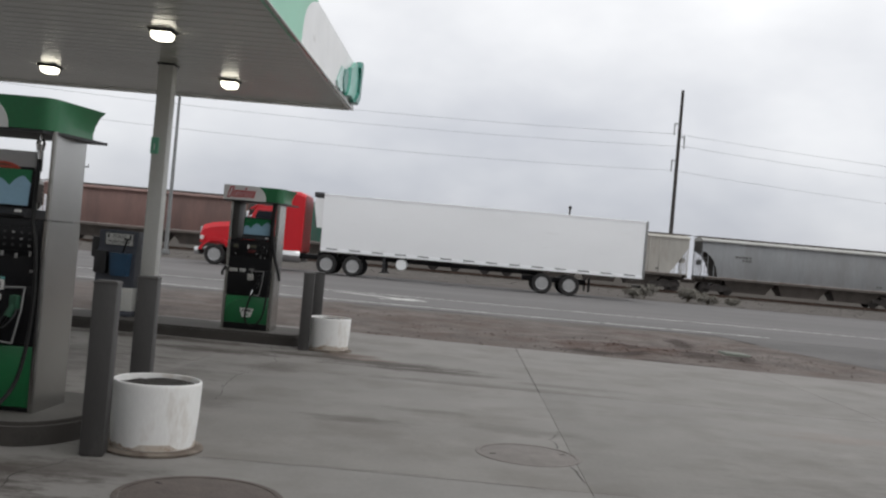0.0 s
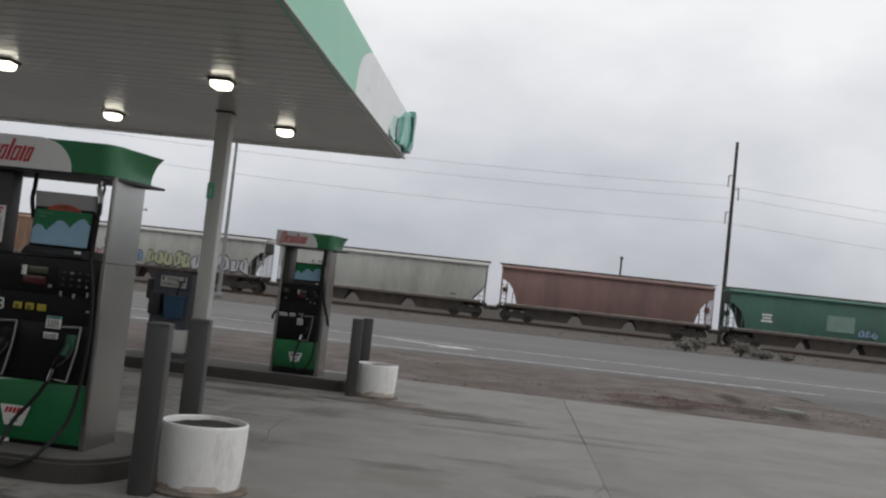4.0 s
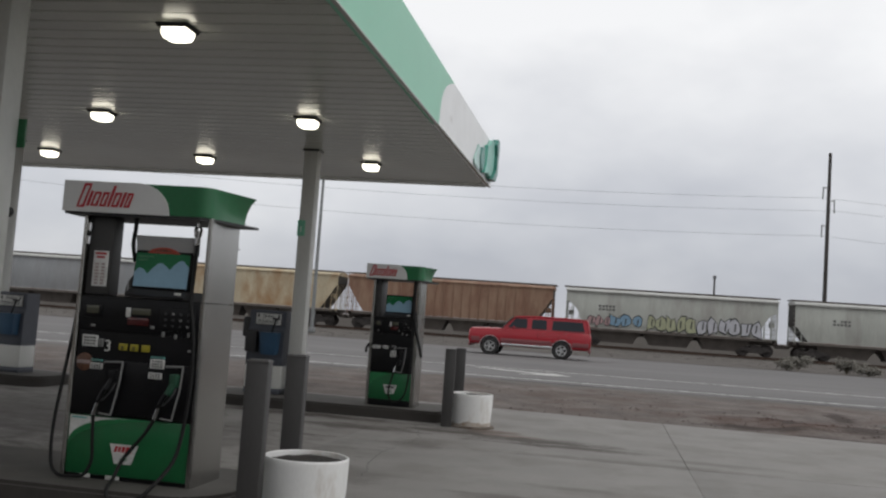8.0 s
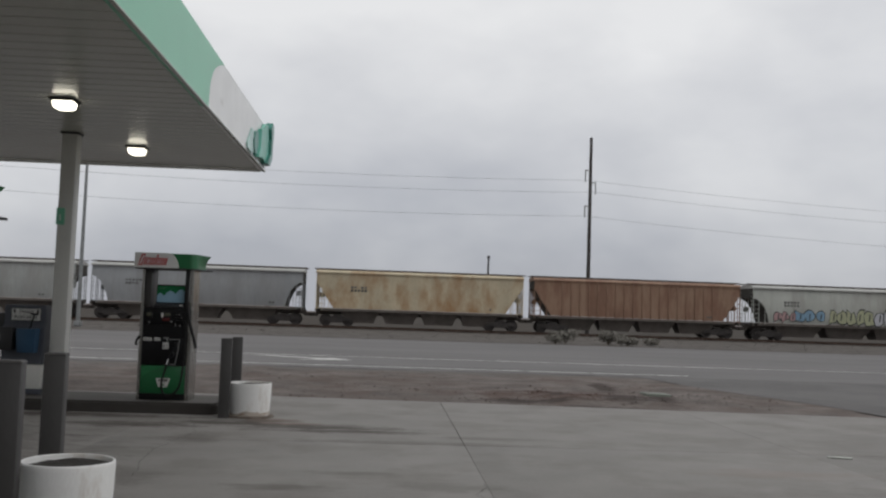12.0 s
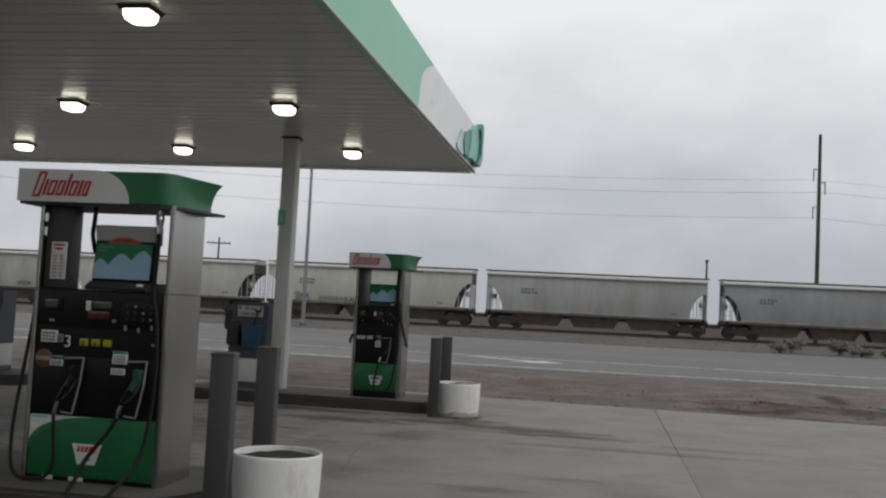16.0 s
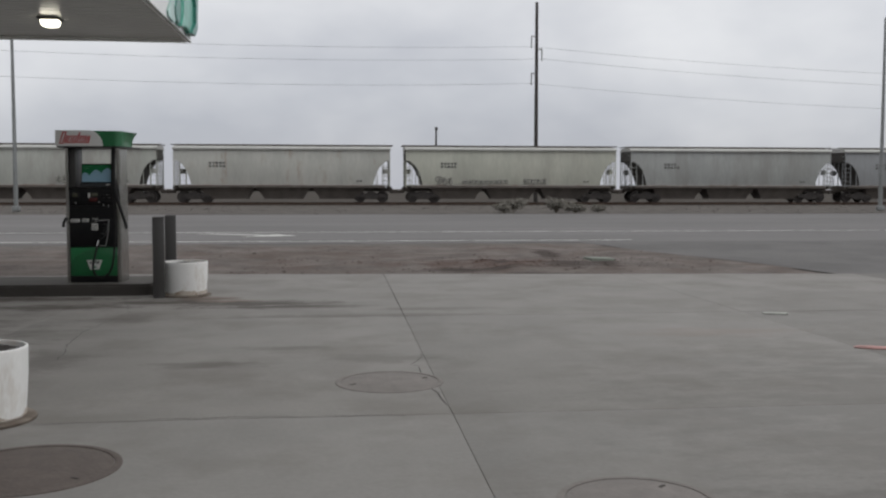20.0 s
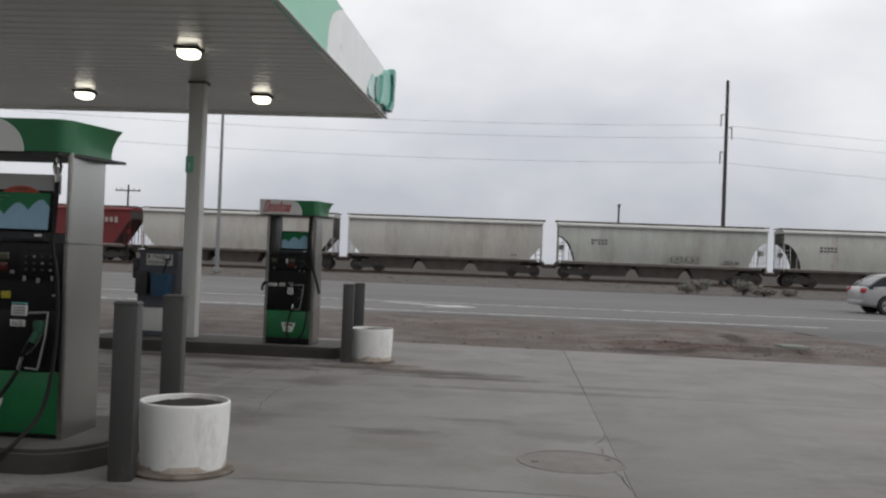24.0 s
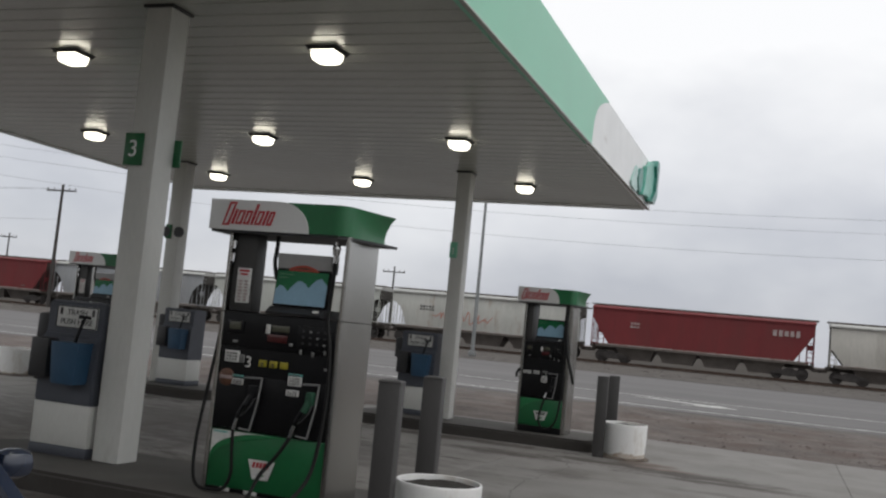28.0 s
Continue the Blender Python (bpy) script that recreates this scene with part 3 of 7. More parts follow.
for name, tone, deep, poly in (("pale_emblem_layer", (0.42, 0.6, 0.56), 0.03, [(16.35, 0.03), (16.3, 0.12), (16.6, 0.34), (16.75, 0.46), (16.95, 0.44), (17.0, 0.25), (17.05, 0.05), (16.8, 0.01)]),
                                ("dark_emblem_layer", (0.03, 0.2, 0.16), 0.05, [(16.98, 0.12), (16.9, 0.28), (17.1, 0.47), (17.38, 0.52), (17.5, 0.3), (17.4, 0.1), (17.15, 0.03)]),
                                ("emblem_layer", (0.13, 0.42, 0.33), 0.08, [(17.3, 0.03), (17.52, 0.25), (17.6, 0.6), (17.9, 0.66), (18.15, 0.8), (18.45, 0.84), (18.65, 0.6), (18.62, 0.3), (18.35, 0.05), (17.8, 0.1)]),
                                ("dark_emblem_edge", (0.025, 0.18, 0.14), 0.13, [(18.1, 0.04), (18.6, 0.3), (18.66, 0.6), (18.55, 0.78), (18.72, 0.93), (18.93, 0.91), (18.95, 0.75), (18.88, 0.5), (18.84, 0.22), (18.55, 0.05)])):
    bm = BM()
    prism(bm, poly, "x", 0.0, deep)
    bmesh.ops.bevel(bm, geom=bm.edges[:], offset=0.012, segments=2, affect="EDGES")
    emblem = part("emblem", bm, mat(name, tone, 0.3, vary=0.25, scale=5, bump=0.1), canopy, "plain green moulded emblem on the corner")
    emblem.location = (CX1 + 0.004, 0.0, CZ)


def canopy_lamps():
    first = thing("canopy_light", "lit square canopy light with a dropped glass lens", "ceiling light", pose(0, 0, 0), "canopy lights")
    bm = BM()
    box(bm, (0, 0, -0.01), (0.342, 0.342, 0.016), 0.005)
    part("housing", bm, M_DKGREY, first, "dark metal flange against the soffit")
    bm = BM()
    for s in (-1, 1):
        box(bm, (s * 0.148, 0, -0.03), (0.016, 0.312, 0.026), 0.004)
        box(bm, (0, s * 0.148, -0.03), (0.28, 0.016, 0.026), 0.004)
    part("lens_rim", bm, M_DKGREY, first, "dark lens rim")
    bm = BM()
    rings = []
    for a, z in ((0.132, -0.02), (0.138, -0.06), (0.132, -0.1), (0.115, -0.13), (0.07, -0.146)):
        c = a * 0.72
        rings.append([(a, c, z), (c, a, z), (-c, a, z), (-a, c, z), (-a, -c, z), (-c, -a, z), (c, -a, z), (a, -c, z)])
    loft(bm, rings)
    part("lens", bm, M_LAMP, first, "glowing prismatic glass lens", smooth=0)
    z = CZ + 0.035
    spots = [(x, y) for y in (16.78, 13.05, 8.8, 5.0) for x in (-4.31, -7.53, -10.74)]
    first.matrix_basis = pose(*spots[0], z)
    for x, y in spots[1:]:
        copy_thing(first, pose(x, y, z))


canopy_lamps()


def column(x, y, digit, label, w=0.26):
    col = thing("canopy_column", label, "column", pose(x, y, KERB), "canopy columns", "structure")
    bm = BM()
    box(bm, (0, 0, (CZ + 0.035 - KERB) / 2), (w, w, CZ + 0.035 - KERB), 0.012)
    part("shaft", bm, M_COLP, col, "square white-painted steel shaft")
    bm = BM()
    box(bm, (0, 0, CZ + 0.02 - KERB), (w + 0.05, w + 0.05, 0.03), 0.006)
    part("head_plate", bm, M_DKGREY, col)
    sign_z = 2.83
    bm = BM()
    box(bm, (-w / 2 + 0.055, -w / 2 - 0.012, sign_z), (0.2, 0.024, 0.3) if digit == "3" else (0.13, 0.024, 0.27), 0.006)
    plate = part("number_sign", bm, M_MINT if digit == "1" else M_GREEN, col, "green pump number sign")
    text_mesh("numeral", digit, 0.22 if digit == "3" else 0.15, M_WHITE, plate, (-w / 2 + 0.055, -w / 2 - 0.026, sign_z - 0.07))
    bm = BM()
    if digit == "3":
        box(bm, (w / 2, w / 2 + 0.012, sign_z + 0.02), (0.14, 0.022, 0.26), 0.006)
        part("rear_sign", bm, M_GREEN, col, "green pump number sign")
    elif digit == "4":
        for s in (-1, 1):
            bm = bm if s < 0 else BM()
            rod(bm, (s * 0.14, -w / 2 - 0.03, sign_z), (s * 0.14, -w / 2 + 0.02, sign_z), 0.1, seg=20)
            part("round_sign", bm, M_DKGREY, col, "small dark round sign")
    else:
        bm.free()
    return col


def text_mesh(name, body, size, material, parent, at, turn=(90, 0, 0)):
    """Flat raised lettering in the built-in font, as a mesh."""
    cu = bpy.data.curves.new(name, "FONT")
    cu.body, cu.size, cu.extrude, cu.align_x = body, size, 0.002, "CENTER"
    tmp = bpy.data.objects.new(name, cu)
    scene.collection.objects.link(tmp)
    me = bpy.data.meshes.new_from_object(tmp.evaluated_get(bpy.context.evaluated_depsgraph_get()))
    bpy.data.objects.remove(tmp)
    me.materials.clear()
    me.materials.append(material)
    ob = part(name, me, material, parent)
    ob.matrix_basis = pose(*at, *turn)
    return ob


column(-5.345, 7.55, "3", "square white canopy column with a green pump number sign", 0.28)
column(-5.06, 15.68, "1", "square white canopy column on the road-side island", 0.24)
column(-10.78, 15.68, "4", "square white canopy column near the canopy's far corner", 0.28)


# ---- fuel pumps ----
def fuel_pump(x, y, label, number="3", slim=False, size=1.0, foot=0.0):
    """A dispenser: steel side columns, black face, poster screen and a flared sign box. Front at y 0, facing -y. The slim one has a single hose; foot is how far the casing is sunk into the island."""
    p = thing("fuel_pump", label, "fuel pump", pose(x, y, KERB - size * foot - (0.02 if slim else 0.0)) @ Matrix.Scale(size, 4), "fuel pumps")
    W, D = (0.8, 0.5) if slim else (1.04, 0.55)
    L, R = -W / 2, W / 2
    strip_l, strip_r = (0.045, 0.065) if slim else (0.034, 0.04)
    for a, b in ((L, L + strip_l), (R - strip_r, R)):
        for lo, hi, inset in ((foot, 1.44, 0.0), (1.446, 2.07, 0.003)):
            bm = BM()
            prism(bm, [(a + inset, inset), (b - inset, inset), (b - inset, D - inset), (a + inset, D - inset)], "z", lo, hi)
            bmesh.ops.bevel(bm, geom=[e for e in bm.edges if abs(e.verts[0].co.z - e.verts[1].co.z) > 0.5], offset=0.009, segments=3, affect="EDGES")
            part("side_panel", bm, M_STEEL, p, "brushed stainless steel side panel")
    il, ir = L + strip_l + 0.002, R - strip_r - 0.002
    iw, ic = ir - il, (il + ir) / 2
    bm = BM()
    box(bm, (ic, D / 2, (foot + 0.125) / 2), (iw, D - 0.05, 0.125 - foot), 0.006)
    part("plinth", bm, M_BLACK, p)
    bm = BM()
    box(bm, (ic, D / 2, 0.335), (iw, D - 0.02, 0.43), 0.012)
    door = part("lower_door", bm, M_GREEN, p, "green lower access door")
    # printed sweep on the door: white corner, paler green band
    def sweep(reach, start, n=12):
        return [(il + 0.012 + reach * (1 - math.cos(math.pi / 2 * k / n)), start + (0.545 - start) * math.sin(math.pi / 2 * k / n)) for k in range(n + 1)]
    if not slim:
        bm = BM()
        prism(bm, [(il + 0.012, 0.545)] + sweep(0.46, 0.355), "y", 0.003, 0.012)
        part("corner_flash", bm, M_PALE, door, "white corner flash", smooth=0)
        bm = BM()
        box(bm, (il + 0.085, 0.0025, 0.532), (0.12, 0.003, 0.012))
        part("flash_bar", bm, M_TEAL, door, smooth=0)
    bm = BM()
    prism(bm, sweep(0.46 if not slim else 0.05, 0.355 if not slim else 0.5) + sweep(0.8 * iw / 0.96, 0.31)[::-1], "y", 0.003, 0.012)
    part("swoosh", bm, M_LIME, door, "lighter green sweep", smooth=0)
    bx0 = -0.02 if not slim else 0.0
    bm = BM()
    prism(bm, [(bx0 - 0.112, 0.36), (bx0 + 0.112, 0.36), (bx0 + 0.066, 0.218), (bx0 - 0.066, 0.218)], "y", -0.003, 0.004)
    badge = part("badge", bm, M_PALE, p, "white trapezoid maker's badge", smooth=0)
    bars(badge, "badge_bars", M_MARK if slim else M_RED, bx0, -0.003, 0.325, 0.15, 0.07, 1, 5, slant=0.25, seed=3, fill=0.7, apart=True)
    bm = BM()
    prism(bm, [(bx0 - 0.03, 0.255), (bx0 - 0.005, 0.262), (bx0 + 0.012, 0.28), (bx0 + 0.02, 0.258), (bx0 + 0.04, 0.252), (bx0 + 0.004, 0.238)], "y", -0.006, -0.003)
    part("badge_mark", bm, M_GREEN, badge, "small dark green mark", smooth=0)
    if not slim:
        for tx, tw in ((-0.32, 0.08), (-0.1, 0.11)):
            bm = BM()
            box(bm, (tx, 0.02, 0.108), (tw, 0.012, 0.03), 0.003)
            part("plinth_tag", bm, M_PALE, p, "small white tag on the plinth")
    # black face with a recessed lower field
    bm = BM()
    box(bm, (ic, D / 2, 1.0), (iw, D - 0.03, 0.9), 0.012)
    part("main_housing", bm, M_BLACK, p, "glossy black pump face")
    bm = BM()
    box(bm, (ic, 0.01, 1.31), (iw - 0.01, 0.014, 0.26), 0.006)
    part("upper_fascia", bm, M_BLACK, p)
    bm = BM()
    box(bm, (ic, 0.01, 0.77), (iw - 0.01, 0.014, 0.4), 0.006)
    part("lower_fascia", bm, M_BLACK, p)
    for bx, noz, lab in (((0.15, M_BLACK, "black rubber nozzle grip"),) if slim else ((-0.155, M_BLACK, "black rubber nozzle grip"), (0.325, M_GRIP, "dark green rubber nozzle grip"))):
        bm = BM()
        frame_pts = [(bx - 0.075, -0.02, 0.955), (bx + 0.075, -0.02, 0.965), (bx + 0.072, -0.045, 0.8), (bx + 0.03, -0.05, 0.572), (bx - 0.06, -0.05, 0.58)]
        for a, b in zip(frame_pts, frame_pts[1:]):
            rod(bm, a, b, 0.0075, seg=6)
        part("nozzle_boot", bm, M_GREY, p, "grey-framed nozzle recess")
        bm = BM()
        prism(bm, [(bx - 0.07, 0.95), (bx + 0.07, 0.958), (bx + 0.066, 0.8), (bx + 0.026, 0.58), (bx - 0.056, 0.588), (bx - 0.06, 0.8)], "y", -0.012, 0.004)
        part("boot_recess", bm, M_BLACK, p, "dark moulded recess", smooth=0)
        bm = BM()
        tube(bm, curve([(bx + 0.03, -0.02, 0.9), (bx + 0.025, -0.06, 0.84), (bx - 0.01, -0.085, 0.77), (bx - 0.055, -0.09, 0.68)], 4), 0.017, 8)
        nz = part("nozzle", bm, M_BLACK, p, "dark metal fuel nozzle")
        bm = BM()
        tube(bm, curve([(bx + 0.038, -0.035, 0.9), (bx + 0.03, -0.066, 0.84), (bx + 0.002, -0.09, 0.76)], 4), 0.027, 8)
        box(bm, (bx + 0.03, -0.055, 0.86), (0.06, 0.07, 0.1), 0.014)
        part("grip", bm, noz, nz, lab)
        bm = BM()
        tube(bm, curve([(bx + 0.05, -0.05, 0.83), (bx + 0.055, -0.1, 0.77), (bx + 0.005, -0.115, 0.7), (bx - 0.03, -0.1, 0.68)], 4), 0.006, 6)
        part("lever_guard", bm, M_DKGREY, nz)
        bm = BM()
        tube(bm, [(bx - 0.06, -0.09, 0.66), (bx - 0.085, -0.09, 0.57)], 0.014, 8)
        part("swivel", bm, M_CHROME, p, "chrome hose swivel")
    # display row, keys, number, grade buttons, stickers
    k0 = iw / 0.966
    rows = [(-0.37, 1.33, 0.15, 0.1, M_BLACK, "card_reader"), (-0.37, 1.34, 0.1, 0.06, M_LCD, "card_display"), (-0.085, 1.335, 0.036, 0.07, M_PALE, "receipt_slot"), (0.02, 1.345, 0.15, 0.05, M_LCD, "price_display"), (0.0, 1.27, 0.17, 0.06, M_REDLED, "volume_display"), (0.31, 1.3, 0.28, 0.17, M_BLACK, "keypad_panel")]
    for cx, cz, w, h, mt, nm in rows:
        bm = BM()
        box(bm, (cx * k0, 0.0 - (0.005 if nm == "card_display" else 0.0), cz), (w * k0, 0.014, h), 0.004)
        part(nm, bm, mt, p)
    for r in range(3):
        for c in range(4):
            bm = BM()
            box(bm, ((0.22 + 0.06 * c) * k0, -0.009, 1.345 - 0.045 * r), (0.02, 0.01, 0.016), 0.003)
            part("key", bm, M_GREY if (r * 3 + c) % 4 == 1 else M_DKGREY, p)
    for cx, cz, w, h in ((-0.36, 1.22, 0.05, 0.025), (0.12, 1.235, 0.04, 0.03), (0.21, 1.19, 0.03, 0.05), (0.31, 1.18, 0.03, 0.045), (0.41, 1.2, 0.025, 0.05), (0.43, 1.08, 0.04, 0.025)):
        bm = BM()
        box(bm, (cx * k0, -0.002, cz), (w * k0 * 0.7, 0.014, h * 0.75), 0.003)
        part("switch_plate", bm, M_GREY, p)
    if slim:
        plates = ((-0.27, 0.955, 0.13, 0.05, M_PALE, 1), (-0.12, 0.96, 0.09, 0.05, M_PALE, 3), (0.02, 0.98, 0.08, 0.03, M_GREY, 4), (0.015, 0.86, 0.09, 0.1, M_PALE, 5))
    else:
        plates = ((-0.37, 1.105, 0.125, 0.085, M_PALE, 1), (-0.285, 1.095, 0.045, 0.06, M_GREY, 2), (-0.3, 0.962, 0.09, 0.016, M_TEAL, 6), (-0.3, 0.92, 0.1, 0.045, M_PALE, 3), (0.185, 0.97, 0.112, 0.07, M_PALE, 4), (0.175, 0.882, 0.105, 0.045, M_PALE, 5), (0.185, 1.017, 0.112, 0.016, M_TEAL, 7))
    for sx, sz, w, h, mt, sd in plates:
        bm = BM()
        box(bm, (sx, 0.0, sz), (w, 0.012, h), 0.002)
        st = part("sticker", bm, mt, p, "small printed notice")
        bars(st, "notice_bars", M_FADED, sx, -0.006, sz, w * 0.8, h * 0.8, 3, 4, seed=sd, apart=True)
    if not slim:
        for k in range(3):
            bx = -0.1 + 0.09 * k
            bm = BM()
            box(bm, (bx, 0.0, 1.075), (0.062, 0.02, 0.05), 0.004)
            btn = part("grade_button", bm, M_YEL, p, "yellow fuel grade button")
            bars(btn, "grade_bars", M_MARK, bx, -0.01, 1.068, 0.034, 0.028, 2, 1, seed=k, apart=True)
        bm = BM()
        lathe(bm, [(0.064, -0.008), (0.067, 0.0), (0.058, 0.006)], 24)
        ob = part("round_badge", bm, M_BADGE, p, "round orange-brown badge")
        ob.matrix_basis = pose(-0.4, 0.0, 0.945, 90)
        bm = BM()
        box(bm, (-0.4, -0.006, 0.945), (0.11, 0.006, 0.026), 0.002)
        part("badge_band", bm, M_WORN, p)
    text_mesh("pump_number", number, 0.12 if not slim else 0.09, M_PALE, p, (-0.224 if not slim else 0.035, -0.002, 1.035 if not slim else 0.925))
    # upper works
    pw, deep = (0.09, 0.42) if slim else (0.2, 0.14)
    bm = BM()
    box(bm, (il + pw / 2, 0.05 + deep / 2, 1.76), (pw, deep, 0.62), 0.012)
    pil = part("pillar", bm, M_PILLAR, p, "dark steel upper pillar")
    if not slim:
        nx = -0.372
        bm = BM()
        box(bm, (nx, 0.047, 1.65), (0.122, 0.008, 0.27), 0.003)
        st = part("notice", bm, M_PALE, pil, "white and red notice")
        bars(st, "notice_head", M_RED, nx, 0.043, 1.75, 0.108, 0.055, 2, 1, seed=8, apart=True)
        bars(st, "notice_text", M_WORN, nx, 0.043, 1.61, 0.1, 0.17, 7, 2, seed=9, apart=True)
    hx = 0.045 if slim else 0.116
    bm = BM()
    prism(bm, [(0.0, 1.452), (-0.01, 1.47), (0.06, 1.515), (0.36, 1.515), (0.36, 1.452)], "x", hx - 0.24, hx + 0.225)
    console = part("console", bm, M_DKGREY, p, "dark grey console ledge under the screen", smooth=0)
    bm = BM()
    box(bm, (hx + 0.17, 0.016, 1.493), (0.05, 0.012, 0.02), 0.003, Euler((radians(-30), 0, 0)).to_matrix())
    part("console_sticker", bm, M_PALE, console)
    bm = BM()
    box(bm, (hx, 0.35, 1.49), (0.2, 0.14, 0.08), 0.01)
    part("screen_mount", bm, M_DKGREY, p)
    rot = Euler((radians(-6), 0, 0)).to_matrix()
    bm = BM()
    box(bm, (hx, 0.12, 1.66), (0.462, 0.09, 0.3), 0.012, rot)
    scr = part("poster_frame", bm, M_BLACK, p, "black screen surround")
    rim = [(-0.235, -0.02), (-0.2, 0.02), (-0.16, 0.01), (-0.12, -0.03), (-0.085, 0.015), (-0.04, 0.06), (0.0, 0.065), (0.04, 0.04), (0.07, 0.01), (0.1, 0.05), (0.14, 0.085), (0.18, 0.095), (0.205, 0.07), (0.235, 0.04)]
    for nm, poly, mt in (("poster_lower", [(-0.235, -0.14), *rim, (0.235, -0.14)], M_SKYB), ("poster_upper", [(-0.235, 0.145), *rim, (0.235, 0.145)], M_POSTG)):
        bm = BM()
        prism(bm, poly, "y", -0.006, 0.0)
        ob = part(nm, bm, mt, scr, smooth=0)
        ob.matrix_basis = pose(hx, 0.072, 1.66, -6) @ Matrix.Diagonal((0.92, 1, 0.9, 1))
    bm = BM()
    for k, w in enumerate((0.12, 0.07)):
        box(bm, (hx - 0.19 + w / 2, 0.06, 1.765 - 0.026 * k), (w, 0.004, 0.008), 0.0, rot)
    part("poster_caption", bm, M_LIME, scr, "thin pale caption lines", smooth=0)
    if not slim:
        bm = BM()
        prism(bm, [(0.1, 1.79), (0.075, 1.922), (0.2, 1.93), (0.2, 1.79)], "x", hx - 0.231, hx + 0.231)
        hd = part("header_panel", bm, M_HEADER, p, "grey header panel above the screen", smooth=0)
        bm = BM()
        prism(bm, [(hx - 0.13 + 0.26 * k / 12, 1.793 + 0.046 * math.sin(math.pi * k / 12) ** 0.6) for k in range(13)], "y", 0.078, 0.092)
        part("header_badge", bm, M_REDO, hd, "red oval badge", smooth=0)
        bm = BM()
        prism(bm, [(hx - 0.08 + 0.16 * k / 8, 1.808 + 0.015 * math.sin(math.pi * k / 8)) for k in range(9)], "y", 0.074, 0.078)
        part("badge_stripe", bm, M_BADGE, hd, smooth=0)
    # sign box: front panel, rounded corner and flared end
    SL, SR, z0, z1 = L - (0.11 if slim else 0.14), R + (0.04 if slim else 0.0), 2.07, 2.295

    def outline(flare):
        pts = [(SL, -0.06), (SR - 0.12, -0.06)]
        pts += [(SR - 0.12 + 0.12 * math.sin(a), 0.06 - 0.12 * math.cos(a)) for a in [math.pi / 2 * k / 6 for k in range(1, 6)]]
        pts += [(SR + flare * 0.2, 0.2), (SR + flare * 0.5, 0.38), (SR + flare * 0.8, 0.58), (SL, 0.58)]
        return pts

    bm = BM()
    loft(bm, [[(*q, z) for q in outline(f)] for z, f in ((z0, 0.03), (z0 + 0.05, 0.025), (z0 + 0.11, 0.04), (z0 + 0.18, 0.08), (z1, 0.13))])
    sign = part("sign_box", bm, M_GREEN, p, "green flared sign box on top")
    top_x, low_x = (0.5, 0.68) if slim else (0.6, 0.86)
    bm = BM()
    edge = [(SL - 0.004, z0 - 0.004), (SL - 0.004, z1 + 0.004)] + [(SL + top_x + (low_x - top_x) * math.sin(math.pi / 2 * k / 8), z1 + 0.004 - (z1 - z0 + 0.008) * (1 - math.cos(math.pi / 2 * k / 8))) for k in range(9)]
    prism(bm, edge, "y", -0.07, -0.058)
    face2 = part("sign_face", bm, M_SIGNW, sign, "white sign panel", smooth=0)
    lx, zb, sl = SL + (0.055 if slim else 0.115), z0 + 0.04, 0.3
    for wd, lo, hi in ((0.062, -0.012, 0.17), (0.022, 0.0, 0.115), (0.058, 0.0, 0.11), (0.052, 0.0, 0.11), (0.022, 0.0, 0.16), (0.056, 0.0, 0.11), (0.022, 0.0, 0.115), (0.046, 0.0, 0.11)):
        bm = BM()
        prism(bm, [(lx + lo * sl, zb + lo), (lx + wd + lo * sl, zb + lo), (lx + wd + hi * sl, zb + hi), (lx + hi * sl, zb + hi)], "y", -0.074, -0.07)
        if wd > 0.04:
            bm.normal_update()
            front = [f for f in bm.faces if f.normal.y < -0.9]
            bmesh.ops.inset_region(bm, faces=front, thickness=0.0245)
            bmesh.ops.delete(bm, geom=front + [f for f in bm.faces if f.normal.y > 0.9], context="FACES")
        part("sign_stroke", bm, M_RED, face2, "red slanted brand stroke", smooth=0)
        lx += wd + 0.012
    bm = BM()
    prism(bm, [(SL + 0.01, -0.05), (SR - 0.08, -0.05), (SR + 0.02, 0.06), (SR + 0.14, 0.57), (SL + 0.01, 0.57)], "z", z0 - 0.022, z0 - 0.002)
    part("sign_base", bm, M_DKGREY, p)
    # hoses
    if slim:
        runs = ([(0.068, -0.09, 0.58), (0.03, -0.1, 0.42), (0.0, -0.1, 0.25), (0.05, -0.1, 0.12), (0.16, -0.1, 0.11), (0.27, -0.08, 0.25), (0.31, -0.05, 0.6), (0.32, -0.04, 1.0), (ir - 0.05, -0.02, 1.5), (ir - 0.05, 0.03, 2.05)],
                [(ir - 0.02, 0.02, 2.05), (ir - 0.015, -0.03, 1.6), (ir + 0.03, -0.06, 1.3), (R + 0.05, -0.06, 1.0), (R + 0.09, -0.05, 0.84)],
                [(L + 0.01, -0.03, 1.0), (L - 0.03, -0.03, 0.92), (L - 0.03, -0.02, 0.86)])
        radii = (0.016, 0.024, 0.02)
    else:
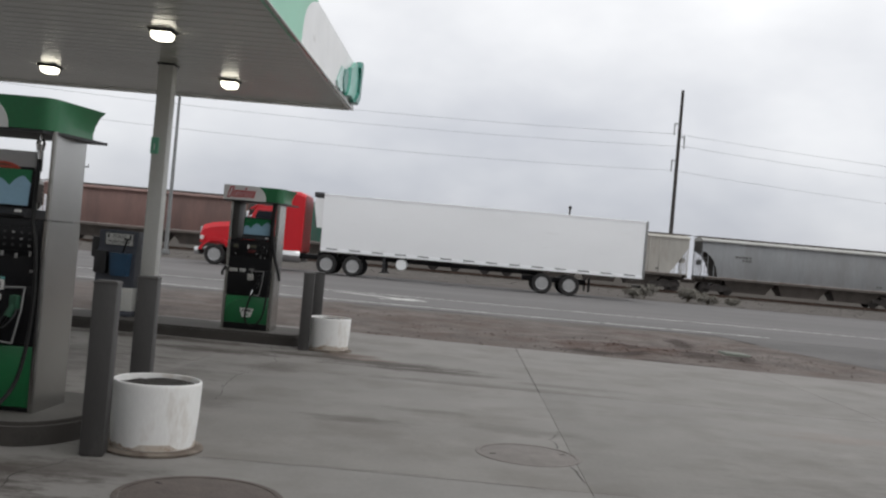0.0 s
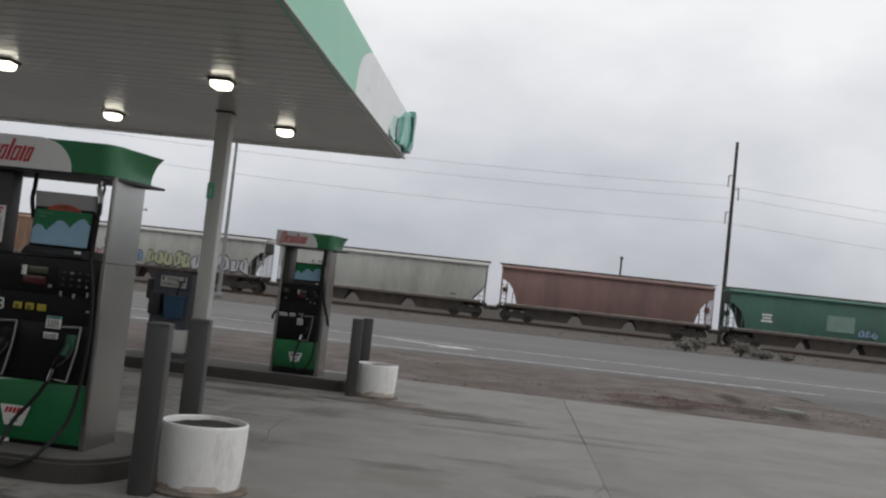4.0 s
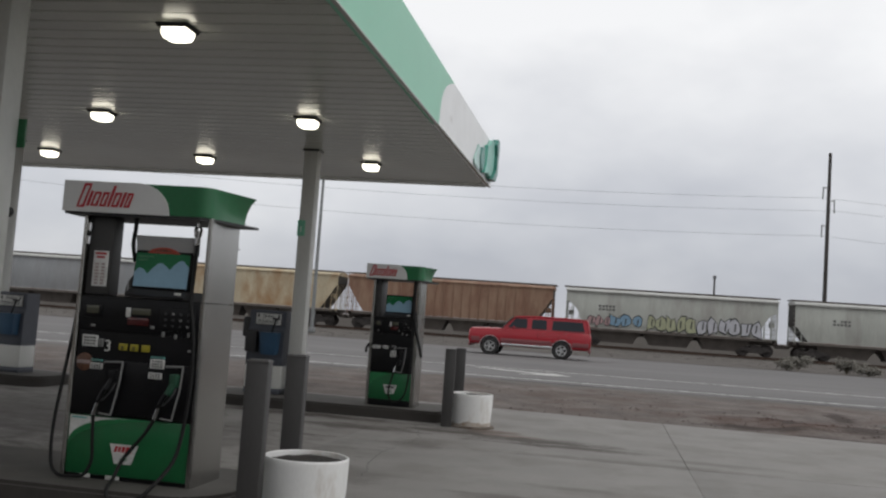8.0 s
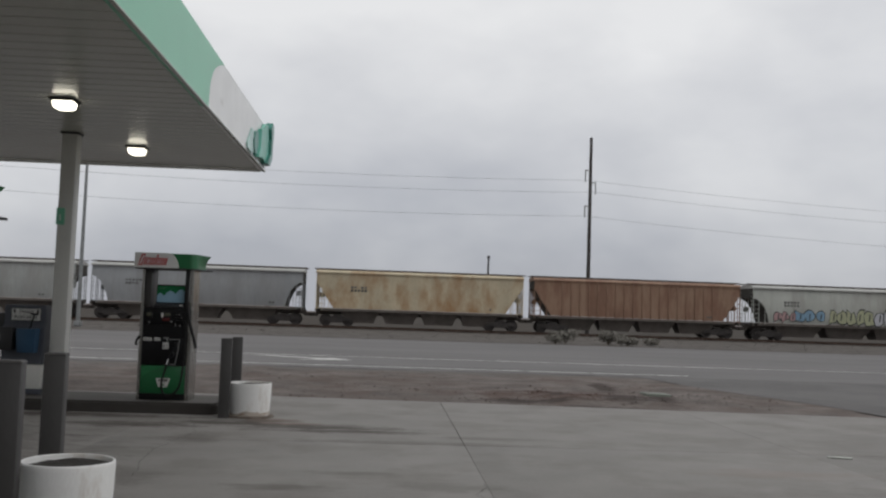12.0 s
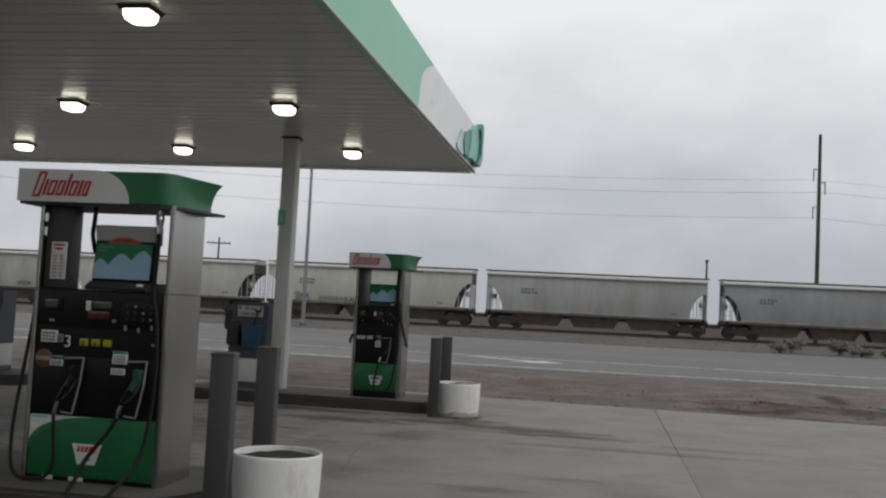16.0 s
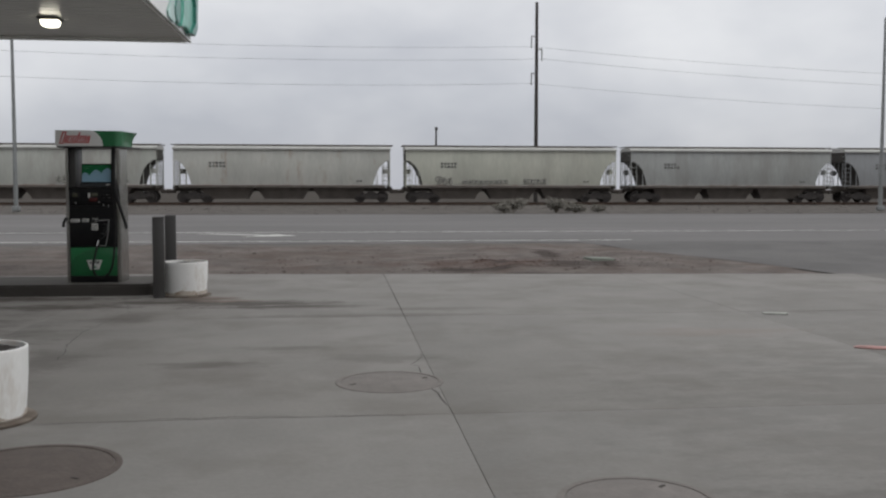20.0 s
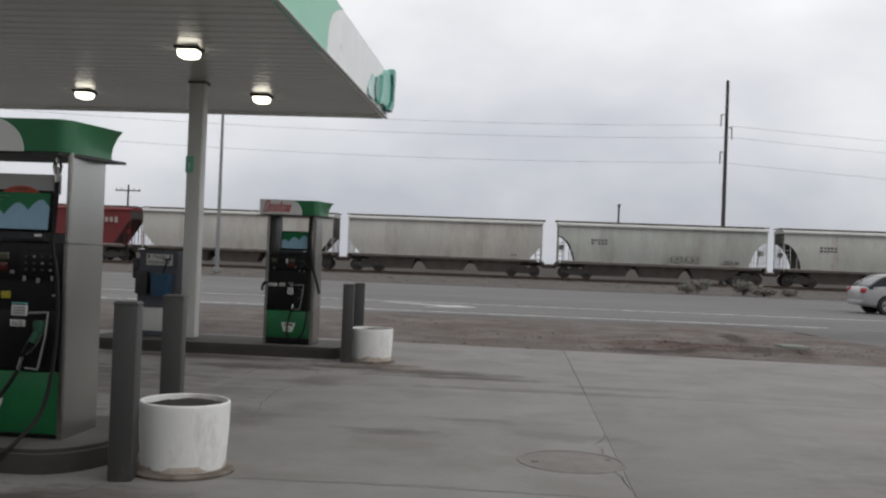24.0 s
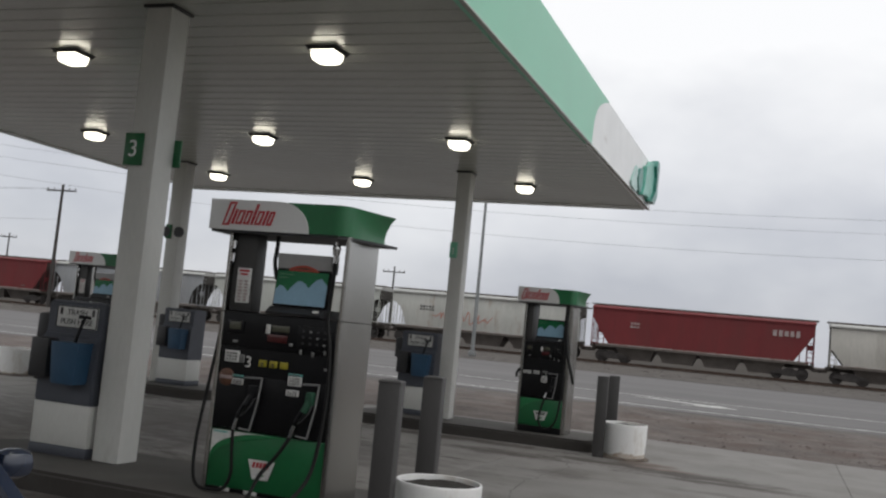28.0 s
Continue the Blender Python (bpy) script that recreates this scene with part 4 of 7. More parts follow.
        runs = ([(-0.24, -0.09, 0.57), (-0.232, -0.085, 0.4), (-0.225, -0.08, 0.24), (-0.27, -0.09, 0.135), (-0.36, -0.09, 0.115), (-0.48, -0.09, 0.12), (L - 0.045, -0.05, 0.2), (L - 0.072, -0.02, 0.45), (L - 0.055, 0.02, 0.8), (L - 0.01, 0.05, 1.3), (L + 0.015, 0.045, 1.75), (L + 0.05, 0.05, 2.05)],
                [(0.24, -0.09, 0.57), (0.17, -0.1, 0.45), (0.05, -0.13, 0.28), (0.045, -0.24, 0.16), (0.07, -0.37, 0.105), (0.11, -0.41, 0.045), (0.19, -0.415, 0.015), (0.29, -0.4, 0.05), (0.37, -0.33, 0.125), (0.44, -0.1, 0.34), (ir - 0.01, -0.025, 0.8), (ir - 0.02, -0.025, 1.2), (ir - 0.07, 0.0, 1.42), (ir - 0.092, 0.04, 1.56), (ir - 0.088, 0.05, 1.75), (ir - 0.088, 0.05, 1.92)],
                [(-0.125, 0.08, 2.06), (-0.13, 0.08, 1.95), (-0.142, 0.09, 1.85), (-0.13, 0.12, 1.72)])
        radii = (0.013, 0.0145, 0.016)
        bm = BM()
        bx = ir - 0.088
        rod(bm, (bx, 0.05, 1.925), (bx, 0.05, 1.975), 0.024, 0.032, 12)
        rod(bm, (bx, 0.05, 1.975), (bx, 0.05, 2.005), 0.034, 0.026, seg=12)
        rod(bm, (bx, 0.05, 2.005), (bx, 0.05, 2.05), 0.014, seg=10)
        rod(bm, (bx, 0.05, 1.87), (bx, 0.05, 1.925), 0.017, seg=10)
        part("breakaway", bm, M_CHROME, p, "chrome hose breakaway fitting")
        for z in (1.83, 1.93):
            bm = BM()
            rod(bm, (L + 0.035, 0.03, z), (L + 0.035, 0.03, z + 0.06), 0.022)
            part("hose_clip", bm, M_CHROME, p, "chrome hose clip")
    for pts, r in zip(runs, radii):
        bm = BM()
        tube(bm, curve(pts), r)
        part("hose", bm, M_RUB, p, "black rubber hose")
    return p


fuel_pump(-3.545, 7.05, "black and green fuel pump with steel sides on the near island", "3", size=1.065, foot=0.088)
fuel_pump(-3.3, 15.2, "slim black and green single-hose fuel pump on the road-side island", "1", True)
fuel_pump(-12.1, 15.2, "black and green fuel pump beyond the trash bin", "4")


# ---- bollards, planters, bins ----
def bollard(x, y, h, label):
    b = thing("bollard", label, "bollard", pose(x, y, 0.0, 0, 0, 8), "square bollards")
    bm = BM()
    box(bm, (0, 0, h / 2), (0.164, 0.164, h), 0.014)
    part("sleeve", bm, M_BOLL, b)
    bm = BM()
    loft(bm, [[(sx * a, sy * a, z) for sx, sy in ((-1, -1), (1, -1), (1, 1), (-1, 1))] for a, z in ((0.084, h - 0.006), (0.084, h + 0.004), (0.068, h + 0.016))])
    part("cap", bm, M_BOLL, b)
    return b


bollard(-2.375, 6.7, 1.215, "dark grey square bollard beside the near planter")
bollard(-2.44, 7.78, 1.22, "dark grey square bollard behind the near planter")
bollard(-2.235, 14.55, 1.165, "dark grey square bollard beside the road-side planter")
bollard(-2.2, 15.35, 1.165, "dark grey square bollard behind the road-side planter")


def planter(x, y, label, group="round planters"):
    p = thing("planter", label, "planter", pose(x, y, 0), group)
    bm = BM()
    lathe(bm, [(0.29, 0.02), (0.3, 0.03), (0.318, 0.3), (0.322, 0.47), (0.323, 0.495), (0.32, 0.508), (0.312, 0.512), (0.304, 0.508), (0.3, 0.42), (0.001, 0.42)], 48)
    part("tub", bm, M_PLANT, p, "white-painted concrete tub, stained at the foot")
    bm = BM()
    lathe(bm, [(0.27, 0.0), (0.366, 0.0), (0.37, 0.018), (0.352, 0.03), (0.27, 0.034)], 48)
    part("saucer", bm, M_RING, p, "grimy base ring")
    rs = random.Random(int(-x * 100))
    bm = BM()
    lo, hi, height = [], [], 0.06
    for k in range(72):
        a = math.tau * k / 72
        height = min(0.075 if y > 10 else 0.045, max(0.006, height + rs.uniform(-0.02, 0.02)))
        for ring, z in ((lo, 0.036), (hi, 0.036 + height)):
            r = 0.3 + 0.067 * (z - 0.03) + 0.003
            ring.append(bm.verts.new((r * math.cos(a), r * math.sin(a), z)))
    for k in range(72):
        bm.faces.new((lo[k], lo[(k + 1) % 72], hi[(k + 1) % 72], hi[k]))
    part("rust_stain", bm, M_FOOT, p, "ragged rust-brown stain at the foot")
    bm = BM()
    lathe(bm, [(0.28, 0.43), (0.299, 0.472), (0.22, 0.482), (0.1, 0.472), (0.001, 0.48)], 32)
    for v in bm.verts:
        if v.co.z > 0.455:
            v.co.z += 0.02 * noise.noise(v.co * 14)
    part("soil", bm, M_SOIL, p, "dark bare soil")
    return p


planter(-2.075, 7.07, "white round concrete planter of bare soil beside the bollards")
planter(-1.9, 14.83, "white round concrete planter of bare soil beside the road-side island")
planter(-13.7, 15.1, "white round concrete planter at the far island's end")


def trash_bin(x, y, label):
    """A windscreen-service bin: slate top with a sign, blue bucket in front, white panel and dark base."""
    t = thing("trash_bin", label, "trash bin", pose(x, y, KERB), "trash bins")
    W, D, H = 0.64, 0.46, 1.4
    bm = BM()
    box(bm, (0, D / 2, 0.045), (W, D, 0.09), 0.012)
    part("base", bm, M_NAVY, t)
    bm = BM()
    box(bm, (0, D / 2, 0.28), (W - 0.01, D - 0.01, 0.38), 0.012)
    part("lower_panel", bm, M_COLP, t, "off-white lower panel")
    bm = BM()
    prism(bm, [(0.0, 0.47), (0.0, 1.05), (0.05, 1.1), (0.05, H - 0.03), (0.08, H), (D, H), (D, 0.47)], "x", -W / 2, W / 2)
    bmesh.ops.bevel(bm, geom=bm.edges[:], offset=0.012, segments=2, affect="EDGES")
    hood = part("hood", bm, M_NAVY, t, "slate-blue plastic hood")
    bm = BM()
    box(bm, (0.02, 0.044, 1.25), (0.46, 0.012, 0.2), 0.004)
    plate = part("sign_plate", bm, M_PALE, hood, "white push-flap sign")
    bm = BM()
    for dx, dz, sx, sz in ((0, 0.095, 0.46, 0.008), (0, -0.095, 0.46, 0.008), (-0.226, 0, 0.008, 0.182), (0.226, 0, 0.008, 0.182)):
        box(bm, (0.02 + dx, 0.036, 1.25 + dz), (sx, 0.006, sz))
    part("sign_border", bm, M_DKGREY, plate, smooth=0)
    text_mesh("trash_word", "TRASH", 0.075, M_MARK, plate, (0.02, 0.036, 1.27))
    text_mesh("push_word", "PUSH HERE", 0.072, M_MARK, plate, (0.02, 0.036, 1.185))
    for s in (-1, 1):
        bm = BM()
        box(bm, (0.02 + s * 0.18, 0.036, 1.3), (0.03, 0.004, 0.06), 0.002)
        part("arrow_mark", bm, M_MARK, plate, smooth=0)
    bm = BM()
    loft(bm, [[(0.118 + a * sx, -0.09 + b * sy, z) for sx, sy in ((-1, -1), (-0.6, -1.15), (0.6, -1.15), (1, -1), (1, 1), (-1, 1))] for a, b, z in ((0.122, 0.085, 0.66), (0.127, 0.09, 0.7), (0.148, 0.1, 1.0), (0.153, 0.1, 1.03))])
    part("bucket", bm, M_BLUE, t, "blue washer-fluid bucket")
    bm = BM()
    box(bm, (-0.21, -0.07, 0.87), (0.2, 0.14, 0.36), 0.02)
    part("towel_box", bm, M_DKGREY, t, "dark paper towel dispenser")
    bm = BM()
    rod(bm, (0.12, -0.1, 0.95), (0.19, -0.06, 1.26), 0.014)
    box(bm, (0.19, -0.06, 1.26), (0.12, 0.03, 0.03), 0.006)
    part("squeegee", bm, M_BLACK, t, "black squeegee handle")
    bm = BM()
    box(bm, (-0.37, 0.15, 1.1), (0.14, 0.2, 0.34), 0.03)
    part("side_pocket", bm, M_DKGREY, t)
    return t


trash_bin(-5.86, 7.38, "slate-blue and white trash bin with a blue bucket beside the column")
trash_bin(-5.58, 15.5, "slate-blue and white trash bin beside the road-side column")
trash_bin(-10.32, 15.35, "slate-blue and white trash bin near the canopy's far column")

# tank lids and litter on the concrete
for x, y, r in ((0.79, 8.12, 0.45), (-1.38, 5.85, 0.52), (1.9, 4.95, 0.42)):
    iron = M_LIDD if x < 0 else M_LID
    lid = thing("tank_lid", "round reddish tank lid set in the concrete", "manhole cover", pose(x, y, 0, 0, 0, 25 * x), "tank lids")
    bm = BM()
    lathe(bm, [(r - 0.045, -0.01), (r - 0.045, 0.006), (r - 0.03, 0.009), (r - 0.004, 0.005), (r, -0.01)], 48)
    part("frame_ring", bm, iron, lid, "worn iron frame ring")
    bm = BM()
    lathe(bm, [(r - 0.05, -0.01), (r - 0.05, 0.003), (r - 0.065, 0.006), (0.08, 0.007), (0.02, 0.0075)], 48)
    part("cover", bm, iron, lid)
    for s in (-1, 1):
        bm = BM()
        box(bm, (s * (r - 0.13), 0, 0.0075), (0.05, 0.018, 0.004), 0.001)
        part("lifting_slot", bm, M_KERB, lid, "dark lifting slot")

# ---- poles and wires ----
def utility_pole(x, y, z, h, label, arms=()):
    p = thing("utility_pole", label, "utility pole", pose(x, y, z), "utility poles")
    bm = BM()
    rod(bm, (0, 0, -0.5), (0, 0, h), 0.2 if h >= 12 else 0.15, 0.13 if h >= 12 else 0.1, 12)
    part("shaft", bm, M_WOOD, p)
    for k, (az, side, w) in enumerate(arms):
        bm = BM()
        if w:
            box(bm, (0, -0.12, az), (w, 0.12, 0.14), 0.02)
            for s in (-0.46, -0.25, 0.25, 0.46):
                rod(bm, (s * w, -0.12, az + 0.05), (s * w, -0.12, az + 0.32), 0.05, 0.03, 8)
            part("crossarm", bm, M_WOOD, p, "wooden crossarm with insulators")
        else:
            rod(bm, (0, 0, az), (side * 0.45, -0.05, az + 0.12), 0.05, 0.04, 8)
            rod(bm, (side * 0.45, -0.05, az + 0.12), (side * 0.47, -0.05, az - 0.95), 0.06, 0.05, 8)
            part("insulator", bm, M_GALV, p, "hanging insulator on a bracket")
    return p


PY = 84.0
main_pole = utility_pole(17.52, PY, 0.2, 17.62, "tall dark wooden transmission pole behind the railway", ((14.6, -1, 0), (13.5, 1, 0), (11.4, -1, 0)))
utility_pole(11.46, 112, 0.2, 8.5, "short wooden pole far behind the railway", ((8.2, 0, 0.3),))
utility_pole(-45.9, 110, 0.2, 8.8, "far wooden pole with a crossarm", ((8.1, 0, 3.0),))
utility_pole(-66.5, 74.5, 0.2, 12.0, "wooden pole with a double crossarm beyond the railway", ((11.4, 0, 3.6),))
utility_pole(-105, 108, 0.2, 9.5, "far wooden pole with a small crossarm", ((8.9, 0, 3.0),))


def wires():
    spans = [((-74, 66, 15.1), (17.1, PY, 14.0)), ((-74, 66, 14.0), (18.1, PY, 12.95)), ((-74, 66, 12.4), (17.1, PY, 10.8)),
             ((17.1, PY, 14.0), (108, 90, 13.8)), ((18.1, PY, 12.95), (108, 90, 12.6)), ((17.1, PY, 10.8), (108, 90, 10.4))]
    spans += [((-66.5 + s, 74.4, 11.6 + 0.2), (-230, 60 + s, 11.5)) for s in (-1.6, 1.5)] + [((-66.5, 74.4, 8.8), (-230, 62, 8.5))]
    for a, b in spans:
        a, b = Vector(a), Vector(b)
        bm = BM()
        pts = []
        for k in range(25):
            t = k / 24
            q = a.lerp(b, t)
            q.z -= 6.5 * t * (1 - t)
            pts.append(q)
        tube(bm, pts, 0.011, 5)
        solid("power_line", bm, M_CABLE, "thin sagging overhead power line", "cable", group="power lines")


wires()


def street_lamp(x, y, h, arm, label):
    p = thing("street_lamp", label, "street lamp", pose(x, y, 0.25), "street lamps")
    bm = BM()
    rod(bm, (0, 0, 0), (0, 0, h - 0.25), 0.13, 0.075, 12)
    part("pole", bm, M_GALV, p)
    bm = BM()
    box(bm, (0, 0, 0.15), (0.4, 0.4, 0.3), 0.03)
    part("foot", bm, M_GALV, p)
    bm = BM()
    tube(bm, curve([(0, 0, h - 0.3), (0.03, -0.02, h + 0.05), (arm * 0.45, -0.45, h + 0.75), (arm * 0.8, -0.85, h + 1.25), (arm, -1.1, h + 1.4)]), 0.05)
    part("arm", bm, M_GALV, p)
    bm = BM()
    box(bm, (arm * 1.08, -1.18, h + 1.42), (0.6, 0.28, 0.14), 0.05, Euler((0, -0.1, -0.5)).to_matrix())
    part("lamp_head", bm, M_GREY, p)
    return p


street_lamp(-18.05, 57.5, 11.6, 2.0, "galvanised street lamp at the road's far edge")
street_lamp(34.12, 57.5, 11.95, 1.5, "galvanised street lamp at the road's far edge")

# ---- railway ----
TY, RZ = 76.3, 0.5
bm = BM()
prism(bm, [(TY - 3.6, 0.2), (TY - 1.9, RZ - 0.2), (TY + 1.9, RZ - 0.2), (TY + 3.6, 0.2)], "x", -420, 420)
rail_bed = solid("rail_bed", bm, M_BALL, "low grey ballast bed of the railway", "railway", kind="structure", smooth=0)
for s in (-0.75, 0.75):
    bm = BM()
    prism(bm, [(s - 0.07, RZ - 0.18), (s - 0.07, RZ - 0.15), (s - 0.012, RZ - 0.13), (s - 0.012, RZ - 0.04), (s - 0.036, RZ - 0.03), (s - 0.036, RZ), (s + 0.036, RZ), (s + 0.036, RZ - 0.03), (s + 0.012, RZ - 0.04), (s + 0.012, RZ - 0.13), (s + 0.07, RZ - 0.15), (s + 0.07, RZ - 0.18)], "x", -420, 420)
    ob = part("rail", bm, M_RAIL, rail_bed, smooth=0)
    ob.location.y = TY
tie = BM()
box(tie, (0, 0, 0), (0.23, 2.6, 0.12), 0.01)
tie = mesh_of("sleeper", tie, M_TIE)
for k in range(220):
    ob = part("sleeper", tie, M_TIE, rail_bed)
    ob.location = (-80 + 0.62 * k, TY, RZ - 0.225)


bm = BM()
fx = [-600, -200, -80, -40, 0, 40, 80, 200, 600]
rows = [[bm.verts.new((x, y, ground_z(y) + 0.01)) for x in fx] for y in (80.2, 86, 95, 120, 180, 320, 600)]
for a, b in zip(rows, rows[1:]):
    for i in range(len(fx) - 1):
        bm.faces.new((a[i], a[i + 1], b[i + 1], b[i]))
solid("field", bm, M_FIELD, "dull brown-green rough field behind the railway", "field", kind="structure", smooth=60)


# ---- hopper wagons ----
def bogie_mesh():
    bm = BM()
    for s in (-1, 1):
        prism(bm, [(-1.15, 0.55), (-0.9, 0.66), (-0.45, 0.7), (-0.2, 0.85), (0.2, 0.85), (0.45, 0.7), (0.9, 0.66), (1.15, 0.55), (1.1, 0.4), (0.75, 0.42), (0.35, 0.25), (-0.35, 0.25), (-0.75, 0.42), (-1.1, 0.4)], "y", s * 0.98 - 0.08, s * 0.98 + 0.08)
        for k in (-0.1, 0.1):
            rod(bm, (k, s * 0.98, 0.3), (k, s * 0.98, 0.75), 0.07, seg=8)
    box(bm, (0, 0, 0.72), (0.4, 1.9, 0.25), 0.03)
    return mesh_of("bogie_frame", bm, M_BOGIE)


def wheel_mesh():
    bm = BM()
    lathe(bm, [(0.08, -0.08), (0.3, -0.05), (0.38, -0.07), (0.42, -0.07), (0.425, 0.04), (0.45, 0.05), (0.45, 0.07), (0.38, 0.07), (0.3, 0.02), (0.1, 0.05), (0.06, 0.16)], 24)
    return mesh_of("wheel", bm, M_BOGIE)


BOGIE, WHEEL = bogie_mesh(), wheel_mesh()
TOP, SILL, HALF = 4.42, 1.32, 1.52


def wagon_meshes(length, kind):
    """Body, roof, sills, bays, platform and ladder of one hopper wagon; kind 'round' has bulging sides and arched ends, 'slope' bulging sides and small sloping ends, 'rib' flat sides with posts."""
    h = length / 2
    e = h - (0.45 if kind == "rib" else 0.62)
    cut = {"round": 1.3, "slope": 0.95, "rib": 1.35}[kind]
    out = {}
    bm = BM()
    if kind == "round":
        stations = [(-e, SILL + 1.95), (-e + 0.25, SILL + 1.9), (-e + 0.6, SILL + 1.65), (-e + 0.9, SILL + 1.25), (-e + 1.15, SILL + 0.65), (-e + cut, SILL + 0.05), (-e + cut + 0.01, SILL)]
    elif kind == "slope":
        stations = [(-e, SILL + 1.2), (-e + 0.2, SILL + 1.0), (-e + 0.55, SILL + 0.55), (-e + cut, SILL + 0.05), (-e + cut + 0.01, SILL)]
    else:
        stations = [(-e, TOP - 1.0), (-e + 0.12, TOP - 1.2), (-e + cut * 0.5, 2.35), (-e + cut, SILL + 0.05), (-e + cut + 0.01, SILL)]
    stations += [(-s, z) for s, z in stations[::-1]]
    rings = []
    for x, low in stations:
        ring = []
        n = 10
        for s in (-1, 1):
            side = []
            for k in range(n + 1):
                z = low + (TOP - 0.3 - low) * k / n
                u = (z - SILL) / (TOP - 0.3 - SILL)
                w = HALF * (0.87 + 0.13 * math.sin(math.pi * min(1, 0.12 + 0.86 * u))) if kind != "rib" else HALF * 0.955
                side.append((x, s * w, z))
            ring += side if s > 0 else side[::-1]
        rings.append(ring)
    loft(bm, rings)
    out["body"] = bm
    bm = BM()
    loft(bm, [[(x, y, z) for y, z in ((-HALF - 0.03, TOP - 0.36), (-HALF - 0.03, TOP - 0.26), (-HALF * 0.75, TOP - 0.12), (-0.4, TOP - 0.05), (0.4, TOP - 0.05), (HALF * 0.75, TOP - 0.12), (HALF + 0.03, TOP - 0.26), (HALF + 0.03, TOP - 0.36))] for x in (-e - 0.06, e + 0.06)])
    out["roof"] = bm
    bm = BM()
    for y in (-0.75, 0.75):
        box(bm, (0, y, TOP + 0.01), (2 * e + 0.5, 0.34, 0.07))
        for k in range(12):
            box(bm, (-e + 0.3 + (2 * e - 0.6) * k / 11, y, TOP - 0.055), (0.06, 0.3, 0.08))
    out["running_board"] = bm
    bm = BM()
    for k in range(5):
        box(bm, ((k - 2) * e * 0.38, 0, TOP - 0.02), (e * 0.34, 0.6, 0.07), 0.02)
    out["hatch_row"] = bm
    bm = BM()
    for s in (-1, 1):
        box(bm, (0, s * HALF * 0.93, SILL - 0.09), (2 * e - 0.7, 0.14, 0.2), 0.02)
    box(bm, (0, 0, SILL - 0.3), (2 * h - 0.75, 0.6, 0.32), 0.02)
    for s in (-1, 1):
        box(bm, (s * (e - 0.05), 0, SILL - 0.12), (0.2, 2.9, 0.24), 0.02)
    out["underframe"] = bm
    bm = BM()
    for s in (-1, 1):
        box(bm, (0, s * HALF * 0.945, SILL + 0.03), (2 * e - 1.2, 0.05, 0.07), 0.01)
    out["sill_lip"] = bm
    bays = 4 if kind == "rib" else 3
    for k in range(bays):
        bm = BM()
        c = (k - (bays - 1) / 2) * (2 * (e - cut) - 1.0) / bays
        wtop, wbot = (2 * (e - cut) - 1.0) / bays * 0.5, (2 * (e - cut) - 1.0) / bays * 0.36
        loft(bm, [[(c + sx * a, sy * b, z) for sx, sy in ((-1, -1), (1, -1), (1, 1), (-1, 1))] for a, b, z in ((wtop, 1.3, SILL - 0.02), (wbot, 0.75, 0.42), (wbot, 0.75, 0.28))])
        out["discharge_bay%d" % k] = bm
    bm = BM()
    x0 = e - 0.02
    for y in (-1.46, 1.46):
        rod(bm, (x0, y, SILL - 0.1), (x0, y, TOP - 0.3), 0.035, seg=6)
        rod(bm, (x0 - 0.45, y, SILL - 0.1), (x0 - 0.45, y, 3.1), 0.03, seg=6)
        rod(bm, (x0 - 0.95, y, SILL - 0.1), (x0 - 0.95, y, 2.3), 0.03, seg=6)
        for k in range(8):
            rod(bm, (x0, y, SILL + 0.05 + 0.35 * k), (x0 - 0.42, y, SILL + 0.05 + 0.35 * k), 0.018, seg=5) if k < 5 else None
        for k in range(9):
            rod(bm, (x0 + 0.06, y, SILL + 0.1 + 0.33 * k), (x0 + 0.06, y * 0.68, SILL + 0.1 + 0.33 * k), 0.018, seg=5)
    for y in (-1.0, -0.35, 0.35, 1.0):
        rod(bm, (x0, y, SILL), (x0 - 0.02, y, TOP - 0.8), 0.03, seg=6)
    box(bm, (x0 - 0.85, 0, SILL + 0.02), (1.75, 2.9, 0.04))
    rod(bm, (x0 - 0.3, -0.9, SILL + 0.9), (x0 - 0.3, -0.9, SILL + 1.3), 0.22, seg=10)
    out["end_platform"] = bm
    bm = BM()
    box(bm, (h - 0.25, 0, 0.85), (0.62, 0.22, 0.26), 0.03)
    box(bm, (h - 0.02, 0.06, 0.85), (0.2, 0.3, 0.3), 0.05)
    out["coupler"] = bm
    if kind == "rib":
        bm = BM()
        box(bm, (0, 0, (SILL + TOP - 0.36) / 2), (0.09, 0.07, TOP - 0.36 - SILL), 0.012)
        out["side_post"] = bm
    return out


# Grime and the shade on the wagon ends, both put into this dark tone.
M_ENDS = mat("shaded_grimy_end_sheet", (0.06, 0.055, 0.05), 0.9, vary=0.3, scale=1.0, bump=0.1)
CACHE = {}


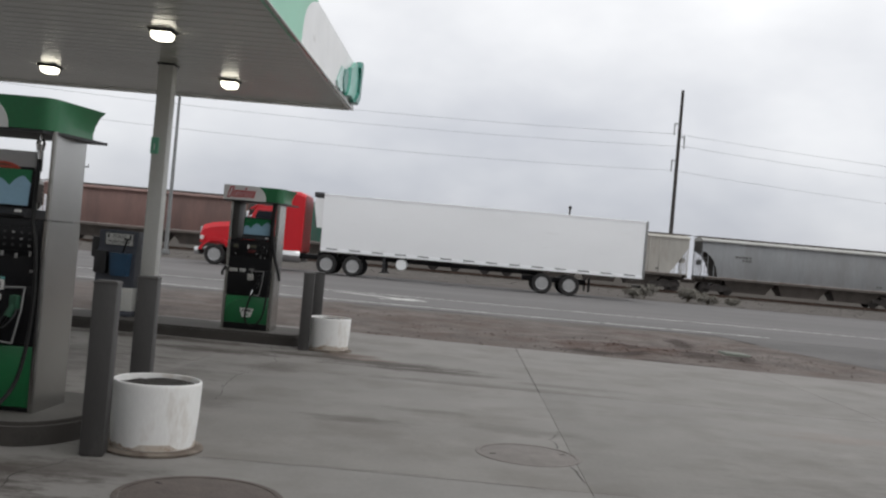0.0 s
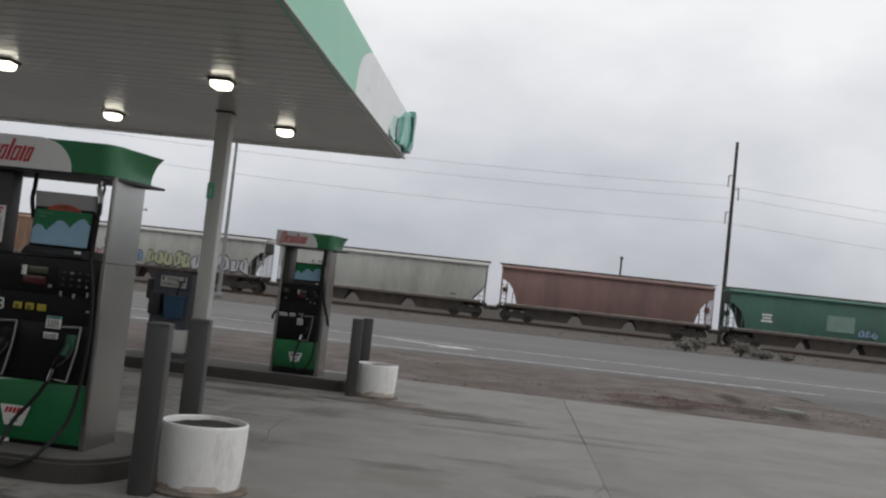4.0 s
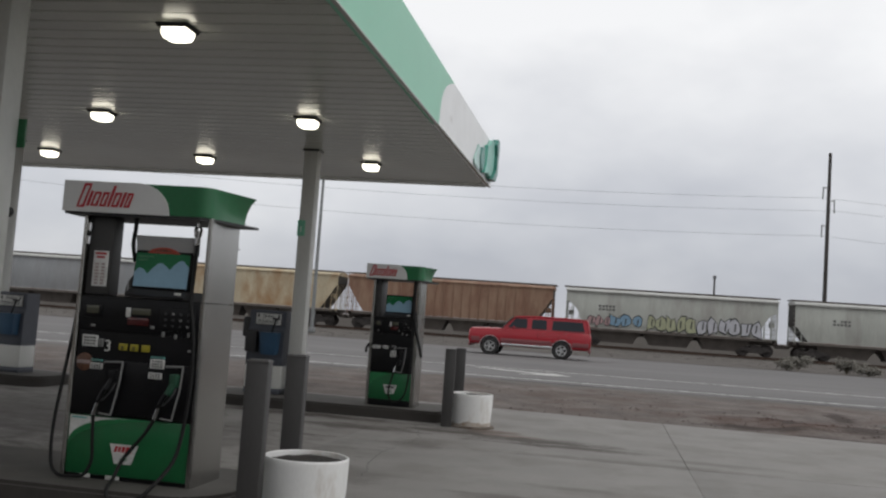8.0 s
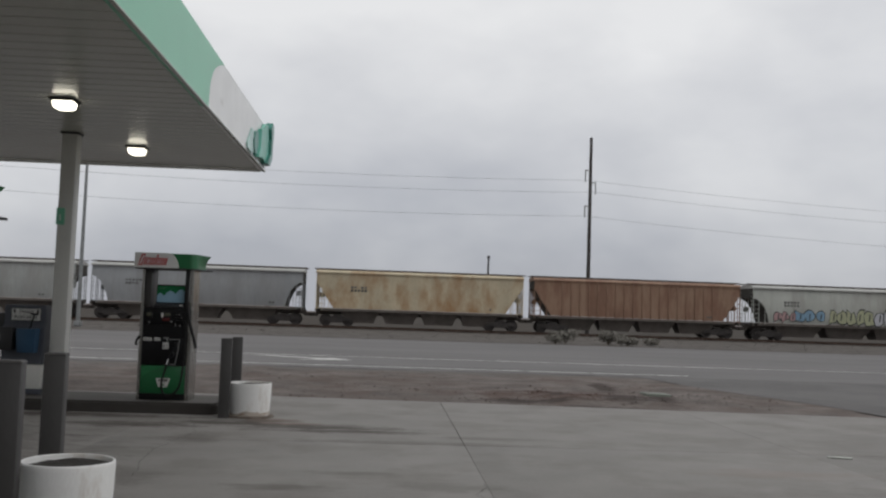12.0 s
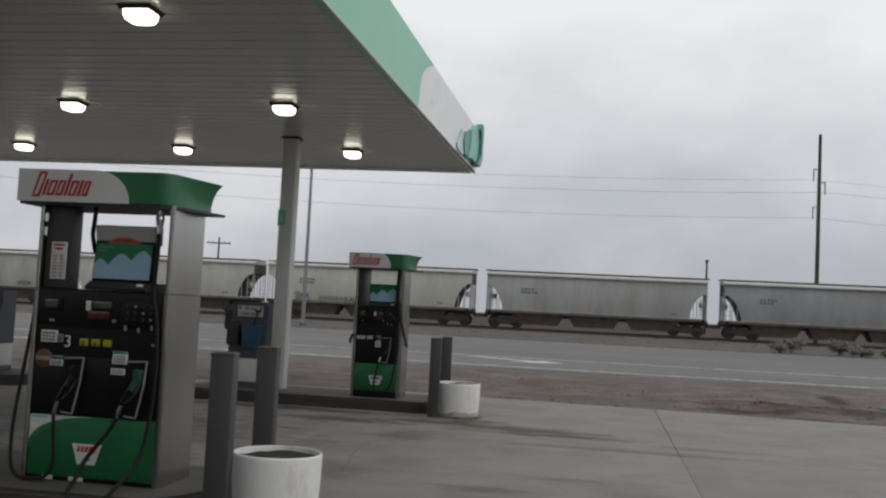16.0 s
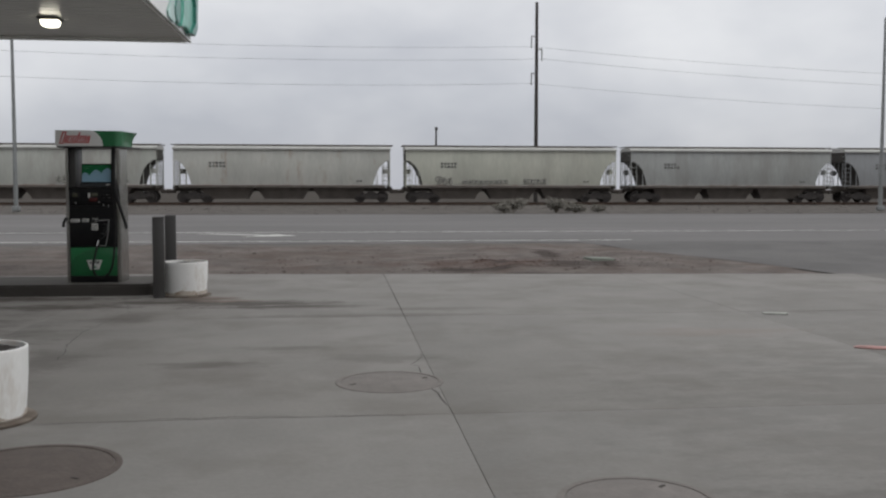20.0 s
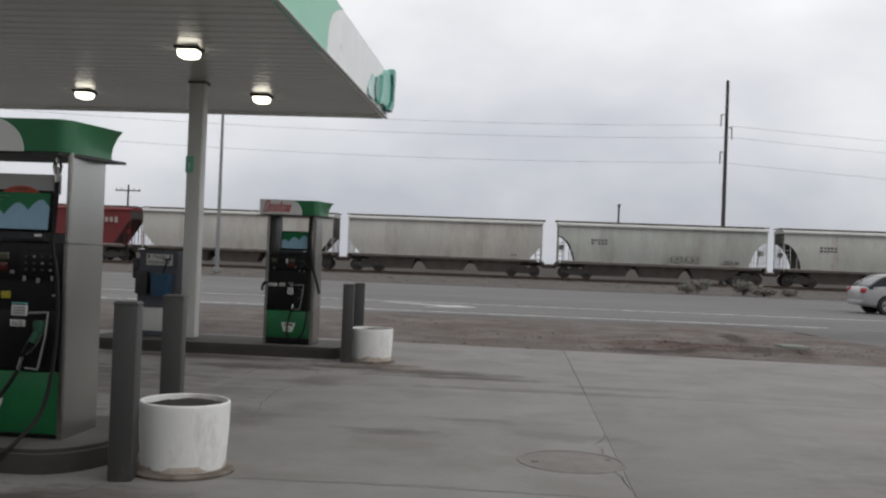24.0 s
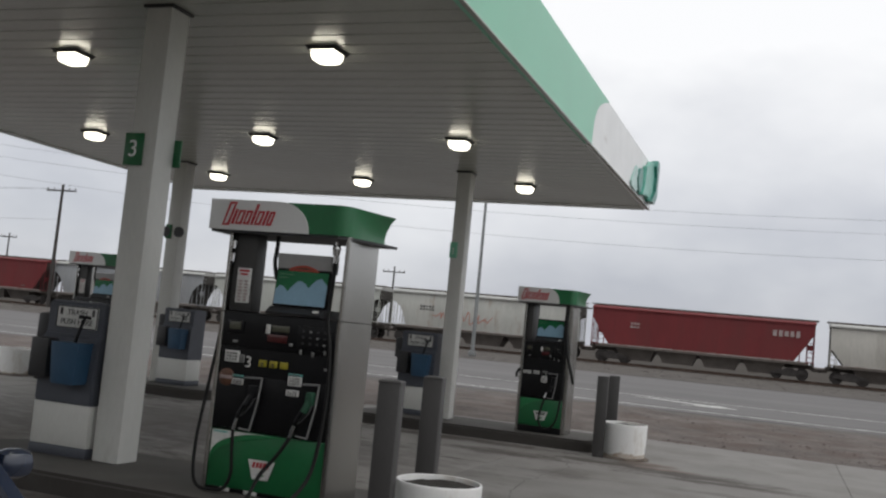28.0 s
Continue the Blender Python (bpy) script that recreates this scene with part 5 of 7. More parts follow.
def wagon(x, length, kind, paint, label, marks=(), posts=0):
    length = round(length, 1)
    key = (length, kind)
    if key not in CACHE:
        made = wagon_meshes(length, kind)
        # end and downward faces take the shade-darkened tone
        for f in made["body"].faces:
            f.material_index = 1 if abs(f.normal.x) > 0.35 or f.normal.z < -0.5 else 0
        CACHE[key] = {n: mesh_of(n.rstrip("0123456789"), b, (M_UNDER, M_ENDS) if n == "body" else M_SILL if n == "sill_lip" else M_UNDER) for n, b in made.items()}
    ms = CACHE[key]
    w = thing("hopper_wagon", label, "hopper wagon", pose(x, TY, RZ), "goods train")
    for n, me in ms.items():
        if n == "side_post":
            continue
        ends = (1, -1) if n in ("end_platform", "coupler") else (1,)
        for s in ends:
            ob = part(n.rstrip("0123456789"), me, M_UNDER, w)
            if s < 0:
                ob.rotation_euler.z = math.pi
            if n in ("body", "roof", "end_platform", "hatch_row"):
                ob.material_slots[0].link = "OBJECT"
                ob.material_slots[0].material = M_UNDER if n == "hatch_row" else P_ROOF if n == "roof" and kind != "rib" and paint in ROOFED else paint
    h = length / 2
    if posts and "side_post" in ms:
        e = h - 0.45
        for k in range(posts):
            px = -e + 2.2 + (2 * e - 4.4) * k / (posts - 1)
            ob = part("side_post", ms["side_post"], paint, w)
            ob.location = (px, -HALF * 0.955 - 0.02, 0)
            ob.material_slots[0].link = "OBJECT"
            ob.material_slots[0].material = paint
    for s in (-1, 1):
        bx = s * (h - 2.05)
        bo = part("bogie", BOGIE, M_BOGIE, w)
        bo.location.x = bx
        for ax in (-0.88, 0.88):
            for sy in (-1, 1):
                wh = part("wheel", WHEEL, M_BOGIE, bo)
                wh.matrix_basis = pose(ax, sy * 0.72, 0.45, 90 * sy)
    for mx, mz, mw, mh, mrows, mcols, mm, seed in marks:
        for r in range(mrows):
            bars(w, "marking", mm, mx, -HALF - 0.012, mz + mh / 2 - (r + 0.5) * mh / mrows, mw, mh / mrows, 1, mcols, seed=seed + r, apart=True)
    return w


def wagon_paint(name, c, rust=None, at=0.62, scale=0.5, streak=0.25):
    return mat(name, c, 0.75, vary=0.16, scale=0.8, fine=6, bump=0.05, dirt=rust, dirt_at=at, dirt_scale=scale, stretch=(1, 1, streak))


P_GREY = wagon_paint("pale_grey_wagon_paint", (0.385, 0.395, 0.362), (0.288, 0.282, 0.256), 0.56)
P_GREYD = wagon_paint("mid_grey_wagon_paint", (0.254, 0.262, 0.269), (0.220, 0.220, 0.220), 0.58)
P_GREYM = wagon_paint("dull_grey_wagon_paint", (0.316, 0.325, 0.316), (0.25, 0.25, 0.235), 0.57)
P_TAN = wagon_paint("tan_wagon_paint", (0.415, 0.4, 0.365), (0.290, 0.262, 0.229), 0.62)
P_OLIVE = wagon_paint("olive_grey_wagon_paint", (0.42, 0.425, 0.368), (0.33, 0.32, 0.28), 0.62)
P_RUSTW = wagon_paint("rust_spotted_grey_wagon_paint", (0.407, 0.408, 0.377), (0.268, 0.174, 0.115), 0.66, 0.9)
P_BROWN = wagon_paint("red_brown_wagon_paint", (0.196, 0.118, 0.103), (0.14, 0.09, 0.08), 0.55)
P_GREEN = wagon_paint("dull_green_wagon_paint", (0.05, 0.125, 0.095), (0.065, 0.105, 0.085), 0.6)
P_RUST = wagon_paint("rusty_brown_wagon_paint", (0.198, 0.108, 0.07), (0.275, 0.18, 0.122), 0.52, 0.9, 0.28)
P_YEL = wagon_paint("faded_yellow_wagon_paint", (0.45, 0.385, 0.27), (0.31, 0.19, 0.095), 0.53, 0.6, 0.5)
P_RED = wagon_paint("dark_red_wagon_paint", (0.14, 0.015, 0.017), (0.12, 0.02, 0.02), 0.58)
# Sky light on the sloping roof edge is put into this paler tone.
P_ROOF = wagon_paint("sky_lit_roof_paint", (0.396, 0.396, 0.380), (0.36, 0.35, 0.33), 0.6)
ROOFED = (P_GREY, P_GREYD, P_GREYM, P_TAN, P_OLIVE, P_RUSTW)
M_GRAF_B = mat("blue_spray_paint", (0.17, 0.28, 0.38), 0.7, bump=0)
M_GRAF_P = mat("pink_spray_paint", (0.34, 0.22, 0.22), 0.7, bump=0)
M_GRAF_W = mat("lavender_white_spray_paint", (0.42, 0.42, 0.45), 0.7, bump=0)
M_GRAF_G = mat("bare_tan_spray_fill", (0.31, 0.305, 0.27), 0.7, bump=0)
M_GRAF_K = mat("dull_black_spray_paint", (0.05, 0.053, 0.05), 0.8, bump=0)
M_GRAF_Y = mat("yellow_spray_paint", (0.33, 0.34, 0.22), 0.7, bump=0)


def graffiti(w, x, z, width, height, fill, seed, letters=5):
    """Sprayed plain shapes: jagged overlapping blocks with dark outlines, no letters."""
    rnd = random.Random(seed)
    step = width / letters
    for k in range(letters):
        cx = x - width / 2 + step * (k + 0.5)
        lean = rnd.uniform(-0.25, 0.25)
        pts = []
        for a in range(9):
            r = rnd.uniform(0.55, 1.2)
            ca, sa = math.cos(a * math.tau / 9 + lean), math.sin(a * math.tau / 9 + lean)
            m = max(abs(ca), abs(sa))
            pts.append((cx + ca / m * step * 0.56 * r, z + sa / m * height * 0.46 * r))
        depth = 0.002 * (k % 2)
        bm = BM()
        prism(bm, pts, "y", -HALF - 0.012 - depth, -HALF - 0.006)
        part("graffiti", bm, M_GRAF_K, w, "dark graffiti outline", smooth=0)
        bm = BM()
        prism(bm, [(cx + (px - cx) * 0.86, z + (pz - z) * 0.84) for px, pz in pts], "y", -HALF - 0.018 - depth, -HALF - 0.012)
        part("graffiti", bm, fill, w, "sprayed graffiti shape", smooth=0)
        bm = BM()
        dx = rnd.uniform(-0.1, 0.1) * step
        prism(bm, [(cx + dx - 0.05, z - height * 0.2), (cx + dx + 0.05, z - height * 0.2), (cx + dx + 0.1, z + height * 0.2), (cx + dx, z + height * 0.22)], "y", -HALF - 0.024 - depth, -HALF - 0.018)
        part("graffiti", bm, M_GRAF_K, w, "dark graffiti stroke", smooth=0)


def scrawl(w, x, z, width, height, material, seed):
    """A wandering line of spray paint."""
    rnd = random.Random(seed)
    n = int(width / 0.16)
    pts = [(x - width / 2 + width * k / n + rnd.uniform(-0.12, 0.12), -HALF - 0.012, z + rnd.uniform(-0.5, 0.5) * height) for k in range(n + 1)]
    bm = BM()
    tube(bm, curve(pts, 3), 0.035, 4)
    for v in bm.verts:
        v.co.y = -HALF - 0.012 + (v.co.y + HALF + 0.012) * 0.15
    part("scrawl", bm, material, w, "wandering sprayed line", smooth=0)


# wagons from the front of the train backwards: length, sides, paint, label
TRAIN = [
    (17.2, "rib", P_GREYD, "grey ribbed hopper wagon with grimy underframe", 14),
    (17.2, "round", P_GREYD, "mid-grey round-sided hopper wagon", 0),
    (17.2, "rib", P_TAN, "beige ribbed hopper wagon with small red marks", 16),
    (17.1, "round", P_GREEN, "dull green hopper wagon with pale patches", 0),
    (17.5, "round", P_BROWN, "plain red-brown round-sided hopper wagon", 0),
    (17.7, "slope", P_GREY, "pale grey round-sided hopper wagon", 0),
    (16.9, "round", P_GREY, "pale grey hopper wagon covered in coloured graffiti", 0),
    (17.3, "rib", P_RUST, "rusty brown ribbed hopper wagon", 18),
    (17.0, "rib", P_YEL, "faded yellow hopper wagon with rust stains", 0),
    (17.3, "round", P_GREYD, "clean mid-grey round-sided hopper wagon", 0),
    (17.9, "round", P_GREYM, "dull grey hopper wagon with stencilled marks", 0),
    (17.9, "round", P_OLIVE, "olive-grey hopper wagon with black graffiti along its sill", 0),
    (17.6, "round", P_RUSTW, "grey hopper wagon with rust spots under the roof", 0),
    (17.0, "round", P_GREY, "pale grey hopper wagon with black scrawls", 0),
    (16.4, "slope", P_TAN, "plain tan hopper wagon", 0),
    (16.6, "slope", P_TAN, "plain tan round-sided hopper wagon", 0),
    (17.1, "rib", P_RED, "dark red hopper wagon with white lettering", 0),
    (17.1, "round", P_RUSTW, "whitish hopper wagon with faint red graffiti", 0),
    (17.5, "round", P_GREY, "pale grey round-sided hopper wagon behind the red one", 0),
    (18.0, "round", P_GREYD, "mid-grey round-sided hopper wagon near the train's end", 0),
    (17.3, "rib", P_RED, "dark red ribbed hopper wagon", 0),
    (17.3, "round", P_GREY, "pale grey hopper wagon at the rear", 0),
]
# the coupling between the wagons 1 and 2 stands at 17.56 when the clip begins
FRONT0 = 0.5 + 17.56 * (TY - 1.5) / 75 + TRAIN[0][0] + TRAIN[1][0]
wagons = []
edge = FRONT0
for k, (ln, kd, paint, lab, posts) in enumerate(TRAIN):
    marks = [(-ln * 0.28, 2.9, 1.3, 0.5, 2, 5, M_FADED, k), (ln * 0.33, 1.65, 0.5, 0.2, 1, 2, M_FADED, k + 50)]
    if k == 3:
        marks = [(-ln * 0.3, 2.35, 1.1, 0.7, 3, 1, M_PALE, k), (ln * 0.02, 2.45, 2.9, 2.0, 1, 1, mat("pale_green_patch", (0.17, 0.25, 0.22), 0.8, bump=0), k)]
    if k == 16:
        marks = [(ln * 0.36, 3.3, 2.0, 0.7, 1, 5, M_WORN, k), (-ln * 0.28, 2.95, 0.75, 0.5, 2, 3, M_WORN, k)]
    if k in (4, 7, 14, 15):
        marks = marks[1:]
    w = wagon(edge - ln / 2, ln, kd, paint, lab, marks, posts)
    wagons.append((w, edge - ln / 2))
    if k == 6:
        graffiti(w, -ln * 0.31, 1.9, 1.9, 1.0, M_GRAF_P, 1, 3)
        graffiti(w, -ln * 0.19, 1.95, 2.5, 1.1, M_GRAF_B, 2, 3)
        graffiti(w, ln * 0.005, 2.0, 3.7, 1.35, M_GRAF_Y, 3, 5)
        graffiti(w, ln * 0.26, 2.02, 4.7, 1.5, M_GRAF_W, 4, 6)
    if k == 3:
        graffiti(w, ln * 0.14, 1.9, 1.5, 0.7, M_GRAF_B, 14, 3)
    if k == 11:
        graffiti(w, -ln * 0.3, 1.72, 1.3, 0.6, M_GRAF_G, 5, 3)
        graffiti(w, -ln * 0.12, 1.62, 3.6, 0.36, M_GRAF_G, 6, 9)
        graffiti(w, ln * 0.1, 1.68, 1.9, 0.52, M_GRAF_G, 7, 4)
    if k == 13:
        graffiti(w, ln * 0.1, 1.78, 2.3, 0.6, M_GRAF_G, 9, 6)
        graffiti(w, ln * 0.3, 1.68, 1.1, 0.36, M_GRAF_G, 12, 4)
    if k == 17:
        scrawl(w, -ln * 0.1, 2.3, 5.0, 1.1, mat("faded_red_spray", (0.4, 0.16, 0.12), 0.8, bump=0), 11)
    edge -= ln

# ---- motion ----
TRAIN_V = [(0.0, -0.45), (3.0, 23.75), (8.0, 64.5), (11.0, 88.8), (13.5, 108.4), (15.5, 124.4), (17.0, 136.5), (20.0, 160.6), (25.0, 201.2), (28.0, 226.0)]


def motions():
    for w, x in wagons:
        walk(w, [(t, pose(x + d, TY, RZ)) for t, d in TRAIN_V])
    for v in movers:
        v()


movers = []

# ---- road vehicles ----
def body_paint(name, c, rough=0.3):
    return mat(name, c, rough, vary=0.08, scale=1.5, fine=12, bump=0.01, dirt=tuple(0.7 * v + 0.03 for v in c), dirt_at=0.72, spec=0.4)


V_RED = body_paint("red_car_paint", (0.3, 0.012, 0.022))
V_TRUCKRED = body_paint("bright_red_truck_paint", (0.52, 0.01, 0.018))
V_WHITE = body_paint("white_car_paint", (0.62, 0.63, 0.64))
V_GREYBLUE = body_paint("dark_blue_grey_car_paint", (0.036, 0.039, 0.049))
V_BLACKC = body_paint("faded_black_car_paint", (0.03, 0.031, 0.036))
V_DARKBLUE = body_paint("blue_black_car_paint", (0.019, 0.021, 0.03))
V_NAVY = mat("dark_blue_car_paint", (0.013, 0.02, 0.04), 0.25, vary=0.05, scale=2, bump=0, coat=0.6)
V_SILVER = body_paint("silver_car_paint", (0.3, 0.3, 0.3))
V_TRAILER = mat("white_trailer_skin", (0.88, 0.89, 0.9), 0.45, vary=0.03, scale=0.6, bump=0.01, dirt=(0.74, 0.74, 0.74), dirt_at=0.7, stretch=(0.3, 1, 1))
M_TYRE = mat("tyre_rubber", (0.018, 0.017, 0.017), 0.8, vary=0.2, bump=0.1)
M_RIM = mat("alloy_rim", (0.4, 0.4, 0.4), 0.4, 0.3, vary=0.1, bump=0)
M_TAIL = mat("red_tail_light", (0.3, 0.01, 0.01), 0.2, vary=0.1, bump=0, coat=0.5)
M_HEAD = mat("clear_head_light", (0.6, 0.6, 0.58), 0.1, vary=0.1, bump=0, coat=0.6)
M_STRIPE = mat("dull_red_stripe", (0.17, 0.045, 0.05), 0.4, vary=0.1, bump=0)


def car_wheel(parent, x, y, r, w=0.22, spokes=5):
    """A wheel of its own: tyre, rim with spokes and hub. Its axis is the wheel's z."""
    s = 1 if y > 0 else -1
    bm = BM()
    lathe(bm, [(r * 0.6, -w / 2), (r * 0.93, -w / 2), (r, -w * 0.32), (r, w * 0.32), (r * 0.93, w / 2), (r * 0.63, w / 2), (r * 0.6, w * 0.12)], 28)
    ob = part("wheel", bm, M_TYRE, parent, "black tyre on its rim")
    ob.matrix_basis = pose(x, y, r, -90 * s)
    bm = BM()
    lathe(bm, [(r * 0.62, w * 0.3), (r * 0.62, w * 0.46), (r * 0.54, w * 0.44), (r * 0.5, w * 0.2), (0.01, w * 0.16)], 24)
    for k in range(spokes):
        a = k * math.tau / spokes
        rot = Euler((0, 0, a)).to_matrix()
        box(bm, rot @ Vector((r * 0.3, 0, w * 0.36)), (r * 0.46, r * 0.17, 0.03), 0.006, rot)
    rod(bm, (0, 0, w * 0.15), (0, 0, w * 0.46), r * 0.14, seg=12)
    part("rim", bm, M_RIM, ob, "bright metal rim")
    return ob, r


def spin(wheels, speed, t0, t1, face=1):
    """Turns the wheels while the vehicle crosses the view."""
    for ob, r in wheels:
        base = ob.matrix_basis.copy()
        per = min(72.0, math.degrees(speed / r) / FPS)
        step = max(1, int(75 // per))
        s = 1 if ob.matrix_basis.translation.y > 0 else -1
        rows = [(0.0, base)]
        n = int((t1 - t0) * FPS)
        ang = 0.0
        for k in range(0, n, step):
            rows.append((t0 + k / FPS, base @ pose(0, 0, 0, 0, 0, -s * ang)))
            ang += per * step
        rows.append((28.0, base @ pose(0, 0, 0, 0, 0, -s * (ang - per * step))))
        walk(ob, [q for i, q in enumerate(rows) if i == 0 or q[0] > rows[i - 1][0]])


def shell(stations, n=6):
    """Rings for a car body. Station: x, bottom, shoulder height, half width, crown."""
    rings = []
    for x, zb, zs, w, cr in stations:
        half = [(w * 0.86, zb), (w * 0.97, zb + 0.06), (w, zb + (zs - zb) * 0.45), (w * 0.985, zb + (zs - zb) * 0.75), (w * 0.92, zs), (w * 0.6, zs + cr)]
        rings.append([(x, y, z) for y, z in half] + [(x, -y, z) for y, z in half[::-1]])
    return rings


def car(name, label, category, paint, L, W, stations, roofline, roof_x, pillars, belt, wheel_x, wheel_r, y, front_at, t_at, speed, heading, t0, t1, trim=None, tail_z=0.85, head_z=0.72, panes=(), pale=()):
    """A road car facing +x. roofline: (x, height) from the foot of the windscreen back; roof_x: where the metal roof begins and ends; pillars: their x."""
    turn = 0 if heading > 0 else 180
    v = thing(name, label, category, pose(0, y, ROAD_Z, 0, 0, turn))
    bm = BM()
    loft(bm, shell(stations))
    bmesh.ops.subdivide_edges(bm, edges=[e for e in bm.edges if e.calc_length() > 0.9], cuts=1)
    part("body", bm, paint, v, smooth=50)
    wb = W / 2 * 0.9
    top = [(q.x, q.z) for q in curve([(x, 0, z) for x, z in roofline], 4)]

    def half(z):
        return wb - max(0.0, z - belt) * 0.3

    bm = BM()
    loft(bm, [[(x, -wb, belt - 0.05), (x, -half(z), z - 0.012), (x, half(z), z - 0.012), (x, wb, belt - 0.05)] for x, z in top])
    part("glasshouse", bm, paint if panes else M_GLASS, v, "" if panes else "dark tinted windows", smooth=40)
    for s in (-1, 1):
        for x0, x1, z0, z1, lean0, lean1 in panes:
            bm = BM()
            ring = [(x0 + 0.04, z0), (x1 - 0.04, z0), (x1, z0 + 0.04), (x1 + lean1, z1 - 0.04), (x1 + lean1 - 0.04, z1), (x0 + lean0 + 0.04, z1), (x0 + lean0, z1 - 0.04), (x0, z0 + 0.04)]
            loft(bm, [[(x, s * (half(z) + d), z) for x, z in ring] for d in (-0.02, 0.006)])
            part("side_window", bm, M_GLASS, v, "dark tinted side window", smooth=0)
        for x0, x1, z0, z1, lean0, lean1 in pale:
            bm = BM()
            ring = [(x0, z0), (x1, z0), (x1 + lean1, z1), (x0 + lean0, z1)]
            loft(bm, [[(x, s * (half(z) + d), z) for x, z in ring] for d in (-0.02, 0.007)])
            part("front_window", bm, M_CLEAR, v, "pale front side window", smooth=0)
    bm = BM()
    loft(bm, [[(x, -half(z) - 0.012, z - 0.03), (x, -half(z) * 0.85, z + 0.006), (x, half(z) * 0.85, z + 0.006), (x, half(z) + 0.012, z - 0.03)] for x, z in top if roof_x[1] <= x <= roof_x[0]])
    part("roof", bm, paint, v, smooth=40)
    for s in (-1, 1):
        bm = BM()
        tube(bm, [(x, s * (half(z) + 0.004), z - 0.02) for x, z in top], 0.04, 6)
        part("roof_rail", bm, paint, v)
        bm = BM()
        xs = [q[0] for q in top]
        box(bm, ((xs[0] + xs[-1]) / 2, s * (wb + 0.01), belt - 0.005), (xs[0] - xs[-1] - 0.35, 0.02, 0.025), 0.004)
        part("belt_strip", bm, M_CHROME if trim is None else trim, v, "bright window line")
        for px in pillars:
            z = min(top, key=lambda q: abs(q[0] - px))[1]
            bm = BM()
            loft(bm, [[(px + dx, s * (wy + dy), zz) for dx, dy in ((-0.045, -0.01), (0.045, -0.01), (0.045, 0.012), (-0.045, 0.012))] for wy, zz in ((wb, belt - 0.04), (half(z), z - 0.03))])
            part("pillar", bm, M_BLACK if trim is None else paint, v)
    bf, br = top[0][0], top[-1][0]
    for s in (-1, 1):
        for wx in wheel_x:
            bm = BM()
            rod(bm, (wx, s * (W / 2 - 0.2), wheel_r + 0.02), (wx, s * (W / 2 + 0.004), wheel_r + 0.02), wheel_r * 1.12, seg=28)
            part("wheel_arch", bm, M_BLACK, v)
        bm = BM()
        box(bm, (bf - 0.5, s * (W / 2 + 0.08), belt + 0.06), (0.12, 0.14, 0.11), 0.045)
        part("mirror", bm, paint, v)
        bm = BM()
        box(bm, (L / 2 - 0.2, s * W * 0.38, head_z - 0.04), (0.24, 0.26, 0.12), 0.03)
        part("headlight", bm, M_HEAD, v)
        bm = BM()
        box(bm, (-L / 2 + 0.08, s * W * 0.4, tail_z), (0.18, 0.2, 0.18), 0.03)
        part("tail_light", bm, M_TAIL, v)
        for hx in (0.12, -0.85):
            bm = BM()
            box(bm, ((bf + br) / 2 + hx, s * W / 2 * 0.985, belt - 0.12), (0.18, 0.02, 0.03), 0.006)
            part("door_handle", bm, trim or paint, v)
            bm = BM()
            box(bm, ((bf + br) / 2 + hx + 0.25, s * W / 2 * 0.99, (belt + 0.35) / 2), (0.012, 0.012, belt - 0.45))
            part("door_gap", bm, M_BLACK, v, smooth=0)
    for x, mt in ((L / 2 - 0.03, M_BLACK), (-L / 2 + 0.03, M_BLACK)):
        bm = BM()
        box(bm, (x, 0, 0.42), (0.1, W * 0.86, 0.16), 0.03)
        part("bumper", bm, trim or paint, v)
    wheels = [car_wheel(v, wx, s * (W / 2 - 0.075), wheel_r) for wx in wheel_x for s in (-1, 1)]

    if speed == 0:
        v.matrix_basis = pose(front_at - heading * L / 2, y, ROAD_Z if y > 25 else 0.0, 0, 0, turn)
        return v

    def go():
        c0 = front_at - heading * L / 2
        walk(v, [(t, pose(c0 + heading * speed * (t - t_at), y, ROAD_Z, 0, 0, turn)) for t in (0, 7, 14, 21, 28)])
        spin(wheels, speed, t0, t1)

    movers.append(go)
    return v


def sedan_stations(L, W, belt=0.92):
    h, w = L / 2, W / 2
    return [(-h, 0.42, 0.8, w * 0.78, 0.03), (-h + 0.12, 0.3, 0.95, w * 0.92, 0.04), (-h + 0.8, 0.22, belt + 0.06, w, 0.05), (-h + 1.5, 0.2, belt + 0.02, w, 0.03), (0, 0.2, belt - 0.02, w, 0.02),
            (h - 1.6, 0.2, belt - 0.04, w, 0.05), (h - 0.8, 0.22, belt - 0.14, w * 0.98, 0.06), (h - 0.25, 0.25, 0.7, w * 0.9, 0.05), (h, 0.35, 0.58, w * 0.68, 0.02)]


LANE_Y = 36.95
car("sedan", "dark blue-grey fastback saloon car driving along the road", "car", V_DARKBLUE, 4.75, 1.82, sedan_stations(4.75, 1.82), ((1.2, 0.93), (0.75, 1.14), (0.35, 1.32), (0.0, 1.41), (-0.5, 1.45), (-1.0, 1.42), (-1.5, 1.29), (-1.95, 1.1), (-2.15, 1.02)), (0.3, -1.05), (-0.25, -1.35), 0.93, (1.42, -1.38), 0.34, LANE_Y, 8.4, 21.4, 19.5, 1, 20.0, 22.5)
fastback = scene.objects["sedan"]
for s in (-1, 1):
    bm = BM()
    tube(bm, curve([(-1.72, s * 0.83, 0.98), (-1.85, s * 0.815, 1.04), (-1.5, s * 0.755, 1.2), (-1.0, s * 0.715, 1.33), (-0.5, s * 0.7, 1.36), (0.0, s * 0.71, 1.33)], 4), 0.014, 6)
    part("window_arch", bm, M_CHROME, fastback, "bright trim arching over the side windows")
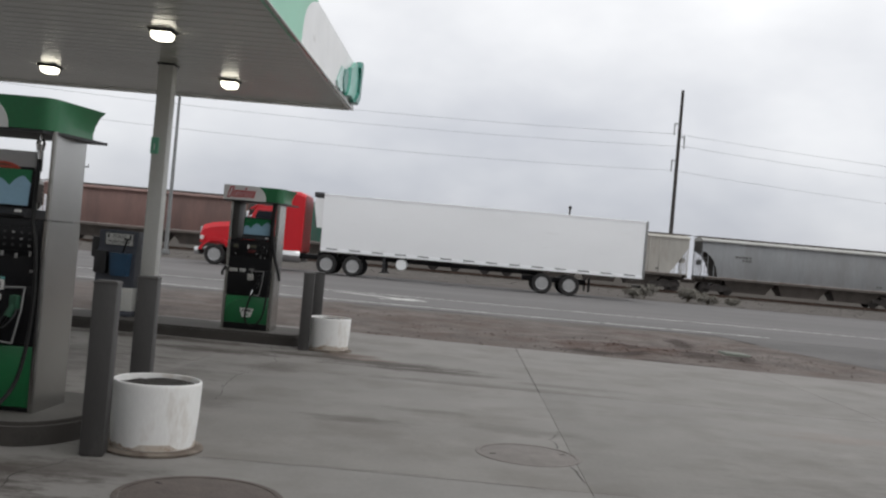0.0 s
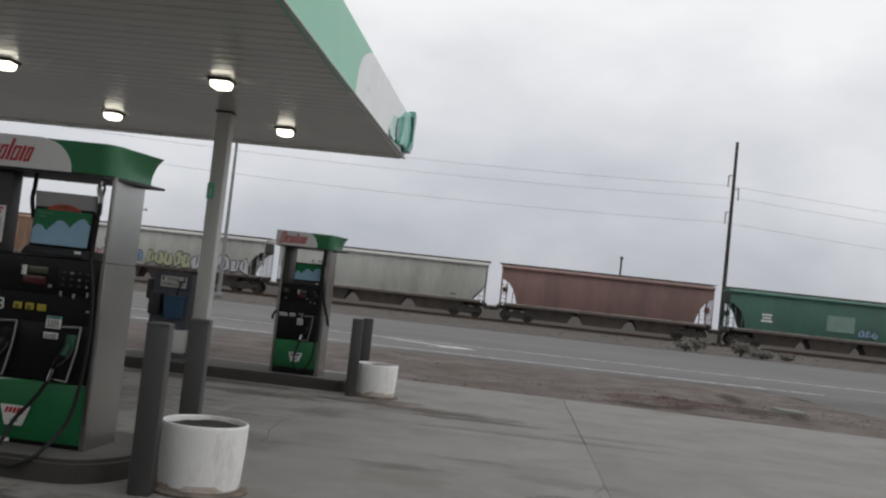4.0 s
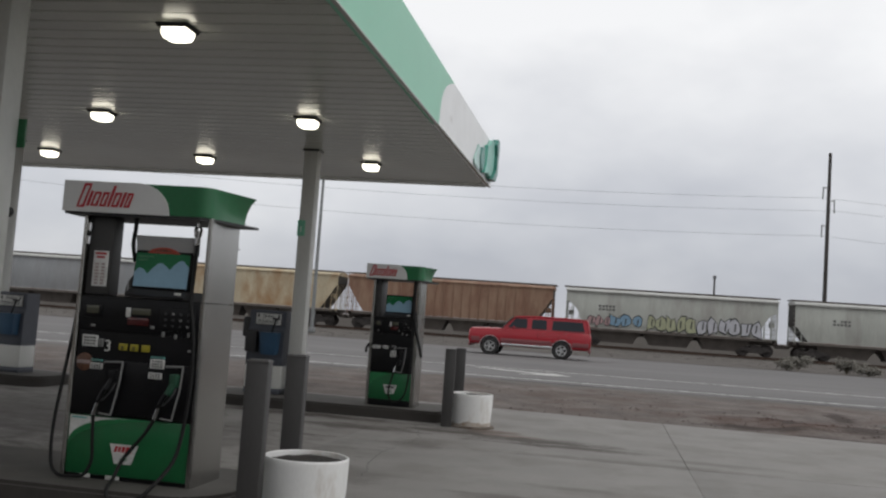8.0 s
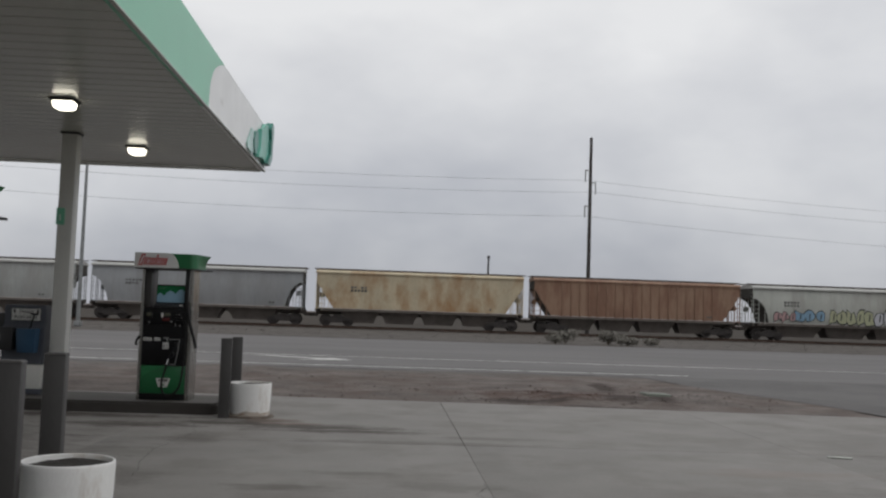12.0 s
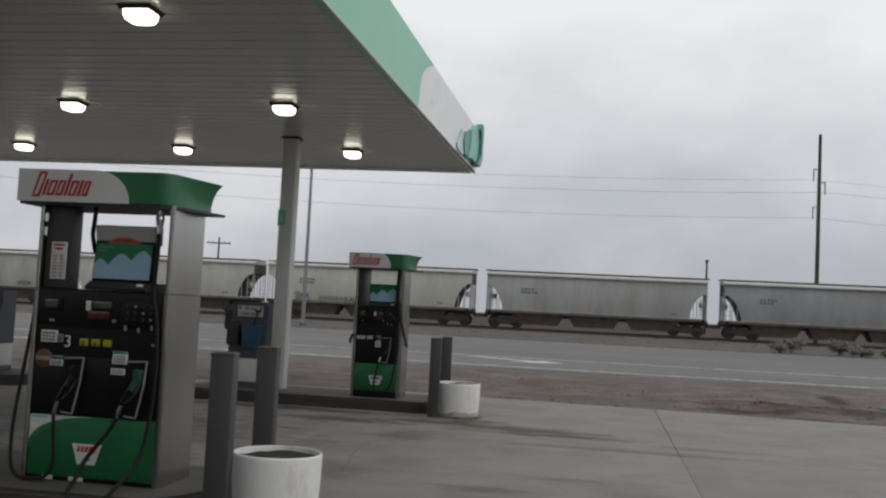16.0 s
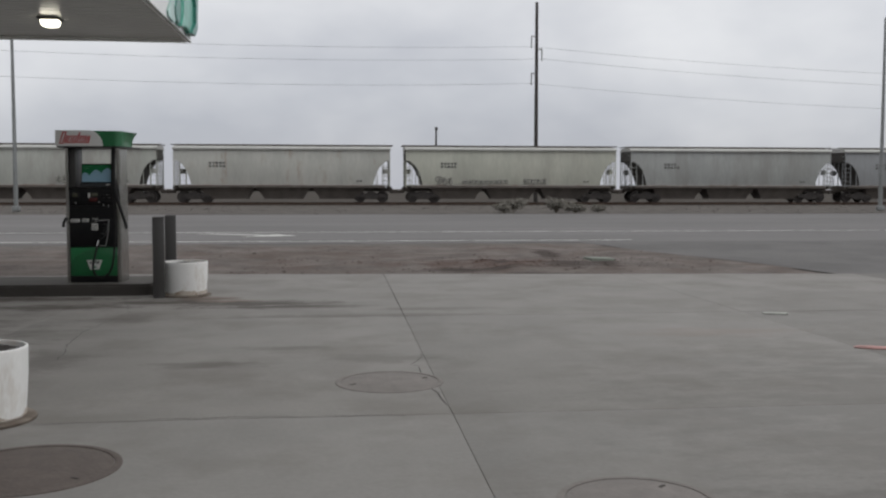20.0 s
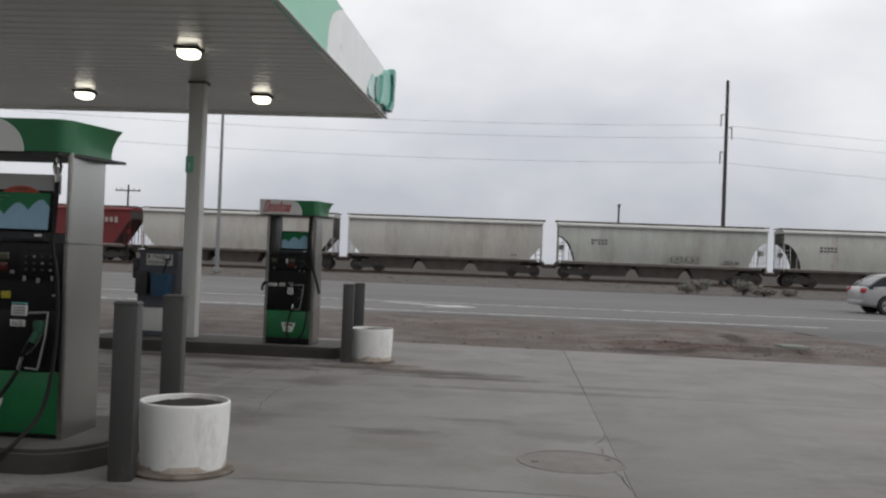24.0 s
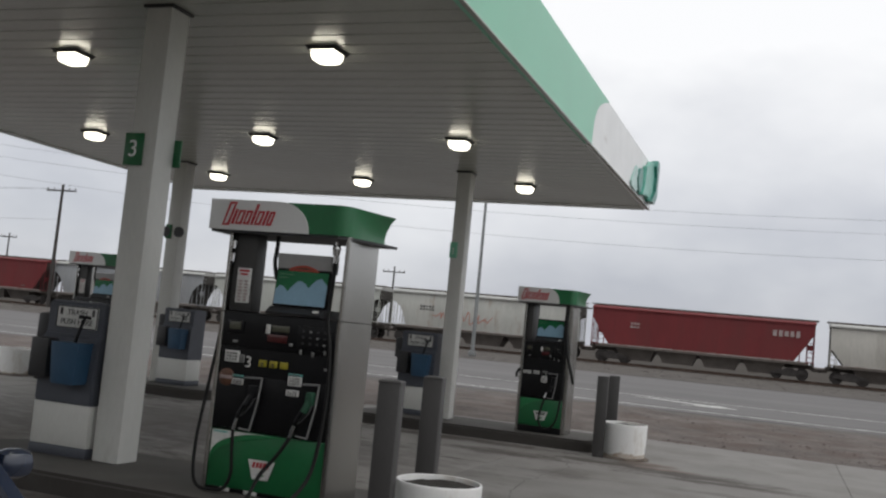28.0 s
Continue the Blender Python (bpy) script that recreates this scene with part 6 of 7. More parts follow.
car("sedan", "black notchback saloon car driving along the road", "car", V_BLACKC, 4.7, 1.8, sedan_stations(4.7, 1.8), ((1.05, 0.9), (0.6, 1.14), (0.25, 1.32), (-0.2, 1.41), (-0.8, 1.4), (-1.15, 1.28), (-1.55, 1.06), (-1.7, 0.96)), (0.2, -1.0), (-0.25, -1.2), 0.91, (1.4, -1.36), 0.33, LANE_Y, 4.25, 26.1, 21.5, 1, 25.0, 27.0)
parked = car("sedan", "dark blue saloon car parked beside the pump lane", "car", V_NAVY, 4.7, 1.8, sedan_stations(4.7, 1.8), ((1.05, 0.9), (0.6, 1.14), (0.25, 1.32), (-0.2, 1.41), (-0.8, 1.4), (-1.15, 1.28), (-1.55, 1.06), (-1.7, 0.96)), (0.2, -1.0), (-0.25, -1.2), 0.91, (1.4, -1.36), 0.33, 2.14, -0.78, 0.0, 0, 1, 0.0, 1.0, trim=M_GREY)
parked.matrix_basis = pose(-3.31, 2.46, 0.0, 0, 0, -23)
car("hatchback", "silver compact car driving along the road", "car", V_SILVER, 4.4, 1.78, sedan_stations(4.4, 1.78, 0.95), ((1.15, 0.95), (0.7, 1.18), (0.3, 1.38), (-0.3, 1.48), (-1.0, 1.46), (-1.5, 1.35), (-1.95, 1.05)), (0.25, -1.4), (-0.25, -1.3), 0.95, (1.32, -1.3), 0.33, LANE_Y, -14.4, 22.5, 21.0, 1, 22.3, 24.5)
mh, mw = 2.45, 0.97
car("minivan", "dark blue-grey minivan driving along the road", "minivan", V_GREYBLUE, 4.9, 1.94,
    [(-mh, 0.45, 0.95, mw * 0.85, 0.02), (-mh + 0.1, 0.3, 1.02, mw * 0.96, 0.02), (-mh + 0.9, 0.24, 1.05, mw, 0.02), (0, 0.22, 1.02, mw, 0.02), (mh - 1.5, 0.22, 0.98, mw, 0.05), (mh - 0.7, 0.24, 0.86, mw * 0.97, 0.06), (mh - 0.2, 0.28, 0.7, mw * 0.86, 0.04), (mh, 0.4, 0.56, mw * 0.64, 0.02)],
    ((1.65, 0.98), (1.15, 1.27), (0.7, 1.53), (0.25, 1.68), (-0.6, 1.75), (-1.6, 1.72), (-2.1, 1.62), (-2.38, 1.08)), (0.65, -2.15), (0.15, -1.05, -2.2), 1.03, (1.5, -1.5), 0.34, LANE_Y, 7.0, 18.0, 21.5, 1, 16.4, 19.0, tail_z=1.15, pale=((0.22, 1.35, 1.06, 1.5, 0.0, -0.6),))
sh, sw2 = 2.78, 1.0
suv = car("suburban_wagon", "old red station wagon truck with chrome trim driving along the road", "car", V_RED, 5.56, 2.0,
    [(-sh, 0.55, 1.12, sw2 * 0.95, 0.02), (-sh + 0.08, 0.45, 1.22, sw2, 0.02), (-1.0, 0.42, 1.24, sw2, 0.02), (0.8, 0.42, 1.23, sw2, 0.02), (1.2, 0.42, 1.21, sw2, 0.04), (sh - 0.12, 0.45, 1.15, sw2 * 0.98, 0.04), (sh - 0.04, 0.5, 1.1, sw2 * 0.96, 0.02), (sh, 0.55, 1.04, sw2 * 0.95, 0.02)],
    ((1.2, 1.24), (1.0, 1.46), (0.75, 1.72), (0.5, 1.82), (-0.5, 1.87), (-2.3, 1.85), (-2.58, 1.76), (-2.72, 1.26)), (0.75, -2.62), (), 1.25, (1.78, -1.5), 0.39, 45.0, 1.75, 7.0, 8.0, -1, 5.0, 10.0, trim=M_STRIPE, tail_z=0.95, head_z=0.85,
    panes=((0.12, 0.98, 1.29, 1.72, 0.0, -0.28), (-0.78, -0.08, 1.29, 1.72, 0.02, -0.02), (-2.5, -1.02, 1.29, 1.72, 0.1, -0.02)))
for z, h, mt, lab in ((0.68, 0.2, M_STRIPE, "dull red lower body band"),):
    for s in (-1, 1):
        for x0, x1 in ((-2.72, -1.98), (-1.02, 1.3), (2.26, 2.66)):
            bm = BM()
            box(bm, ((x0 + x1) / 2, s * 1.0, z), (x1 - x0, 0.03, h), 0.008)
            part("side_moulding", bm, mt, suv, lab)
for s in (-1, 1):
    for wx in (1.78, -1.5):
        bm = BM()
        tube(bm, [(wx + 0.47 * math.cos(a), s * 1.0, 0.4 + 0.47 * math.sin(a)) for a in [math.pi * k / 14 for k in range(15)]], 0.014, 6)
        part("arch_trim", bm, M_RIM, suv, "bright wheel arch trim")
bm = BM()
box(bm, (2.79, 0, 0.86), (0.06, 1.5, 0.34), 0.02)
part("grille", bm, M_CHROME, suv, "chrome grille")
bm = BM()
prism(bm, [(1.32, 1.24), (1.24, 1.27), (0.76, 1.78), (0.8, 1.8)], "y", -0.86, 0.86)
part("windscreen", bm, M_CLEAR, suv, "pale windscreen", smooth=0)
bm = BM()
for s in (-1, 1):
    box(bm, (0.1, s * 1.0, 0.5), (2.3, 0.06, 0.1), 0.01)
part("side_trim", bm, M_CHROME, suv, "bright running board strip")


def pickup():
    """White crew-cab pickup with a flat bed and a silver load."""
    v = thing("pickup_truck", "white crew-cab pickup with a black flat bed and silver load", "pickup truck", pose(0, LANE_Y, ROAD_Z))
    w = 1.0
    bm = BM()
    loft(bm, shell([(-0.75, 0.5, 1.2, w, 0.02), (-0.6, 0.45, 1.24, w, 0.02), (1.0, 0.45, 1.24, w, 0.03), (1.35, 0.45, 1.28, w, 0.05), (2.5, 0.5, 1.25, w * 0.98, 0.05), (2.82, 0.55, 1.18, w * 0.95, 0.04), (2.95, 0.6, 1.0, w * 0.9, 0.02)]))
    part("cab_body", bm, V_WHITE, v, smooth=50)
    bm = BM()
    loft(bm, [[(1.5, -0.9, 1.24), (1.5, 0.9, 1.24), (-0.72, 0.9, 1.24), (-0.72, -0.9, 1.24)], [(0.75, -0.74, 1.86), (0.75, 0.74, 1.86), (-0.66, 0.74, 1.86), (-0.66, -0.74, 1.86)]])
    part("glasshouse", bm, M_GLASS, v, smooth=0)
    bm = BM()
    box(bm, (0.06, 0, 1.89), (1.55, 1.54, 0.09), 0.035)
    part("roof", bm, V_WHITE, v)
    for xb, xr, wd in ((1.28, 0.74, 0.07), (0.3, 0.22, 0.1), (-0.66, -0.6, 0.14)):
        for s in (-1, 1):
            bm = BM()
            a, b = Vector((xb + (0.12 if xb > 1 else 0), s * 0.905, 1.22)), Vector((xr, s * 0.75, 1.86))
            loft(bm, [[p + Vector((dx, dy, 0)) for dx, dy in ((-wd, -0.015), (wd, -0.015), (wd, 0.015), (-wd, 0.015))] for p in (a, b)])
            part("pillar", bm, V_WHITE, v)
    bm = BM()
    box(bm, (-1.85, 0, 0.98), (2.15, 2.1, 0.12), 0.02)
    box(bm, (-1.85, -1.04, 1.06), (2.15, 0.04, 0.06), 0.01)
    part("flat_bed", bm, M_BLACK, v, "black flat bed")
    bm = BM()
    box(bm, (-0.84, 0, 1.42), (0.06, 2.0, 0.8), 0.02)
    part("headache_rack", bm, M_BLACK, v)
    bm = BM()
    box(bm, (-1.6, 0, 0.72), (3.0, 0.9, 0.22), 0.02)
    for s in (-1, 1):
        box(bm, (-1.05, s * 0.75, 0.75), (0.5, 0.4, 0.36), 0.03)
    part("chassis", bm, M_BLACK, v)
    rs = random.Random(21)
    for k in range(11):
        bm = BM()
        box(bm, (-2.42 + rs.uniform(-0.05, 0.05), 0, 1.1 + 0.088 * k), (1.3 + rs.uniform(-0.08, 0.08), 1.5, 0.07), 0.025, Euler((0, rs.uniform(-0.03, 0.03), rs.uniform(-0.05, 0.05))).to_matrix())
        part("load_sheet", bm, M_PALE if k % 3 else M_GREY, v, "pale silver wrapped stack layer")
    for s in (-1, 1):
        bm = BM()
        box(bm, (2.84, s * 0.74, 1.0), (0.2, 0.36, 0.2), 0.03)
        part("headlight", bm, M_HEAD, v)
        bm = BM()
        box(bm, (1.0, s * 1.12, 1.3), (0.12, 0.22, 0.26), 0.03)
        part("mirror", bm, M_BLACK, v)
        bm = BM()
        box(bm, (0.1, s * 1.0, 0.46), (1.9, 0.1, 0.06), 0.02)
        part("side_step", bm, M_BLACK, v)
        for hx in (0.75, -0.3):
            bm = BM()
            box(bm, (hx, s * 0.99, 1.08), (0.2, 0.03, 0.05), 0.01)
            part("door_handle", bm, M_BLACK, v)
        for hx in (0.3, -0.7):
            bm = BM()
            box(bm, (hx, s * 0.995, 0.85), (0.015, 0.015, 0.65))
            part("door_gap", bm, M_BLACK, v, smooth=0)
        for wx in (1.95, -2.0):
            bm = BM()
            rod(bm, (wx, s * 0.75, 0.45), (wx, s * 1.006, 0.45), 0.49, seg=28)
            part("wheel_arch", bm, M_BLACK, v) if wx > 0 else bm.free()
    bm = BM()
    for s in (-1, 1):
        box(bm, (2.55, s * 0.99, 0.62), (0.5, 0.06, 0.2), 0.02)
    box(bm, (2.9, 0, 0.62), (0.18, 1.96, 0.3), 0.05)
    part("bumper", bm, M_DKGREY, v)
    bm = BM()
    box(bm, (2.92, 0, 0.95), (0.1, 1.1, 0.28), 0.03)
    part("grille", bm, M_BLACK, v)
    wheels = [car_wheel(v, wx, s * 0.92, 0.42, 0.28, 6) for wx in (1.95, -2.0) for s in (-1, 1)]

    def go():
        walk(v, [(t, pose(5.27 - 2.95 + 22.0 * (t - 13.5), LANE_Y, ROAD_Z)) for t in (0, 7, 14, 21, 28)])
        spin(wheels, 22.0, 12.0, 15.0)

    movers.append(go)


pickup()


def semi_truck():
    """Red long-nosed tractor with a white refrigerated trailer. Local x runs forward; 0 is the trailer's front."""
    v = thing("semi_truck", "red long-nosed lorry with a white refrigerated trailer", "lorry", pose(0, 49.05, ROAD_Z, 0, 0, 180))
    T = 1.3
    bm = BM()
    box(bm, (-8.07, 0, 2.57), (16.15, 2 * T, 2.86), 0.03)
    tr = part("trailer_box", bm, V_TRAILER, v, "long white trailer body")
    bm = BM()
    for k in range(26):
        box(bm, (-8.07, -T - 0.004, 1.33 + 0.102 * k), (15.9, 0.008, 0.05))
        box(bm, (-8.07, T + 0.004, 1.33 + 0.102 * k), (15.9, 0.008, 0.05))
    part("side_corrugation", bm, V_TRAILER, tr, smooth=0)
    for s in (-1, 1):
        bm = BM()
        box(bm, (-8.07, s * (T + 0.012), 1.22), (16.1, 0.03, 0.16), 0.006)
        part("bottom_rail", bm, V_TRAILER, tr, "white bottom rail")
        for k in range(14):
            bm = BM()
            box(bm, (-0.6 - 1.14 * k, s * (T + 0.03), 1.28), (0.55, 0.01, 0.05))
            part("reflector", bm, M_DKGREY, tr, "reflective tape strip", smooth=0)
        bm = BM()
        box(bm, (-8.07, s * (T + 0.012), 3.96), (16.15, 0.03, 0.08), 0.006)
        part("top_rail", bm, V_TRAILER, tr)
        bm = BM()
        box(bm, (-16.1, s * (T - 0.02), 2.57), (0.12, 0.1, 2.88), 0.01)
        part("rear_post", bm, M_GREY, tr)
        bm = BM()
        box(bm, (-3.2, s * 0.9, 0.75), (0.14, 0.14, 0.85), 0.01)
        box(bm, (-3.2, s * 0.9, 0.32), (0.35, 0.3, 0.05), 0.01)
        part("landing_leg", bm, M_DKGREY, tr)
        bm = BM()
        box(bm, (-13.5, s * 0.95, 0.62), (0.05, 0.6, 0.7), 0.01)
        part("mud_flap", bm, M_BLACK, tr)
    bm = BM()
    box(bm, (0.2, 0, 3.2), (0.42, 2.1, 1.7), 0.08)
    box(bm, (0.3, 0, 3.95), (0.5, 2.16, 0.26), 0.06)
    fr = part("cooling_unit", bm, M_DKGREY, v, "dark cooling unit on the trailer front")
    bm = BM()
    for s in (-1, 1):
        prism(bm, [(0.02, 2.3), (0.02, 3.78), (0.46, 3.78), (0.5, 3.4), (0.36, 2.7), (0.3, 2.3)], "y", s * 1.06 - 0.03, s * 1.06 + 0.03)
    part("cooling_door", bm, M_WHITE, fr, "white cooling unit door")
    bm = BM()
    lathe(bm, [(0.02, -0.02), (0.26, -0.02), (0.28, 0.02), (0.28, 0.9), (0.26, 0.95), (0.02, 0.95)], 24)
    ob = part("fuel_tank", bm, M_WHITE, v, "white round under-trailer tank")
    ob.matrix_basis = pose(-4.1, 0.25, 0.8, -90)
    bm = BM()
    box(bm, (-6.0, 0, 0.98), (10.5, 0.7, 0.22), 0.03)
    box(bm, (-11.8, 0, 0.72), (3.2, 0.9, 0.26), 0.03)
    box(bm, (-16.0, 0, 0.75), (0.12, 2.2, 0.12), 0.01)
    part("trailer_underframe", bm, M_BLACK, v)
    # tractor
    bm = BM()
    box(bm, (2.0, 0, 0.8), (6.6, 0.86, 0.26), 0.02)
    part("chassis", bm, M_BLACK, v)
    bm = BM()
    loft(bm, [[(x, y, z) for y, z in ((-w2, 1.0), (-w2, h2 - 0.15), (-w2 + 0.2, h2), (w2 - 0.2, h2), (w2, h2 - 0.15), (w2, 1.0))] for x, w2, h2 in ((0.95, 1.2, 3.85), (1.25, 1.22, 4.0), (1.9, 1.22, 4.0), (2.3, 1.2, 3.55), (2.42, 1.2, 3.3))])
    part("sleeper", bm, V_TRUCKRED, v, "tall red sleeper box", smooth=30)
    bm = BM()
    loft(bm, [[(x, y, z) for y, z in ((-w2, 1.0), (-w2, 2.1), (-w2 + 0.12, h2), (w2 - 0.12, h2), (w2, 2.1), (w2, 1.0))] for x, w2, h2 in ((2.42, 1.15, 3.2), (3.4, 1.12, 3.15), (3.75, 1.08, 2.35))])
    cab = part("cab", bm, V_TRUCKRED, v, "red cab", smooth=30)
    for s in (-1, 1):
        bm = BM()
        prism(bm, [(2.6, 2.15), (2.6, 2.9), (3.3, 2.9), (3.55, 2.15)], "y", s * 1.13 - 0.02, s * 1.13 + 0.02)
        part("side_window", bm, M_GLASS, cab, smooth=0)
        bm = BM()
        rod(bm, (2.45, s * 1.2, 1.0), (2.45, s * 1.2, 4.0), 0.07, seg=12)
        part("exhaust_stack", bm, M_CHROME, v, "chrome exhaust stack")
        bm = BM()
        lathe(bm, [(0.02, -0.75), (0.3, -0.75), (0.33, -0.7), (0.33, 0.7), (0.3, 0.75), (0.02, 0.75)], 24)
        ob = part("diesel_tank", bm, M_CHROME, v, "polished diesel tank")
        ob.matrix_basis = pose(1.75, s * 1.0, 0.78, 0, 90)
        bm = BM()
        box(bm, (3.75, s * 1.35, 2.55), (0.12, 0.24, 0.55), 0.03)
        part("mirror", bm, M_CHROME, v)
        bm = BM()
        prism(bm, [(4.55, 0.95), (4.65, 1.15), (4.9, 1.32), (5.35, 1.35), (5.75, 1.2), (6.0, 0.95), (6.15, 0.7), (6.0, 0.7), (5.85, 0.95), (5.6, 1.15), (5.2, 1.2), (4.85, 1.08), (4.7, 0.9)], "y", s * 1.18 - 0.15, s * 1.18 + 0.05)
        part("fender", bm, V_TRUCKRED, v, "red front wing", smooth=30)
        bm = BM()
        box(bm, (6.05, s * 0.95, 1.3), (0.16, 0.36, 0.22), 0.05)
        part("headlight", bm, M_HEAD, v)
    bm = BM()
    prism(bm, [(3.3, 3.15), (3.7, 2.92), (3.72, 2.98), (3.3, 3.24)], "y", -1.1, 1.1)
    part("sun_visor", bm, V_TRUCKRED, v, "red sun visor", smooth=0)
    bm = BM()
    loft(bm, [[(x, y, z) for y, z in ((-w2, 1.05), (-w2, h2 - 0.25), (-w2 + 0.25, h2), (w2 - 0.25, h2), (w2, h2 - 0.25), (w2, 1.05))] for x, w2, h2 in ((3.7, 1.05, 2.32), (4.6, 1.0, 2.25), (5.6, 0.92, 2.12), (6.1, 0.86, 1.95), (6.2, 0.78, 1.75))])
    part("bonnet", bm, V_TRUCKRED, v, "long red bonnet", smooth=30)
    bm = BM()
    box(bm, (6.22, 0, 1.45), (0.06, 1.2, 0.8), 0.03)
    part("grille", bm, M_CHROME, v)
    bm = BM()
    box(bm, (6.25, 0, 0.62), (0.22, 2.35, 0.4), 0.06)
    part("bumper", bm, M_CHROME, v, "chrome front bumper")
    for x in (0.0, -1.3):
        bm = BM()
        box(bm, (x - 0.3, 0, 0.98), (1.0, 1.2, 0.2), 0.03)
        part("axle_carrier", bm, M_BLACK, v)
    wheels = []
    for x in (5.3, -0.36, -1.68, -11.15, -12.5):
        for s in (-1, 1):
            wheels.append(car_wheel(v, x, s * 1.12, 0.51, 0.3, 8))

    def go():
        walk(v, [(t, pose(8.9 - 16.15 - 10.0 * t, 49.05, ROAD_Z, 0, 0, 180)) for t in (0, 7, 14, 21, 28)])
        spin(wheels, 10.0, 0.04, 4.0)

    movers.append(go)


semi_truck()

# ---- verge, shrubs, loose things ----
def sheet(xs, ys, lift):
    bm = BM()
    rows = [[bm.verts.new((x, y, ground_z(y) + lift)) for x in xs] for y in ys]
    for a, b in zip(rows, rows[1:]):
        for i in range(len(xs) - 1):
            bm.faces.new((a[i], a[i + 1], b[i + 1], b[i]))
    return bm


verge = solid("verge", sheet([-300, -120, -60, -30, 0, 30, 60, 120, 300], [52.4, 54, 56, 58, 62, 66, 70, 72.8], 0.012), M_GRASS, "strip of dry brown grass between road and railway", "verge", kind="structure", smooth=60)
rnd = random.Random(11)
bm = BM()
for _ in range(1100):
    x, y = rnd.uniform(-75, 45), 52.7 + 19.9 * rnd.random() ** 0.8
    z = ground_z(y)
    for _ in range(4):
        a, hgt = rnd.uniform(0, math.tau), rnd.uniform(0.03, 0.1)
        px, py = x + rnd.uniform(-0.15, 0.15), y + rnd.uniform(-0.15, 0.15)
        dx, dy = math.cos(a), math.sin(a)
        vs = [bm.verts.new((px - dx * 0.025, py - dy * 0.025, z)), bm.verts.new((px + dx * 0.025, py + dy * 0.025, z)), bm.verts.new((px + dy * 0.09, py - dx * 0.09, z + hgt))]
        bm.faces.new(vs)
solid("grass_tufts", bm, M_GRASS, "thin dry grass tufts beside the railway", "grass", kind="stuff", smooth=0)


def shrub(x, y, r, h, seed, label):
    rs = random.Random(seed)
    s = thing("shrub", label, "shrub", pose(x, y, ground_z(y)), "roadside shrubs")
    bm = BM()
    tips = []
    for k in range(9):
        a = rs.uniform(0, math.tau)
        tip = Vector((math.cos(a) * r * rs.uniform(0.3, 0.8), math.sin(a) * r * rs.uniform(0.3, 0.8), h * rs.uniform(0.5, 0.95)))
        tube(bm, curve([(0, 0, -0.02), tip * 0.5 + Vector((0, 0, 0.08)), tip], 3), 0.016, 5)
        tips.append(tip)
    part("stems", bm, M_STEM, s, "dry brown stems")
    bm = BM()
    for _ in range(1100):
        t = rs.choice(tips)
        q = t + Vector((rs.gauss(0, r * 0.28), rs.gauss(0, r * 0.28), rs.gauss(0, h * 0.16)))
        q.z = max(0.04, q.z)
        u = Vector((rs.uniform(-1, 1), rs.uniform(-1, 1), rs.uniform(-1, 1))).normalized() * 0.075
        w = u.orthogonal().normalized() * 0.04
        bm.faces.new([bm.verts.new(q + d) for d in (-u, w, u, -w)])
    part("foliage", bm, M_SHRUB, s, "sparse grey-green leaves", smooth=0)


for k, (x, y, r, h) in enumerate(((10.35, 55.3, 0.62, 0.68), (12.9, 55.4, 0.6, 0.72), (13.75, 54.3, 0.5, 0.5), (9.6, 54.3, 0.5, 0.42), (15.6, 56.2, 0.4, 0.34))):
    shrub(x, y, r, h, k, "low dry grey-green shrub at the road's far edge")

rnd = random.Random(17)
bm = BM()
for _ in range(900):
    x, y = (rnd.gauss(4.6, 2.6), rnd.gauss(19.6, 0.9)) if rnd.random() < 0.75 else (rnd.uniform(-4, 8.5), rnd.uniform(18.2, 24.6))
    if not (18.25 < y < 24.8 and -6 < x < 9.0 - 0.3 * max(0, y - 18)):
        continue
    r = 0.012 + 0.035 * rnd.random() ** 3
    z = earth_z(x, y)
    vs = [bm.verts.new((x + r * rnd.uniform(0.7, 1.5) * math.cos(a), y + r * rnd.uniform(0.7, 1.3) * math.sin(a), z - 0.005)) for a in [math.tau * k / 5 for k in range(5)]]
    top = bm.verts.new((x + r * rnd.uniform(-0.4, 0.4), y + r * rnd.uniform(-0.4, 0.4), z + r * rnd.uniform(0.5, 1.0)))
    for k in range(5):
        bm.faces.new((vs[k], vs[(k + 1) % 5], top))
solid("earth_clods", bm, M_DIRT, "loose clods and small stones on the bare earth", "gravel", kind="stuff", smooth=0)

# asphalt drive beside the forecourt
bm = BM()
left = [(6.55, 24.95), (7.0, 23.7), (7.55, 22.2), (8.1, 21.1), (8.65, 20.1), (9.15, 19.0), (9.6, 17.9), (9.85, 17.45), (9.99, 17.3), (9.99, 14.0), (9.99, -13.0)]
top = [[bm.verts.new((x + (60 - x) * u, y, ground_z(y) + (0.004 if y > 18.2 else -0.012))) for u in (0, 0.15, 0.4, 1)] for x, y in left]
for a, b in zip(top, top[1:]):
    for i in range(3):
        bm.faces.new((b[i], b[i + 1], a[i + 1], a[i]))
solid("driveway", bm, M_DRIVE, "dark worn asphalt driveway joining the road", "driveway", kind="structure", smooth=60)

